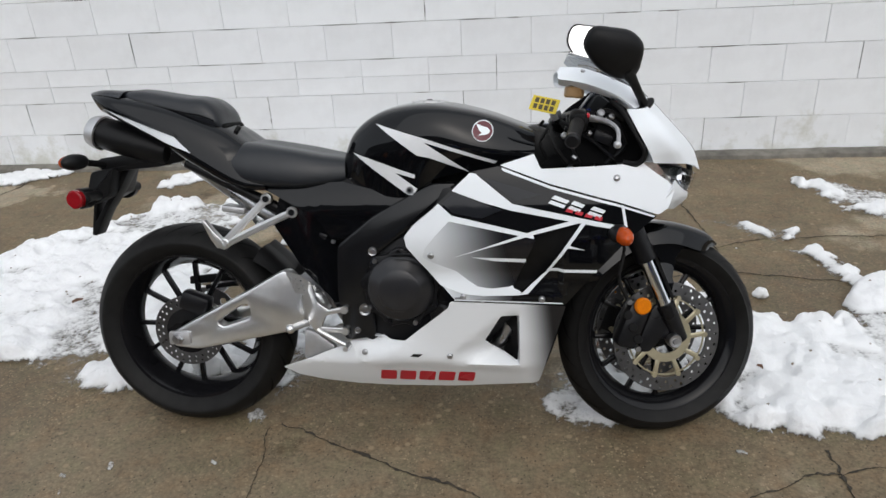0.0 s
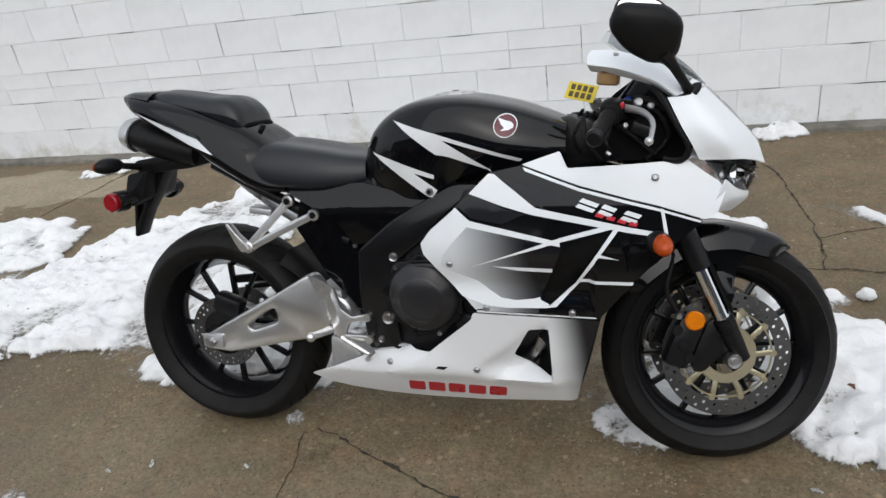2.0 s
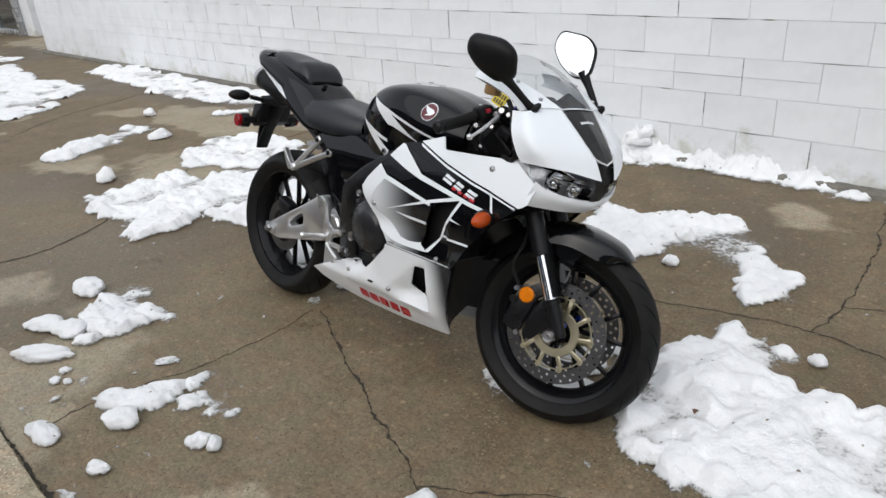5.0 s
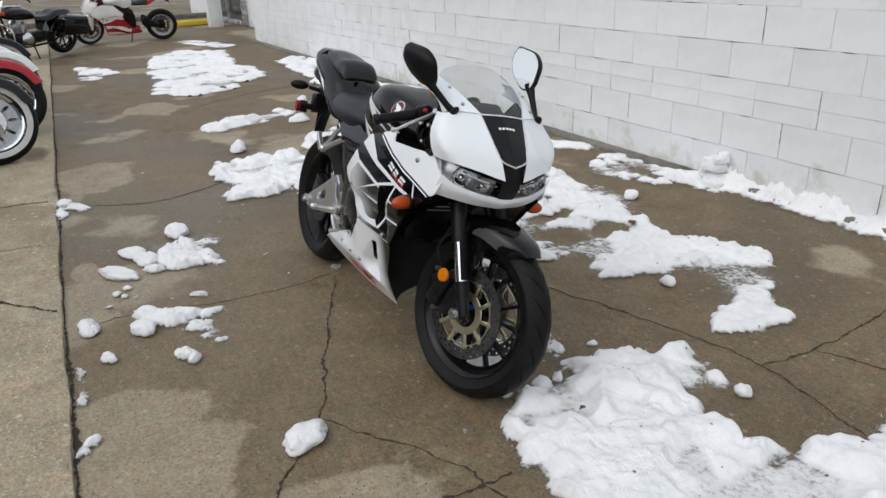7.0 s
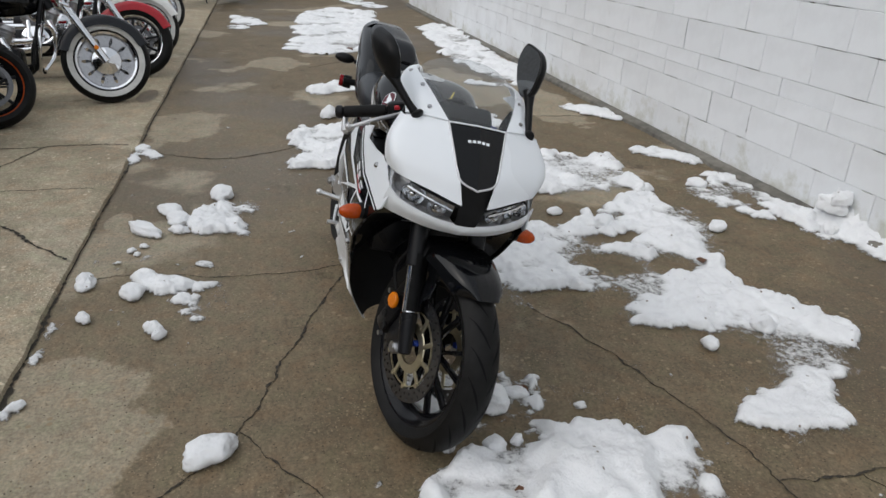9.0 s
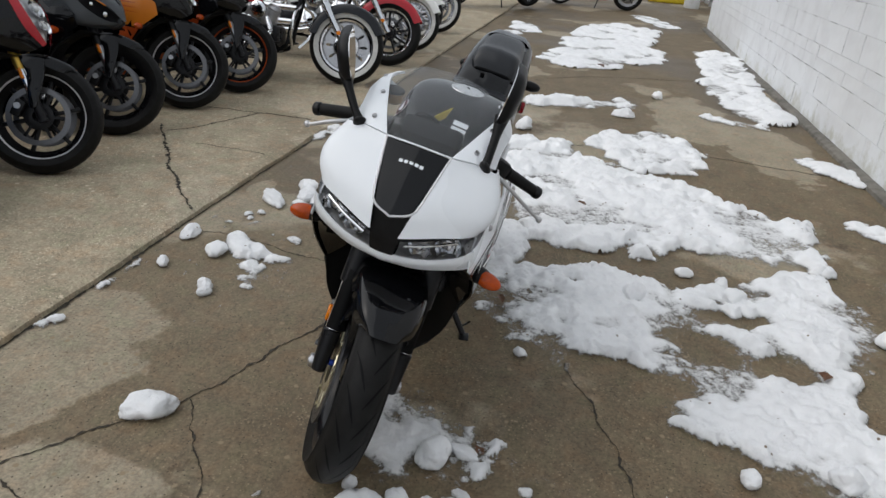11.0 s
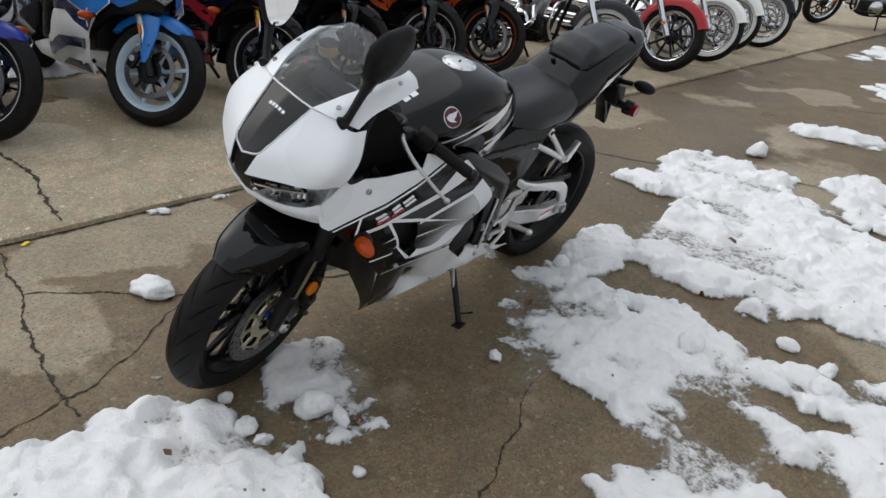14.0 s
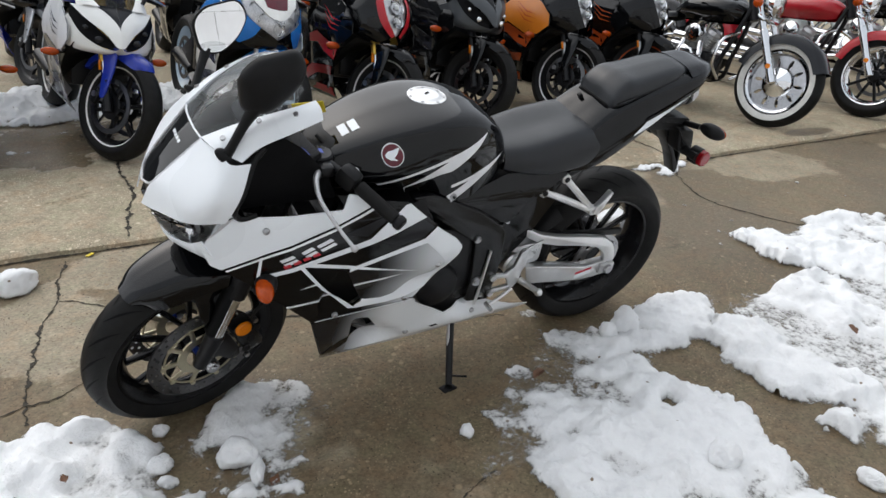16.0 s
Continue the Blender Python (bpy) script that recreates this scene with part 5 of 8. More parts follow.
rim_line = tube([(1.462, 0, 0.806), (1.447, -0.049, 0.826), (1.401, -0.065, 0.878), (1.338, -0.081, 0.944)], 0.0028, 20, 6)
part("panel_outline", both(rim_line), SILVERGREY, cowl)
part("panel_outline", both(tube([(1.338, -0.081, 0.944), (1.344, -0.045, 0.9465), (1.346, 0, 0.948)], 0.0024, 10, 6)), WHITE, cowl)
part("emblem_bar", both(patch(N, 4, 4, u=(0.812, 0.842), v=(0.0, 0.016), lift=0.0016)), WHITE, cowl)
for v0 in (0.028, 0.072):
    side_pair("emblem_bar", lambda: patch(N, 4, 4, u=(0.812, 0.842), v=(v0, v0 + 0.032), lift=0.0016), WHITE, cowl)
ARM = [
    [(1.337, -0.081, 0.942), (1.262, -0.115, 0.986), (1.160, -0.145, 1.027), (1.098, -0.130, 1.034)],
    [(1.318, -0.135, 0.942), (1.255, -0.150, 0.982), (1.165, -0.166, 1.015), (1.092, -0.152, 1.024)],
    [(1.274, -0.181, 0.930), (1.232, -0.180, 0.962), (1.160, -0.184, 0.992), (1.092, -0.166, 1.006)],
]
side_pair("screen_arm", lambda: patch(ARM, 18, 8, thick=-0.006), WHITE, cowl)
side_pair("arm_return", lambda: patch([ARM[2], [(1.272, -0.150, 0.925), (1.23, -0.155, 0.955), (1.16, -0.155, 0.98), (1.095, -0.14, 0.995)]], 12, 4), WHITE, cowl)
side_pair("opening_trim", lambda: tube([(1.222, -0.170, 0.954), (1.250, -0.182, 0.926), (1.278, -0.208, 0.874), (1.300, -0.214, 0.834), (1.297, -0.208, 0.810), (1.280, -0.204, 0.799), (1.25, -0.202, 0.803)], 0.007, 40, 8), PLASTIC, cowl, "black rubber edge trim")
SCR = [
    [(1.345, 0.0, 0.947), (1.292, 0.0, 1.003), (1.215, 0.0, 1.052), (1.128, 0.0, 1.084)],
    [(1.343, -0.045, 0.946), (1.284, -0.066, 1.001), (1.196, -0.082, 1.050), (1.126, -0.066, 1.077)],
    [(1.337, -0.081, 0.944), (1.262, -0.115, 0.988), (1.160, -0.145, 1.029), (1.118, -0.112, 1.058)],
]
screen = part("windscreen", both(patch(SCR, 18, 10)), SCREEN, bike, "clear curved windscreen")
screen.visible_shadow = False
for x, y, z in ((1.30, -0.128, 0.963), (1.15, -0.160, 1.022), (1.225, -0.140, 1.003)):
    for s in (1, -1):
        part("screw", cyl((x, y * s, z - 0.004), (x + 0.003, y * s * 1.03, z + 0.006), 0.006, 10), STEEL, cowl)
# chin and headlights
CHIN = [
    [(1.436, 0.0, 0.700), (1.430, -0.090, 0.712), (1.398, -0.170, 0.733), (1.374, -0.205, 0.758)],
    [(1.432, 0.0, 0.682), (1.425, -0.090, 0.696), (1.392, -0.172, 0.714), (1.362, -0.208, 0.730)],
    [(1.405, 0.0, 0.664), (1.398, -0.090, 0.672), (1.362, -0.170, 0.684), (1.335, -0.206, 0.690)],
]
part("chin", both(patch(CHIN, 14, 8, thick=-0.004)), WHITE, cowl)
HTOP = [(1.328, -0.213, 0.803), (1.420, -0.135, 0.778), (1.464, -0.036, 0.754)]
HBOT = [(1.377, -0.194, 0.737), (1.424, -0.110, 0.716), (1.437, -0.033, 0.702)]
HMID = [(1.356, -0.208, 0.768), (1.430, -0.124, 0.746), (1.456, -0.036, 0.728)]
for s in (1, -1):
    lamp = part("headlight", moved(patch([[(x - 0.045, y * 0.91, z) for x, y, z in r] for r in (HTOP, HMID, HBOT)], 10, 6), Matrix.Diagonal((1, s, 1, 1))), BEZEL, bike, "clear headlight with chrome reflectors")
    ln = part("lens", moved(patch([HTOP, HMID, HBOT], 12, 8), Matrix.Diagonal((1, s, 1, 1))), LENS, lamp)
    ln.visible_shadow = False
    deep = lambda r: [(x - 0.045, y * 0.91, z) for x, y, z in r]
    ends = [HTOP[0], HMID[0], HBOT[0]]
    for edge in (HTOP, HBOT, ends):
        part("housing", moved(patch([edge, deep(edge)], 8, 2), Matrix.Diagonal((1, s, 1, 1))), PLASTIC if edge is HTOP else BEZEL, lamp)
    for fx, fy, fz, rr in ((1.396, -0.146, 0.752, 0.034), (1.420, -0.082, 0.736, 0.028)):
        bowl = lathe([(rr, 0.0), (rr * 0.92, -0.012), (rr * 0.7, -0.022), (rr * 0.3, -0.03), (0, -0.031)], 24, Matrix.Translation((fx, fy * s, fz)) @ Matrix.Rotation(radians(-90), 4, 'Z') @ Matrix.Rotation(radians(-6), 4, 'X'))
        part("reflector", bowl, REFLECTOR, lamp)
        part("bulb", ball(rr * 0.3, Matrix.Translation((fx - 0.006, fy * s, fz))), CHROME, lamp)
    part("visor_bar", tube([(1.398, -0.165 * s, 0.772), (1.43, -0.11 * s, 0.757), (1.452, -0.05 * s, 0.742)], 0.004, 10, 6), REFLECTOR, lamp)
# inner fairing behind the front wheel
INNER = [
    [(1.395, 0.0, 0.668), (1.30, 0.0, 0.655), (1.20, 0.0, 0.66), (1.12, 0.0, 0.60)],
    [(1.385, -0.09, 0.672), (1.29, -0.10, 0.645), (1.19, -0.10, 0.63), (1.11, -0.10, 0.56)],
    [(1.340, -0.195, 0.688), (1.265, -0.215, 0.625), (1.19, -0.222, 0.545), (1.115, -0.205, 0.45)],
]
part("inner_cowl", both(patch(INNER, 14, 10)), BLACK, bike, "gloss black inner cowl")
part("front_splash_panel", both(patch([[(1.03, 0, 0.62), (1.03, 0, 0.45), (1.01, 0, 0.25)], [(1.06, -0.12, 0.58), (1.05, -0.12, 0.42), (1.03, -0.09, 0.22)], [(1.118, -0.208, 0.45), (1.085, -0.188, 0.32), (1.046, -0.118, 0.19)]], 10, 8)), PLASTIC, bike)
rad = part("radiator", box(0.03, 0.30, 0.22, 0.006, pose(1.06, 0, 0.56, 0, -12, 0)), SATIN, bike)
for k in range(14):
    part("fin", box(0.004, 0.29, 0.003, 0, pose(1.078 + 0.0025 * (k - 7) * 0.9, 0, 0.56 + 0.014 * (k - 7) , 0, -12, 0)), STEEL, rad)
# near-black sheets that stand in for the shade inside the side openings
LINER = [(1.045, 0.79), (1.27, 0.795), (1.33, 0.80), (1.32, 0.87), (1.28, 0.93), (1.23, 0.955), (1.17, 0.90), (1.12, 0.84)]
part("cockpit_void_sheet", sheet(LINER, lambda x, z: -0.128 + 0.3 * max(0, z - 0.86), 0.004, 0.04, 0.01), VOIDBLACK, bike)
part("cockpit_void_sheet", mirrored(sheet([(1.045, 0.79), (1.27, 0.795), (1.33, 0.80), (1.32, 0.87), (1.28, 0.945), (1.21, 0.985), (1.13, 0.93), (1.07, 0.86)], lambda x, z: -0.158 + 0.22 * max(0, z - 0.88), 0.004, 0.04, 0.01)), VOIDBLACK, bike)
part("dash_tray", box(0.20, 0.24, 0.012, 0.004, pose(1.21, 0, 0.868, 0, 10, 0)), DASH, bike)
dash = part("instrument_panel", box(0.06, 0.16, 0.055, 0.016, pose(1.205, 0, 0.935, 0, 38, 0)), DASH, bike)
part("dial", lathe([(0, 0), (0.036, 0), (0.038, 0.006), (0.034, 0.008), (0, 0.008)], 28, pose(1.178, -0.025, 0.950) @ Matrix.Rotation(radians(38), 4, 'Y') @ Matrix.Rotation(radians(90), 4, 'Z')), DARKGREY, dash)
part("display", box(0.004, 0.06, 0.04, 0.001, pose(1.174, 0.048, 0.945, 0, 38, 0)), SILVERGREY, dash)

# tank
T = [
    [(0.498, 0.0, 0.800), (0.540, 0.0, 0.890), (0.628, 0.0, 0.947), (0.760, 0.0, 0.964), (0.900, 0.0, 0.938), (1.035, 0.0, 0.888)],
    [(0.502, -0.058, 0.800), (0.546, -0.078, 0.885), (0.634, -0.104, 0.938), (0.760, -0.122, 0.952), (0.900, -0.116, 0.927), (1.035, -0.086, 0.878)],
    [(0.508, -0.082, 0.788), (0.556, -0.112, 0.862), (0.645, -0.146, 0.900), (0.770, -0.162, 0.918), (0.900, -0.148, 0.894), (1.035, -0.115, 0.855)],
    [(0.518, -0.096, 0.765), (0.572, -0.130, 0.815), (0.660, -0.162, 0.842), (0.780, -0.174, 0.855), (0.900, -0.168, 0.838), (1.035, -0.130, 0.820)],
    [(0.530, -0.098, 0.722), (0.592, -0.128, 0.722), (0.690, -0.150, 0.718), (0.780, -0.150, 0.765), (0.900, -0.145, 0.785), (1.035, -0.118, 0.790)],
]
tank = part("fuel_tank", both(patch(T, 36, 26)), BLACK, bike, "gloss black fuel tank with silver slashes")
on_tank = laid_on(tank)
decal((tank, tank), [(0.617, 0.910), (0.731, 0.826), (0.762, 0.820), (0.864, 0.781), (0.750, 0.860), (0.930, 0.801), (0.938, 0.807), (0.745, 0.872)], SLASH, on_tank, "slash", 0.0, 0.0015)
decal((tank, tank), [(0.548, 0.834), (0.700, 0.722), (0.716, 0.722), (0.726, 0.738), (0.670, 0.781), (0.720, 0.766), (0.722, 0.776), (0.612, 0.814)], SLASH, on_tank, "slash", 0.0, 0.0015)
RING = [(0.9015 + 0.0272 * math.cos(2 * math.pi * k / 28), 0.886 + 0.0272 * math.sin(2 * math.pi * k / 28)) for k in range(28)]
RING2 = [(0.9015 + 0.025 * math.cos(2 * math.pi * k / 28), 0.886 + 0.025 * math.sin(2 * math.pi * k / 28)) for k in range(28)]
for k in (0, 1):
    def flip(b):
        return mirrored(b) if k else b
    badge = part("badge", flip(sheet(RING, on_tank, 0.0, 0.02, lift=0.0018)), WHITE, tank, "round maroon badge with a pale mark")
    part("badge_face", flip(sheet(RING2, on_tank, 0.0, 0.02, lift=0.0026)), MAROON, badge)
    part("badge_mark", flip(sheet([(0.8845, 0.9049), (0.9005, 0.8979), (0.9133, 0.8940), (0.9203, 0.8864), (0.9184, 0.8800), (0.9082, 0.8755), (0.8896, 0.8748), (0.8992, 0.8806), (0.8915, 0.8889)], on_tank, 0.0, 0.02, lift=0.0034)), WHITE, badge)
cap = part("filler_cap", lathe([(0, 0.008), (0.03, 0.008), (0.036, 0.0065), (0.040, 0.004), (0.052, 0.003), (0.056, -0.004), (0.056, -0.02)], 36, pose(0.745, 0, 0.9585, 90, 0, 0)), ALU, tank, "silver filler cap")
for k in range(7):
    a = 2 * math.pi * k / 7
    part("cap_bolt", cyl((0.745 + 0.046 * math.cos(a), 0.046 * math.sin(a), 0.957), (0.745 + 0.046 * math.cos(a), 0.046 * math.sin(a), 0.9635), 0.0042, 8), STEEL, cap)
part("key_slot", box(0.016, 0.006, 0.003, 0.001, pose(0.745, 0, 0.9675, 0, 0, 30)), SATIN, cap)
top_tree = BVHTree.FromPolygons([v.co for v in tank.data.vertices], [p.vertices for p in tank.data.polygons])
for dx in (0.0, 0.026):
    st_bm = grid_sheet(steps(0.953 + dx, 0.973 + dx, 3), steps(0.014, 0.058, 5))
    for v in st_bm.verts:
        hit_at = top_tree.ray_cast(Vector((v.co.x, v.co.y, 2)), Vector((0, 0, -1)))[0]
        v.co.z = hit_at.z + 0.0012
    part("sticker", st_bm, WHITE, tank)
for s in (1, -1):
    part("pad_bolt", cyl((0.706, -0.150 * s, 0.735), (0.706, -0.160 * s, 0.735), 0.010, 16, 0.009), STEEL, tank)
    part("pad_bolt", cyl((0.706, -0.158 * s, 0.735), (0.706, -0.163 * s, 0.735), 0.005, 6), SATIN, tank)

# seats and tail
S = [
    [(0.150, 0.0, 0.842), (0.225, 0.0, 0.864), (0.350, 0.0, 0.842), (0.440, 0.0, 0.826), (0.512, 0.0, 0.816)],
    [(0.150, -0.075, 0.842), (0.225, -0.090, 0.862), (0.355, -0.098, 0.844), (0.445, -0.090, 0.826), (0.515, -0.072, 0.814)],
    [(0.155, -0.118, 0.826), (0.225, -0.132, 0.828), (0.360, -0.134, 0.810), (0.450, -0.122, 0.800), (0.518, -0.098, 0.796)],
    [(0.170, -0.128, 0.800), (0.240, -0.142, 0.772), (0.370, -0.142, 0.756), (0.455, -0.128, 0.758), (0.520, -0.104, 0.764)],
    [(0.180, -0.115, 0.785), (0.245, -0.128, 0.755), (0.370, -0.128, 0.742), (0.455, -0.115, 0.745), (0.520, -0.092, 0.752)],
]
seat = part("rider_seat", both(patch(S, 24, 20)), VINYL, bike, "black vinyl rider seat")
C = [
    [(-0.238, 0.0, 1.008), (-0.150, 0.0, 1.012), (0.000, 0.0, 0.985), (0.150, 0.0, 0.925), (0.225, 0.0, 0.870), (0.300, 0.0, 0.820)],
    [(-0.226, -0.055, 1.012), (-0.150, -0.084, 1.002), (0.000, -0.098, 0.965), (0.150, -0.102, 0.906), (0.230, -0.104, 0.856), (0.300, -0.106, 0.806)],
    [(-0.206, -0.078, 0.990), (-0.150, -0.108, 0.972), (0.000, -0.128, 0.908), (0.100, -0.138, 0.852), (0.220, -0.142, 0.784), (0.300, -0.134, 0.764)],
    [(-0.188, -0.066, 0.958), (-0.132, -0.090, 0.936), (0.000, -0.110, 0.868), (0.100, -0.122, 0.806), (0.220, -0.128, 0.744), (0.300, -0.124, 0.735)],
    [(-0.182, 0.0, 0.948), (-0.125, 0.0, 0.925), (0.000, 0.0, 0.860), (0.100, 0.0, 0.800), (0.220, 0.0, 0.745), (0.300, 0.0, 0.735)],
]
tail = part("tail_cowl", both(patch(C, 26, 24)), BLACK, bike, "gloss black tail cowl with a white stripe")
on_tail = laid_on(tail)
decal((tail, tail), [(-0.164, 0.968), (0.044, 0.893), (0.098, 0.842), (0.022, 0.872)], WHITE, on_tail, "stripe", 0.0, 0.0015)
decal((tail, tail), [(-0.150, 0.970), (0.050, 0.897), (0.060, 0.886), (0.048, 0.889), (-0.14, 0.961)], BLACK, on_tail, "pinstripe", 0.0, 0.005)
part("tail_top", both(patch([[( -0.244, 0, 1.010), (-0.20, 0, 1.020), (-0.12, 0, 1.018)], [(-0.234, -0.04, 1.014), (-0.19, -0.055, 1.020), (-0.12, -0.06, 1.014)], [(-0.222, -0.062, 1.008), (-0.18, -0.083, 1.006), (-0.12, -0.095, 0.996)]], 10, 8)), DARKGREY, tail)
P = [
    [(-0.150, 0.0, 1.012), (-0.080, 0.0, 1.026), (0.060, 0.0, 1.008), (0.135, 0.0, 1.000), (0.182, 0.0, 0.972), (0.198, 0.0, 0.930)],
    [(-0.150, -0.048, 1.010), (-0.080, -0.070, 1.018), (0.060, -0.080, 0.998), (0.135, -0.082, 0.990), (0.180, -0.076, 0.964), (0.198, -0.066, 0.928)],
    [(-0.148, -0.062, 1.000), (-0.080, -0.092, 0.994), (0.060, -0.104, 0.964), (0.135, -0.106, 0.950), (0.178, -0.100, 0.938), (0.194, -0.086, 0.918)],
    [(-0.140, -0.050, 0.985), (-0.080, -0.080, 0.972), (0.060, -0.092, 0.938), (0.135, -0.094, 0.918), (0.172, -0.090, 0.908), (0.188, -0.076, 0.900)],
]


def padded(x, y, z, k=0.88):
    """Settles a point of the passenger pad: sagging middle, front end set lower and further back."""
    t = max(0.0, (x + 0.02) / 0.2)
    return (x - 0.03 * t, y * k, z + 0.004 - 0.012 * math.exp(-((x + 0.03) / 0.12) ** 2) - 0.014 * t)


P = [[padded(*p) for p in row] for row in P]
pil = part("passenger_seat", both(patch(P, 26, 16)), VINYL, bike, "black vinyl passenger seat pad")
part("seam", both(patch(P, 3, 16, u=(0.735, 0.75), v=(0.0, 0.85), lift=0.0016)), RUBBER, pil)
side_pair("piping", lambda: tube([padded(-0.146, -0.0625, 1.000), padded(-0.080, -0.0925, 0.994), padded(0.060, -0.1045, 0.9645), padded(0.135, -0.1065, 0.951), padded(0.178, -0.1005, 0.938)], 0.003, 30, 6), SATIN, pil)
part("front_lip", both(tube([padded(0.200, 0.0, 0.926), padded(0.199, -0.066, 0.924), padded(0.192, -0.086, 0.912)], 0.006, 14, 8)), VOIDBLACK, pil)
part("seat_back", both(patch([[(0.15, 0, 0.918), (0.222, 0, 0.868), (0.26, 0, 0.838)], [(0.148, -0.078, 0.912), (0.218, -0.10, 0.862), (0.255, -0.11, 0.833)], [(0.12, -0.114, 0.888), (0.185, -0.132, 0.848), (0.20, -0.138, 0.818)]], 10, 8)), BLACK, bike, "gloss black panel behind the rider seat")
part("strap_hook", box(0.012, 0.016, 0.028, 0.003, pose(0.190, -0.03, 0.898, 0, 35, 0)), PLASTIC, bike)
# silencer under the tail
muf = part("silencer", lathe([(0, -0.12), (0.030, -0.12), (0.046, -0.11), (0.053, -0.06), (0.055, 0.02), (0.052, 0.08), (0.046, 0.118), (0, 0.12)], 32, pose(-0.125, -0.022, 0.870) @ Matrix.Rotation(radians(16), 4, 'Y') @ Matrix.Rotation(radians(90), 4, 'Z') @ Matrix.Diagonal((1.12, 1, 0.9, 1))), PLASTIC, bike, "black covered silencer with an aluminium tip")
part("tip", lathe([(0.030, 0.0), (0.034, 0.012), (0.052, 0.008), (0.058, -0.012), (0.060, -0.03), (0.054, -0.032)], 32, pose(-0.246, -0.022, 0.904) @ Matrix.Rotation(radians(16), 4, 'Y') @ Matrix.Rotation(radians(90), 4, 'Z') @ Matrix.Diagonal((1.05, 0.8, 0.85, 1))), CASTALU, muf)
part("outlet", lathe([(0, 0.0), (0.03, 0.0), (0.03, 0.008)], 24, pose(-0.253, -0.022, 0.906) @ Matrix.Rotation(radians(16), 4, 'Y') @ Matrix.Rotation(radians(90), 4, 'Z')), RUBBER, muf)
part("exhaust_pipe", tube([(0.02, -0.01, 0.82), (0.20, -0.03, 0.70), (0.36, -0.07, 0.61), (0.42, -0.09, 0.50), (0.50, -0.05, 0.34)], 0.026, 30, 14), STEEL, bike, "bare steel exhaust pipe")
# plate hanger with lamps
hang = part("plate_hanger", plate([(0.08, 0.855), (0.02, 0.812), (-0.05, 0.798), (-0.13, 0.792), (-0.20, 0.785), (-0.245, 0.80), (-0.235, 0.825), (-0.15, 0.835), (-0.09, 0.845), (-0.02, 0.882)], 0.10, 0.01, 0.004), PLASTIC, bike, "black plastic plate hanger")
part("hanger_leg", plate([(-0.15, 0.80), (-0.245, 0.80), (-0.283, 0.70), (-0.303, 0.592), (-0.290, 0.590), (-0.245, 0.668), (-0.195, 0.73)], 0.05, 0.004, 0.002, holes=[[(-0.226, 0.716), (-0.268, 0.706), (-0.287, 0.632), (-0.252, 0.682)]]), PLASTIC, hang)
part("cross_arm", cyl((-0.235, -0.135, 0.722), (-0.235, 0.135, 0.722), 0.016, 12), PLASTIC, hang)
part("bracket_body", plate([(-0.175, 0.80), (-0.25, 0.79), (-0.272, 0.725), (-0.255, 0.69), (-0.205, 0.715)], 0.15, 0.012, 0.008), PLASTIC, hang)
for s in (1, -1):
    rf = part("side_reflector", cyl((-0.258, 0.118 * s, 0.718), (-0.262, 0.150 * s, 0.718), 0.027, 24, bevel=0.004), REDLENS, hang, "round red reflector")
    part("housing", cyl((-0.25, 0.095 * s, 0.718), (-0.259, 0.130 * s, 0.718), 0.030, 24, bevel=0.003), PLASTIC, rf)
    part("signal_stalk", cyl((-0.215, 0.03 * s, 0.805), (-0.235, 0.10 * s, 0.818), 0.010, 10), PLASTIC, hang)
    sg = part("rear_signal", ball(1, pose(-0.245, 0.145 * s, 0.824, 0, 0, 12 * s) @ Matrix.Diagonal((0.025, 0.046, 0.023, 1))), PLASTIC, hang, "dark pointed rear turn signal")
    part("lens", ball(1, pose(-0.2535, 0.148 * s, 0.824, 0, 0, 12 * s) @ Matrix.Diagonal((0.0205, 0.041, 0.0205, 1))), ORANGELENS, sg)
part("plate_light", box(0.03, 0.05, 0.02, 0.006, pose(-0.262, 0, 0.745, 0, 20, 0)), PLASTIC, hang)
part("tail_lamp", both(patch([[(-0.245, 0, 1.0), (-0.235, 0, 0.975), (-0.20, 0, 0.955)], [(-0.215, -0.06, 0.99), (-0.205, -0.062, 0.97), (-0.188, -0.058, 0.955)]], 6, 6)), REDLENS, tail)

# chassis
FR = [(0.765, 0.752), (0.835, 0.752), (0.815, 0.728), (0.690, 0.622), (0.602, 0.556), (0.592, 0.420), (0.600, 0.325), (0.505, 0.312), (0.492, 0.46), (0.498, 0.585), (0.60, 0.665), (0.712, 0.725)]
frame_r, frame_l = side_pair("frame_spar", lambda: plate(FR, 0.035, 0.02, 0.007, -0.142), SPAR, bike, "semi-gloss black frame spar")
for x, z, r in ((0.598, 0.570, 0.011), (0.569, 0.405, 0.016), (0.545, 0.345, 0.008)):
    for s in (1, -1):
        part("frame_bolt", lathe([(0, -0.006), (r * 0.55, -0.006), (r * 0.62, -0.002), (r, -0.004), (r * 1.1, 0.003), (r * 1.1, 0.01)], 18, Matrix.Diagonal((1, s, 1, 1)) @ pose(x, -0.161, z)), STEEL, frame_r if s > 0 else frame_l)
side_pair("side_cover", lambda: sheet([(0.250, 0.760), (0.40, 0.752), (0.515, 0.756), (0.60, 0.735), (0.712, 0.722), (0.690, 0.700), (0.52, 0.604), (0.484, 0.594), (0.438, 0.667), (0.330, 0.722)], lambda x, z: -0.138 - 0.010 * math.sin((z - 0.59) * 14) + 1.6 * max(0, z - 0.69) ** 1.5, 0.004, 0.02, 0.008), BLACK, bike)
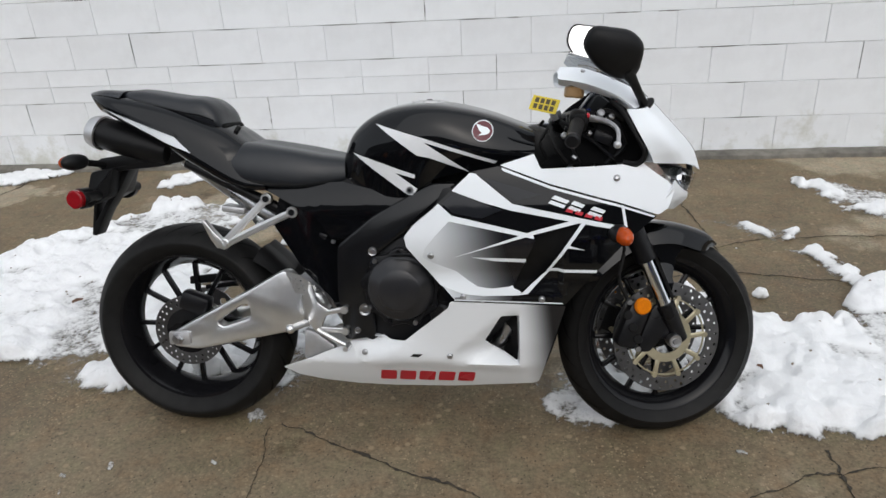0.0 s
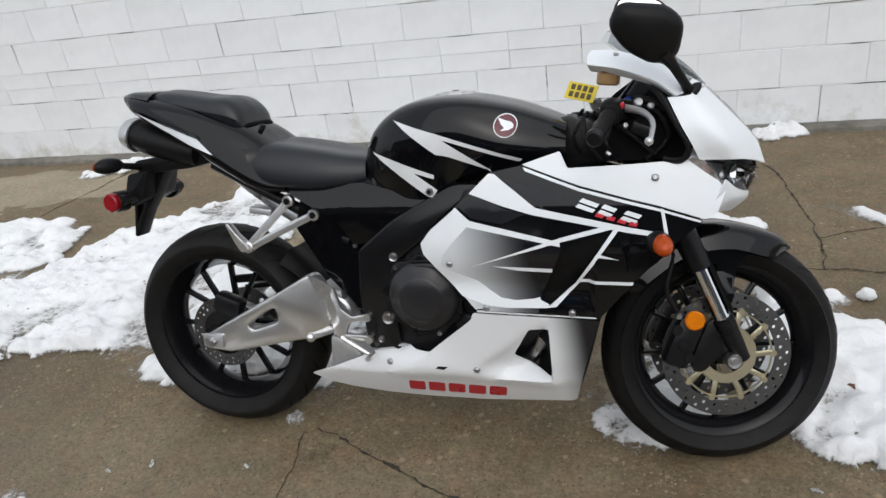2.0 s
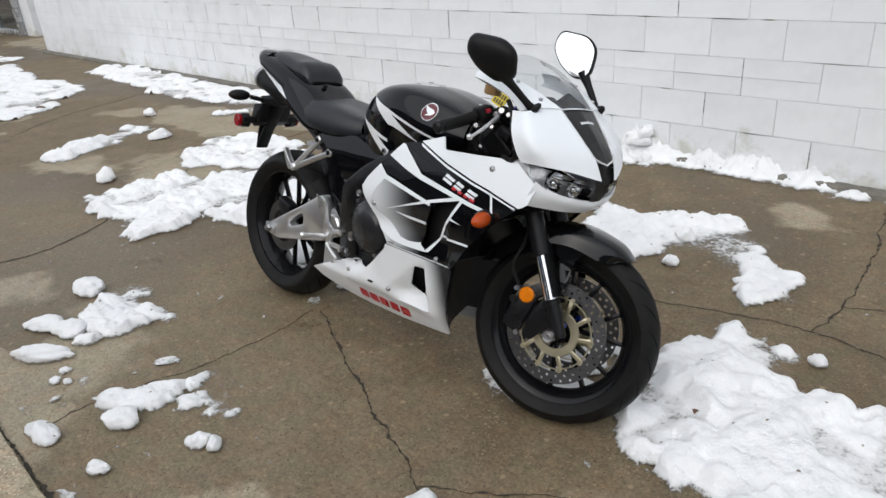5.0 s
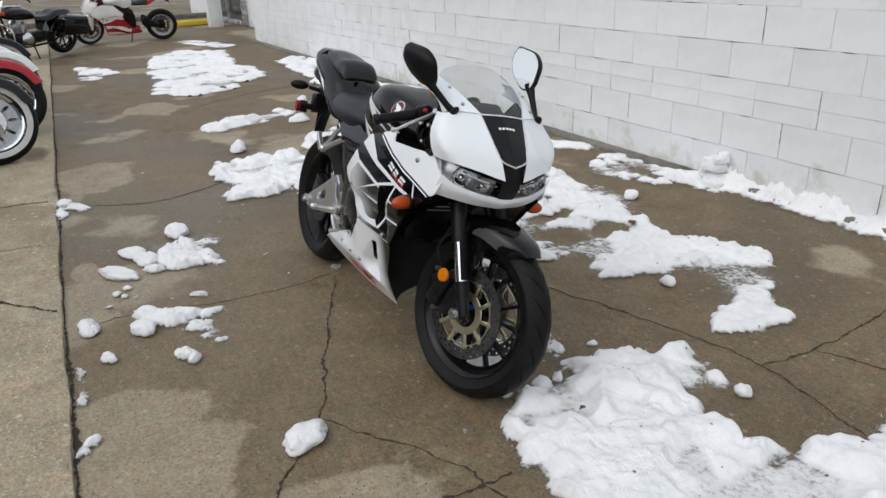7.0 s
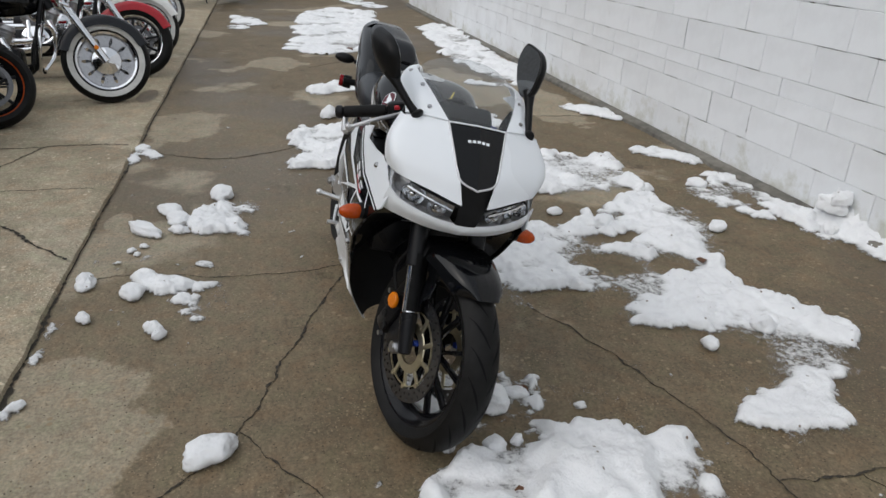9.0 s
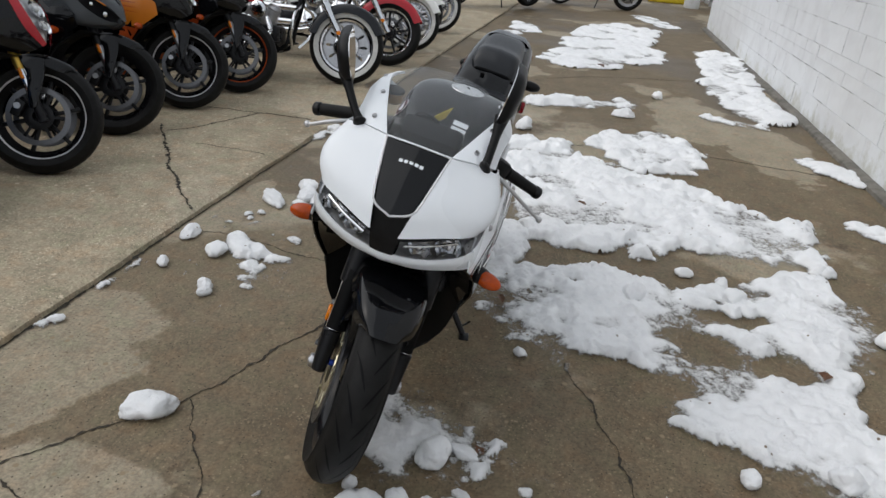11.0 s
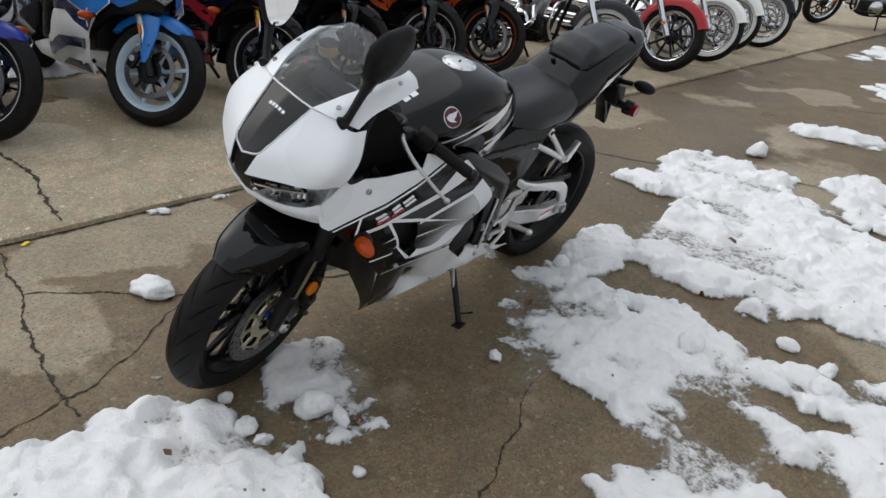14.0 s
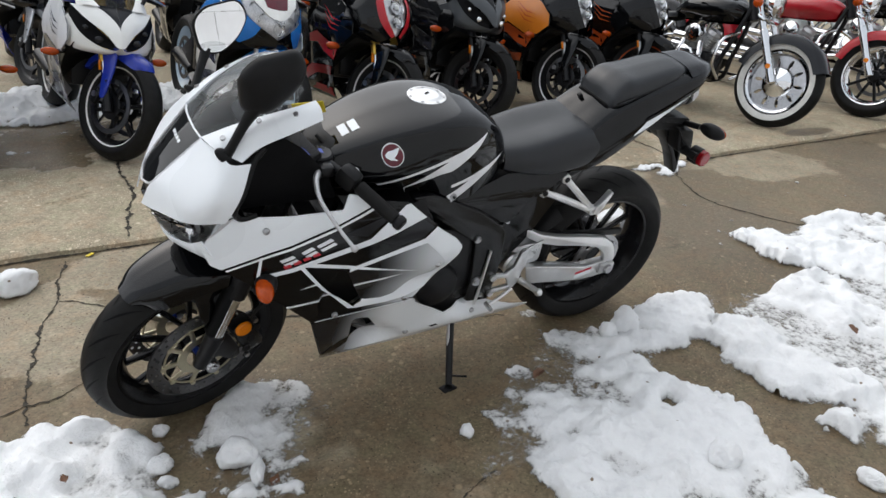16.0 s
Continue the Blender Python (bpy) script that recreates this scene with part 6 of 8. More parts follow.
side_pair("lower_cover", lambda: sheet([(0.335, 0.720), (0.438, 0.664), (0.482, 0.592), (0.500, 0.56), (0.490, 0.375), (0.462, 0.43), (0.395, 0.50), (0.310, 0.640)], lambda x, z: -0.122 - 0.10 * (0.028 - abs(x - 0.41 - 0.25 * (0.55 - z)) * 0.3), 0.02, 0.03, 0.012), BLACK, bike)
for s in (1, -1):
    part("cover_screw", cyl((0.482, -0.128 * s, 0.592), (0.482, -0.135 * s, 0.592), 0.006, 12), STEEL, bike)
for x, z in ((0.768, 0.575), (0.848, 0.4605), (1.052, 0.455), (1.234, 0.767), (0.561, 0.280), (0.804, 0.280)):
    tilt = -math.degrees(math.atan((flank(x, z + 0.012) - flank(x, z - 0.012)) / 0.024))
    for s in (1, -1):
        part("fairing_screw", lathe([(0, -0.0045), (0.0034, -0.0045), (0.0038, -0.0065), (0.0060, -0.0060), (0.0085, -0.0030), (0.0088, 0.003)], 16, Matrix.Diagonal((1, s, 1, 1)) @ pose(x, flank(x, z), z, tilt, 0, 0)), STEEL, bike)
side_pair("subframe_rail", lambda: tube([(0.05, -0.07, 0.81), (0.22, -0.09, 0.73), (0.36, -0.10, 0.66), (0.46, -0.11, 0.60)], 0.016, 20, 10), SATIN, bike)
# engine
eng = part("engine", join(plate([(0.560, 0.56), (0.640, 0.60), (0.800, 0.64), (0.900, 0.62), (0.930, 0.45), (0.820, 0.37), (0.720, 0.28), (0.600, 0.27), (0.545, 0.34)], 0.29, 0.03, 0.012), box(0.20, 0.33, 0.12, 0.02, pose(0.86, 0, 0.66, 0, 25, 0))), SATIN, bike, "black painted engine")
clutch = part("clutch_cover", lathe([(0.096, 0.05), (0.095, 0.0), (0.091, -0.008), (0.082, -0.015), (0.062, -0.021), (0.059, -0.025), (0.052, -0.028), (0.030, -0.032), (0, -0.034)], 48, pose(0.672, -0.163, 0.467)), ENGINEPAINT, eng, "smooth black domed clutch cover")
for k in range(9):
    a = 2 * math.pi * k / 9 + 0.2
    part("cover_bolt", cyl((0.672 + 0.103 * math.cos(a), -0.156, 0.467 + 0.103 * math.sin(a)), (0.672 + 0.103 * math.cos(a), -0.173, 0.467 + 0.103 * math.sin(a)), 0.0065, 10), STEEL if k % 2 else SATIN, eng)
part("case_flange", plate([(0.672 + (0.107 + 0.006 * math.cos(9 * a - 1.8)) * math.cos(a), 0.467 + (0.107 + 0.006 * math.cos(9 * a - 1.8)) * math.sin(a)) for a in (2 * math.pi * k / 72 for k in range(72))], 0.03, 0.0, 0.005, -0.150), SATIN, eng)
part("alternator_cover", lathe([(0.075, -0.05), (0.074, 0.0), (0.066, 0.014), (0.04, 0.022), (0, 0.022)], 36, pose(0.72, 0.165, 0.43)), SATIN, eng)
part("clutch_arm", tube([(0.655, -0.188, 0.565), (0.70, -0.195, 0.568), (0.745, -0.195, 0.562)], 0.005, 10, 8), SATIN, eng)
part("gear_rod", cyl((0.545, 0.165, 0.52), (0.562, 0.165, 0.31), 0.005, 8), ALU, bike)
part("oil_filter", cyl((0.80, -0.12, 0.39), (0.78, -0.165, 0.385), 0.038, 20, bevel=0.006), SATIN, eng)
for k in range(4):
    y = -0.12 + 0.08 * k
    part("header_pipe", tube([(0.93, y, 0.62), (0.98, y, 0.50), (0.95, y * 0.9, 0.32), (0.85, y * 0.6, 0.24), (0.66, y * 0.4 - 0.02, 0.235), (0.50, -0.05, 0.30)], 0.018, 24, 10), STEEL, eng)
part("collector_guard", plate([(0.383, 0.337), (0.412, 0.330), (0.472, 0.285), (0.462, 0.262), (0.376, 0.246)], 0.02, 0.01, 0.004, -0.125), CASTALU, bike)
part("splash_core", box(0.30, 0.22, 0.22, 0.03, pose(0.62, 0, 0.66)), PLASTIC, bike)
part("headstock_cover", box(0.15, 0.17, 0.13, 0.03, pose(1.055, 0, 0.815, 0, 20, 0)), PLASTIC, bike)
part("air_box", box(0.28, 0.20, 0.14, 0.04, pose(0.90, 0, 0.80)), PLASTIC, bike)
# swing arm, right side plate with a window; left side gull arm
SW = [(-0.036, 0.312), (0.043, 0.356), (0.224, 0.450), (0.318, 0.503), (0.345, 0.508), (0.372, 0.476), (0.388, 0.374), (0.358, 0.330), (0.052, 0.268), (-0.022, 0.276)]
SWH = [(0.118, 0.352), (0.187, 0.398), (0.218, 0.410), (0.222, 0.368), (0.137, 0.340)]
swing = part("swing_arm", plate(SW, 0.042, 0.014, 0.008, -0.108, holes=[SWH]), ALU, bike, "brushed aluminium swing arm")
part("pivot_tube", cyl((0.40, -0.125, 0.40), (0.40, 0.125, 0.40), 0.045, 24, bevel=0.006), ALU, swing)
part("cross_piece", box(0.13, 0.22, 0.09, 0.02, pose(0.355, 0, 0.42)), CASTALU, swing)
part("gull_arm", plate([(0.395, 0.548), (0.33, 0.508), (0.25, 0.482), (0.12, 0.456), (0.04, 0.438), (-0.008, 0.402), (-0.034, 0.345), (-0.034, 0.31), (0.004, 0.31), (0.022, 0.362), (0.06, 0.397), (0.12, 0.416), (0.25, 0.445), (0.33, 0.472), (0.395, 0.512)], 0.026, 0.018, 0.007, 0.112), ALU, swing)
part("lower_beam", plate([(0.36, 0.385), (0.30, 0.372), (0.10, 0.325), (-0.03, 0.33), (-0.035, 0.27), (0.10, 0.262), (0.34, 0.305)], 0.036, 0.012, 0.008, 0.108), ALU, swing)
part("warning_label", box(0.07, 0.001, 0.028, 0.0, pose(0.10, 0.1275, 0.30, 0, 10, 0)), WHITE, swing)
part("warning_label", box(0.07, 0.001, 0.009, 0.0, pose(0.10, 0.1282, 0.309, 0, 10, 0)), RED, swing)
part("axle_block", plate([(-0.03, 0.325), (0.035, 0.325), (0.035, 0.285), (-0.03, 0.285)], 0.012, 0.006, 0.002, -0.131), CASTALU, swing)
part("axle_nut", cyl((0, -0.136, 0.305), (0, -0.150, 0.305), 0.017, 6, bevel=0.002), STEEL, swing)
part("axle_end", cyl((0, -0.148, 0.305), (0, -0.155, 0.305), 0.010, 14), STEEL, swing)
part("axle_block", plate([(-0.03, 0.325), (0.035, 0.325), (0.035, 0.285), (-0.03, 0.285)], 0.012, 0.006, 0.002, 0.131), CASTALU, swing)
part("axle_nut", cyl((0, 0.136, 0.305), (0, 0.150, 0.305), 0.017, 6, bevel=0.002), STEEL, swing)
disc = part("rear_disc", holed_disc(0.108, 0.066, 0.005, 0.0042, [(0.099, 30, 0), (0.085, 24, 0.5)]), DISC, bike, "drilled steel brake disc")
disc.matrix_basis = Matrix.Translation((0, -0.070, REAR_R - 0.006))
part("disc_carrier", lathe([(0.07, 0), (0.045, 0.004), (0.03, 0.006), (0.03, 0.02)], 30, pose(0, -0.072, REAR_R - 0.006)), SATIN, bike)
part("rear_caliper", box(0.09, 0.05, 0.06, 0.014, pose(0.035, -0.075, REAR_R + 0.085, 0, 20, 0)), SATIN, bike)
spr = part("sprocket", holed_disc(0.098, 0.05, 0.006, 0.012, [(0.073, 8, 0)], 42), STEEL, bike)
spr.matrix_basis = Matrix.Translation((0, 0.066, REAR_R - 0.006))
part("chain", join(tube([(0.0, 0.07, REAR_R + 0.092), (0.2, 0.07, 0.425), (0.47, 0.07, 0.45)], 0.008, 12, 6), tube([(0.0, 0.07, REAR_R - 0.104), (0.2, 0.07, 0.26), (0.47, 0.07, 0.36)], 0.008, 12, 6)), SATIN, bike)
part("chain_guard", plate([(-0.06, 0.435), (0.10, 0.452), (0.35, 0.50), (0.35, 0.48), (0.10, 0.425), (-0.06, 0.41)], 0.012, 0.006, 0.002, 0.085), PLASTIC, bike)
HUG2 = [[(0.345, y, 0.46), (0.29, y, 0.52), (0.245, y, 0.56)] for y in (0.0, -0.06)] + [[(0.335, -0.10, 0.45), (0.28, -0.10, 0.50), (0.23, -0.098, 0.53)]]
part("hugger", both(patch(HUG2, 10, 8, thick=0.004)), PLASTIC, bike)
# foot controls, both sides
HEEL = [(0.346, 0.517), (0.392, 0.500), (0.414, 0.482), (0.404, 0.445), (0.372, 0.452)]
HH = [[(0.362 + 0.014 * i + 0.004 * j + 0.0035 * math.cos(2 * math.pi * q / 7), 0.498 - 0.006 * i - 0.014 * j + 0.0035 * math.sin(2 * math.pi * q / 7)) for q in range(7)] for i in range(3) for j in range(3)]
side_pair("heel_plate", lambda: plate(HEEL, 0.004, 0.0, 0.0, -0.158, holes=HH), ALU, bike, "perforated aluminium heel plate")
side_pair("peg_bracket", lambda: join(plate([(0.398, 0.490), (0.416, 0.484), (0.432, 0.425), (0.462, 0.402), (0.512, 0.412), (0.512, 0.396), (0.455, 0.386), (0.440, 0.352), (0.512, 0.350), (0.512, 0.334), (0.425, 0.336), (0.405, 0.36), (0.398, 0.41)], 0.014, 0.006, 0.003, -0.152), cyl((0.510, -0.14, 0.404), (0.510, -0.168, 0.404), 0.011, 14), cyl((0.510, -0.14, 0.342), (0.510, -0.168, 0.342), 0.011, 14)), ALU, bike)
side_pair("foot_peg", lambda: join(cyl((0.395, -0.155, 0.362), (0.378, -0.235, 0.372), 0.011, 12, 0.009), ball(0.013, pose(0.378, -0.236, 0.372), 12, 8)), ALU, bike)
side_pair("pedal", lambda: join(tube([(0.43, -0.165, 0.345), (0.47, -0.172, 0.325), (0.515, -0.178, 0.305)], 0.006, 10, 8), cyl((0.518, -0.165, 0.304), (0.518, -0.205, 0.304), 0.008, 10)), ALU, bike)
side_pair("passenger_peg_bracket", lambda: join(tube([(0.296, -0.118, 0.712), (0.23, -0.132, 0.648), (0.172, -0.142, 0.592)], 0.011, 10, 8), tube([(0.368, -0.118, 0.674), (0.27, -0.132, 0.632), (0.180, -0.142, 0.590)], 0.011, 10, 8), cyl((0.368, -0.112, 0.674), (0.368, -0.132, 0.674), 0.016, 18, bevel=0.003), cyl((0.297, -0.112, 0.712), (0.297, -0.132, 0.712), 0.016, 18, bevel=0.003), cyl((0.172, -0.132, 0.590), (0.172, -0.156, 0.590), 0.016, 18, bevel=0.003)), ALU, bike, "silver passenger peg bracket")
for px, pz, py in ((0.368, 0.674, 0.132), (0.297, 0.712, 0.132)):
    side_pair("bracket_bolt", lambda: cyl((px, -py + 0.001, pz), (px, -py - 0.0035, pz), 0.009, 12, bevel=0.001), SATIN, bike)
side_pair("passenger_peg", lambda: plate([(0.178, 0.585), (0.158, 0.578), (0.140, 0.605), (0.118, 0.656), (0.126, 0.660), (0.150, 0.628), (0.172, 0.605)], 0.022, 0.004, 0.003, -0.152), ALU, bike)
part("seat_latch", box(0.07, 0.05, 0.02, 0.005, pose(0.17, -0.04, 0.672, 0, 8, 0)), CASTALU, bike)
# side stand
stand = part("side_stand", join(cyl((0.598, 0.105, 0.215), (0.656, 0.252, 0.066), 0.013, 14, 0.011), box(0.05, 0.036, 0.008, 0.003, pose(0.662, 0.260, 0.059, 12.75, 0, 10)), tube([(0.648, 0.232, 0.086), (0.62, 0.25, 0.09), (0.60, 0.262, 0.094)], 0.004, 8, 6)), SATIN, bike, "black side stand resting on the concrete")
part("stand_spring", tube([(0.62, 0.12, 0.25), (0.625, 0.15, 0.18), (0.63, 0.175, 0.145)], 0.006, 10, 8), STEEL, stand)
part("stand_bracket", box(0.07, 0.03, 0.05, 0.008, pose(0.60, 0.115, 0.235)), SATIN, bike)

# ---- front end, turned with the steering ----
def fork_at(z, y=0.0, ahead=0.0):
    return Vector((1.352 + (0.43 - z) * 0.43 + ahead, y, z))


def turned(bm):
    return moved(bm, STEER)


for s in (1, -1):
    y = 0.100 * s
    leg = part("fork_leg", turned(cyl(fork_at(0.515, y), fork_at(0.90, y), 0.028, 24, 0.026, bevel=0.003)), SATIN, bike, "black upside-down fork leg")
    part("stanchion", turned(cyl(fork_at(0.385, y), fork_at(0.522, y), 0.0205, 24)), CHROME, leg, "chrome fork tube")
    part("fork_foot", turned(join(cyl(fork_at(0.288, y, 0.004), fork_at(0.395, y), 0.019, 20, 0.026, bevel=0.004), plate([(1.405, 0.315), (1.37, 0.40), (1.335, 0.385), (1.30, 0.30), (1.295, 0.262), (1.325, 0.258), (1.365, 0.30), (1.40, 0.27)], 0.018, 0.012, 0.004, y - 0.008 * s))), SATIN, leg)
    guard = bmesh.new()
    rings = []
    for z in (0.40, 0.45, 0.50, 0.55):
        c = fork_at(z, y)
        rings.append([guard.verts.new(c + Vector((0.030 * math.cos(radians(a)), 0.030 * math.sin(radians(a)) - 0.006 * s, 0.012 * math.cos(radians(a))))) for a in (-60, -40, -20, 0, 20, 40, 60)])
    for p, q in zip(rings, rings[1:]):
        for k in range(6):
            guard.faces.new((p[k], p[k + 1], q[k + 1], q[k]))
    bmesh.ops.solidify(guard, geom=guard.faces[:], thickness=0.003)
    part("fork_guard", turned(guard), PLASTIC, leg)
    part("fork_cap", turned(cyl(fork_at(0.90, y), fork_at(0.918, y), 0.018, 6)), BLUEANO, leg, "blue anodised fork cap")
    part("pinch_bolt", turned(cyl(fork_at(0.320, y - 0.02 * s, 0.01), fork_at(0.320, y - 0.036 * s, 0.01), 0.009, 12)), BLUEANO, leg)
    part("axle_end", turned(cyl((WB, y - 0.018 * s, FRONT_R), (WB, y + 0.022 * s, FRONT_R), 0.015, 6, bevel=0.002)), STEEL, leg)
    part("axle_cap", turned(lathe([(0, 0.006), (0.008, 0.006), (0.009, 0.002), (0.0165, 0.003), (0.019, -0.001), (0.019, -0.02)], 24, Matrix.Diagonal((1, s, 1, 1)) @ pose(WB, 0.126, FRONT_R))), STEEL, leg)
    cal = part("brake_caliper", turned(box(0.062, 0.05, 0.125, 0.014, pose(1.276, 0.088 * s, 0.335, 0, 22, 0))), SATIN, bike, "black radial brake caliper")
    for dz in (-0.035, 0.0, 0.035):
        part("piston_cap", turned(cyl((1.272 - dz * 0.4, 0.112 * s, 0.335 + dz), (1.272 - dz * 0.4, 0.118 * s, 0.335 + dz), 0.013, 16, bevel=0.002)), PLASTIC, cal)
    part("caliper_bolt", turned(cyl((1.285, 0.11 * s, 0.275), (1.285, 0.122 * s, 0.275), 0.008, 6)), STEEL, cal)
    part("caliper_bolt", turned(cyl((1.262, 0.108 * s, 0.405), (1.262, 0.12 * s, 0.405), 0.008, 6)), STEEL, cal)
    rf = part("fork_reflector", turned(cyl((1.298, 0.112 * s, 0.393), (1.298, 0.126 * s, 0.393), 0.0235, 24, bevel=0.004)), AMBER, bike, "round amber fork reflector")
    part("brake_hose", turned(tube([(1.262, 0.10 * s, 0.41), (1.235, 0.108 * s, 0.47), (1.255, 0.09 * s, 0.56), (1.22, 0.05 * s, 0.66)], 0.0055, 16, 8)), RUBBER, bike)
    dm = holed_disc(0.155, 0.118, 0.005, 0.0048, [(0.146, 30, 0), (0.131, 30, 0.5)])
    d = part("brake_disc", moved(dm, FRONT @ Matrix.Translation((0, 0.066 * s - 0.0025, 0))), DISC, bike, "drilled floating brake disc")
    part("carrier_ring", lathe([(0.048, -0.003), (0.072, -0.003), (0.074, 0.0), (0.072, 0.003), (0.048, 0.003)], 40, FRONT @ Matrix.Translation((0, 0.066 * s, 0)), close=True), GOLD, d, "pale gold disc carrier")
    part("carrier_ring", lathe([(0.1075, -0.002), (0.1115, -0.002), (0.1115, 0.002), (0.1075, 0.002)], 40, FRONT @ Matrix.Translation((0, 0.066 * s, 0)), close=True), GOLD, d)
    for k in range(10):
        a = 2 * math.pi * k / 10
        bar = box(0.044, 0.006, 0.0135, 0.002, Matrix.Translation((0.090 * math.cos(a), 0, 0.087 * math.sin(a))) @ Matrix.Rotation(-a - 0.12, 4, 'Y'))
        part("carrier_arm", moved(bar, FRONT @ Matrix.Translation((0, 0.066 * s, 0))), GOLD, d)
        bob = cyl((0.113 * math.cos(a), -0.006, 0.113 * math.sin(a)), (0.113 * math.cos(a), 0.006, 0.113 * math.sin(a)), 0.0075, 12)
        part("bobbin", moved(bob, FRONT @ Matrix.Translation((0, 0.066 * s, 0))), GOLD, d)


def fender_point(a, y, lift):
    r = FRONT_R + lift
    return (WB + r * math.cos(radians(a)), y, FRONT_R + r * math.sin(radians(a)))


FEN = []
for y, drop in ((0.0, 0.0), (-0.050, 0.003), (-0.086, 0.018), (-0.100, 0.060)):
    FEN.append([fender_point(56 + drop * 60, y * 0.42, 0.014 - drop * 0.4), fender_point(68, y * 0.78, 0.026 - drop), fender_point(90, y, 0.034 - drop), fender_point(112, y, 0.040 - drop), fender_point(135, y, 0.040 - drop), fender_point(152 - drop * 200, y * 0.9, 0.036 - drop)])
fen = part("front_fender", turned(both(patch(FEN, 26, 12, thick=0.003))), BLACK, bike, "gloss black front fender")
for s in (1, -1):
    part("fender_wing", turned(sheet([(1.300, 0.600), (1.40, 0.585), (1.445, 0.555), (1.41, 0.52), (1.395, 0.43), (1.372, 0.40), (1.355, 0.44), (1.365, 0.52), (1.29, 0.53)], lambda x, z: 0.078 * s if z > 0.45 else 0.092 * s, 0.004, 0.05, 0.012)), BLACK, fen)
part("top_yoke", turned(box(0.06, 0.25, 0.022, 0.008, pose(1.135, 0, 0.902, 0, 24, 0))), SATIN, bike)
part("bottom_yoke", turned(box(0.06, 0.25, 0.035, 0.008, pose(1.262, 0, 0.665, 0, 24, 0))), SATIN, bike)
part("steering_nut", turned(cyl((1.10, 0, 0.905), (1.092, 0, 0.925), 0.016, 6)), STEEL, bike)
part("ignition", turned(cyl((1.165, 0, 0.905), (1.155, 0, 0.93), 0.018, 16)), SATIN, bike)

# clip-on bars: end of grip, inner end, clamp at the fork
for nm, e, i, c, lv in (("right", (1.119, -0.329, 0.868), (1.138, -0.205, 0.900), (1.150, -0.105, 0.912), [(1.165, -0.150, 0.912), (1.205, -0.190, 0.905), (1.228, -0.250, 0.888), (1.226, -0.300, 0.862), (1.222, -0.316, 0.855)]),
                        ("left", (0.942, 0.305, 0.796), (1.010, 0.205, 0.846), (1.075, 0.105, 0.878), [(1.085, 0.150, 0.868), (1.106, 0.180, 0.862), (1.112, 0.232, 0.840), (1.086, 0.295, 0.795), (1.064, 0.336, 0.767)])):
    e, i, c = Vector(e), Vector(i), Vector(c)
    hb = part("handlebar", join(cyl(c, i, 0.0125, 16), cyl(c + Vector((0, 0, -0.03)), c + Vector((0, 0, 0.012)), 0.035, 20, bevel=0.004)), SATIN, bike, "black clip-on handlebar")
    part("grip", cyl(i, i.lerp(e, 0.93), 0.0175, 20, 0.0165, bevel=0.004), RUBBER, hb, "black rubber grip")
    d = (e - i).normalized()
    part("bar_end", cyl(i.lerp(e, 0.92), e + d * 0.012, 0.0185, 18, bevel=0.005), SATIN, hb)
    sw = Matrix.Translation(i - d * 0.03) @ d.to_track_quat('Y', 'Z').to_matrix().to_4x4()
    part("switch_box", box(0.045, 0.055, 0.05, 0.012, sw), PLASTIC, hb)
    part("switch", box(0.012, 0.016, 0.012, 0.004, sw @ Matrix.Translation((-0.022, 0.0, 0.012))), RED if nm == "right" else SILVERGREY, hb)
    part("lever", tube(lv, 0.0065, 24, 10, radii=[0.009, 0.0075, 0.0055, 0.0048, 0.0045]), CASTALU, hb, "bright aluminium lever")
    part("lever_ball", ball(0.009, Matrix.Translation(lv[-1]), 12, 8), CASTALU, hb)
    part("perch", box(0.035, 0.04, 0.03, 0.008, Matrix.Translation(Vector(lv[0]) + Vector((-0.012, 0, 0)))), SATIN, hb)
    part("cable", tube([tuple(Vector(lv[0]) + Vector((0.005, 0.0, 0.0))), (1.20, 0.09 if nm == "left" else -0.09, 0.86), (1.15, 0.06 if nm == "left" else -0.06, 0.78)], 0.005, 14, 8), RUBBER, hb)
res = part("brake_reservoir", cyl((1.132, -0.135, 0.962), (1.135, -0.135, 0.990), 0.025, 20, bevel=0.004), BRONZE, bike, "amber brake fluid reservoir")
part("lid", cyl((1.135, -0.135, 0.990), (1.136, -0.135, 0.998), 0.026, 20, bevel=0.002), PLASTIC, res)
part("adjuster", cyl((1.066, 0.10, 0.876), (1.064, 0.10, 0.890), 0.012, 12), BLUEANO, bike)
for k, (p, q, r) in enumerate((((1.10, -0.08, 0.90), (1.20, -0.10, 0.80), (1.16, -0.05, 0.72)), ((1.08, -0.05, 0.90), (1.05, -0.09, 0.84), (1.10, -0.06, 0.76)), ((1.12, 0.06, 0.89), (1.22, 0.09, 0.82), (1.16, 0.05, 0.72)), ((1.06, 0.04, 0.9), (1.03, 0.08, 0.85), (1.10, 0.06, 0.78)))):
    part("control_cable", tube([p, q, r], 0.0045, 16, 8), RUBBER, bike)
tag = part("price_tag", box(0.078, 0.002, 0.042, 0.0, pose(1.062, -0.012, 0.946, -25, 12, -22)), YELLOW, bike, "yellow hanging tag with dark scribbles")
for k in range(4):
    for j in range(2):
        part("ink_bar", box(0.011, 0.0006, 0.014, 0.0, pose(1.062, -0.012, 0.946, -25, 12, -22) @ Matrix.Translation((-0.024 + 0.016 * k, -0.0014, 0.009 - 0.018 * j))), INK, tag)

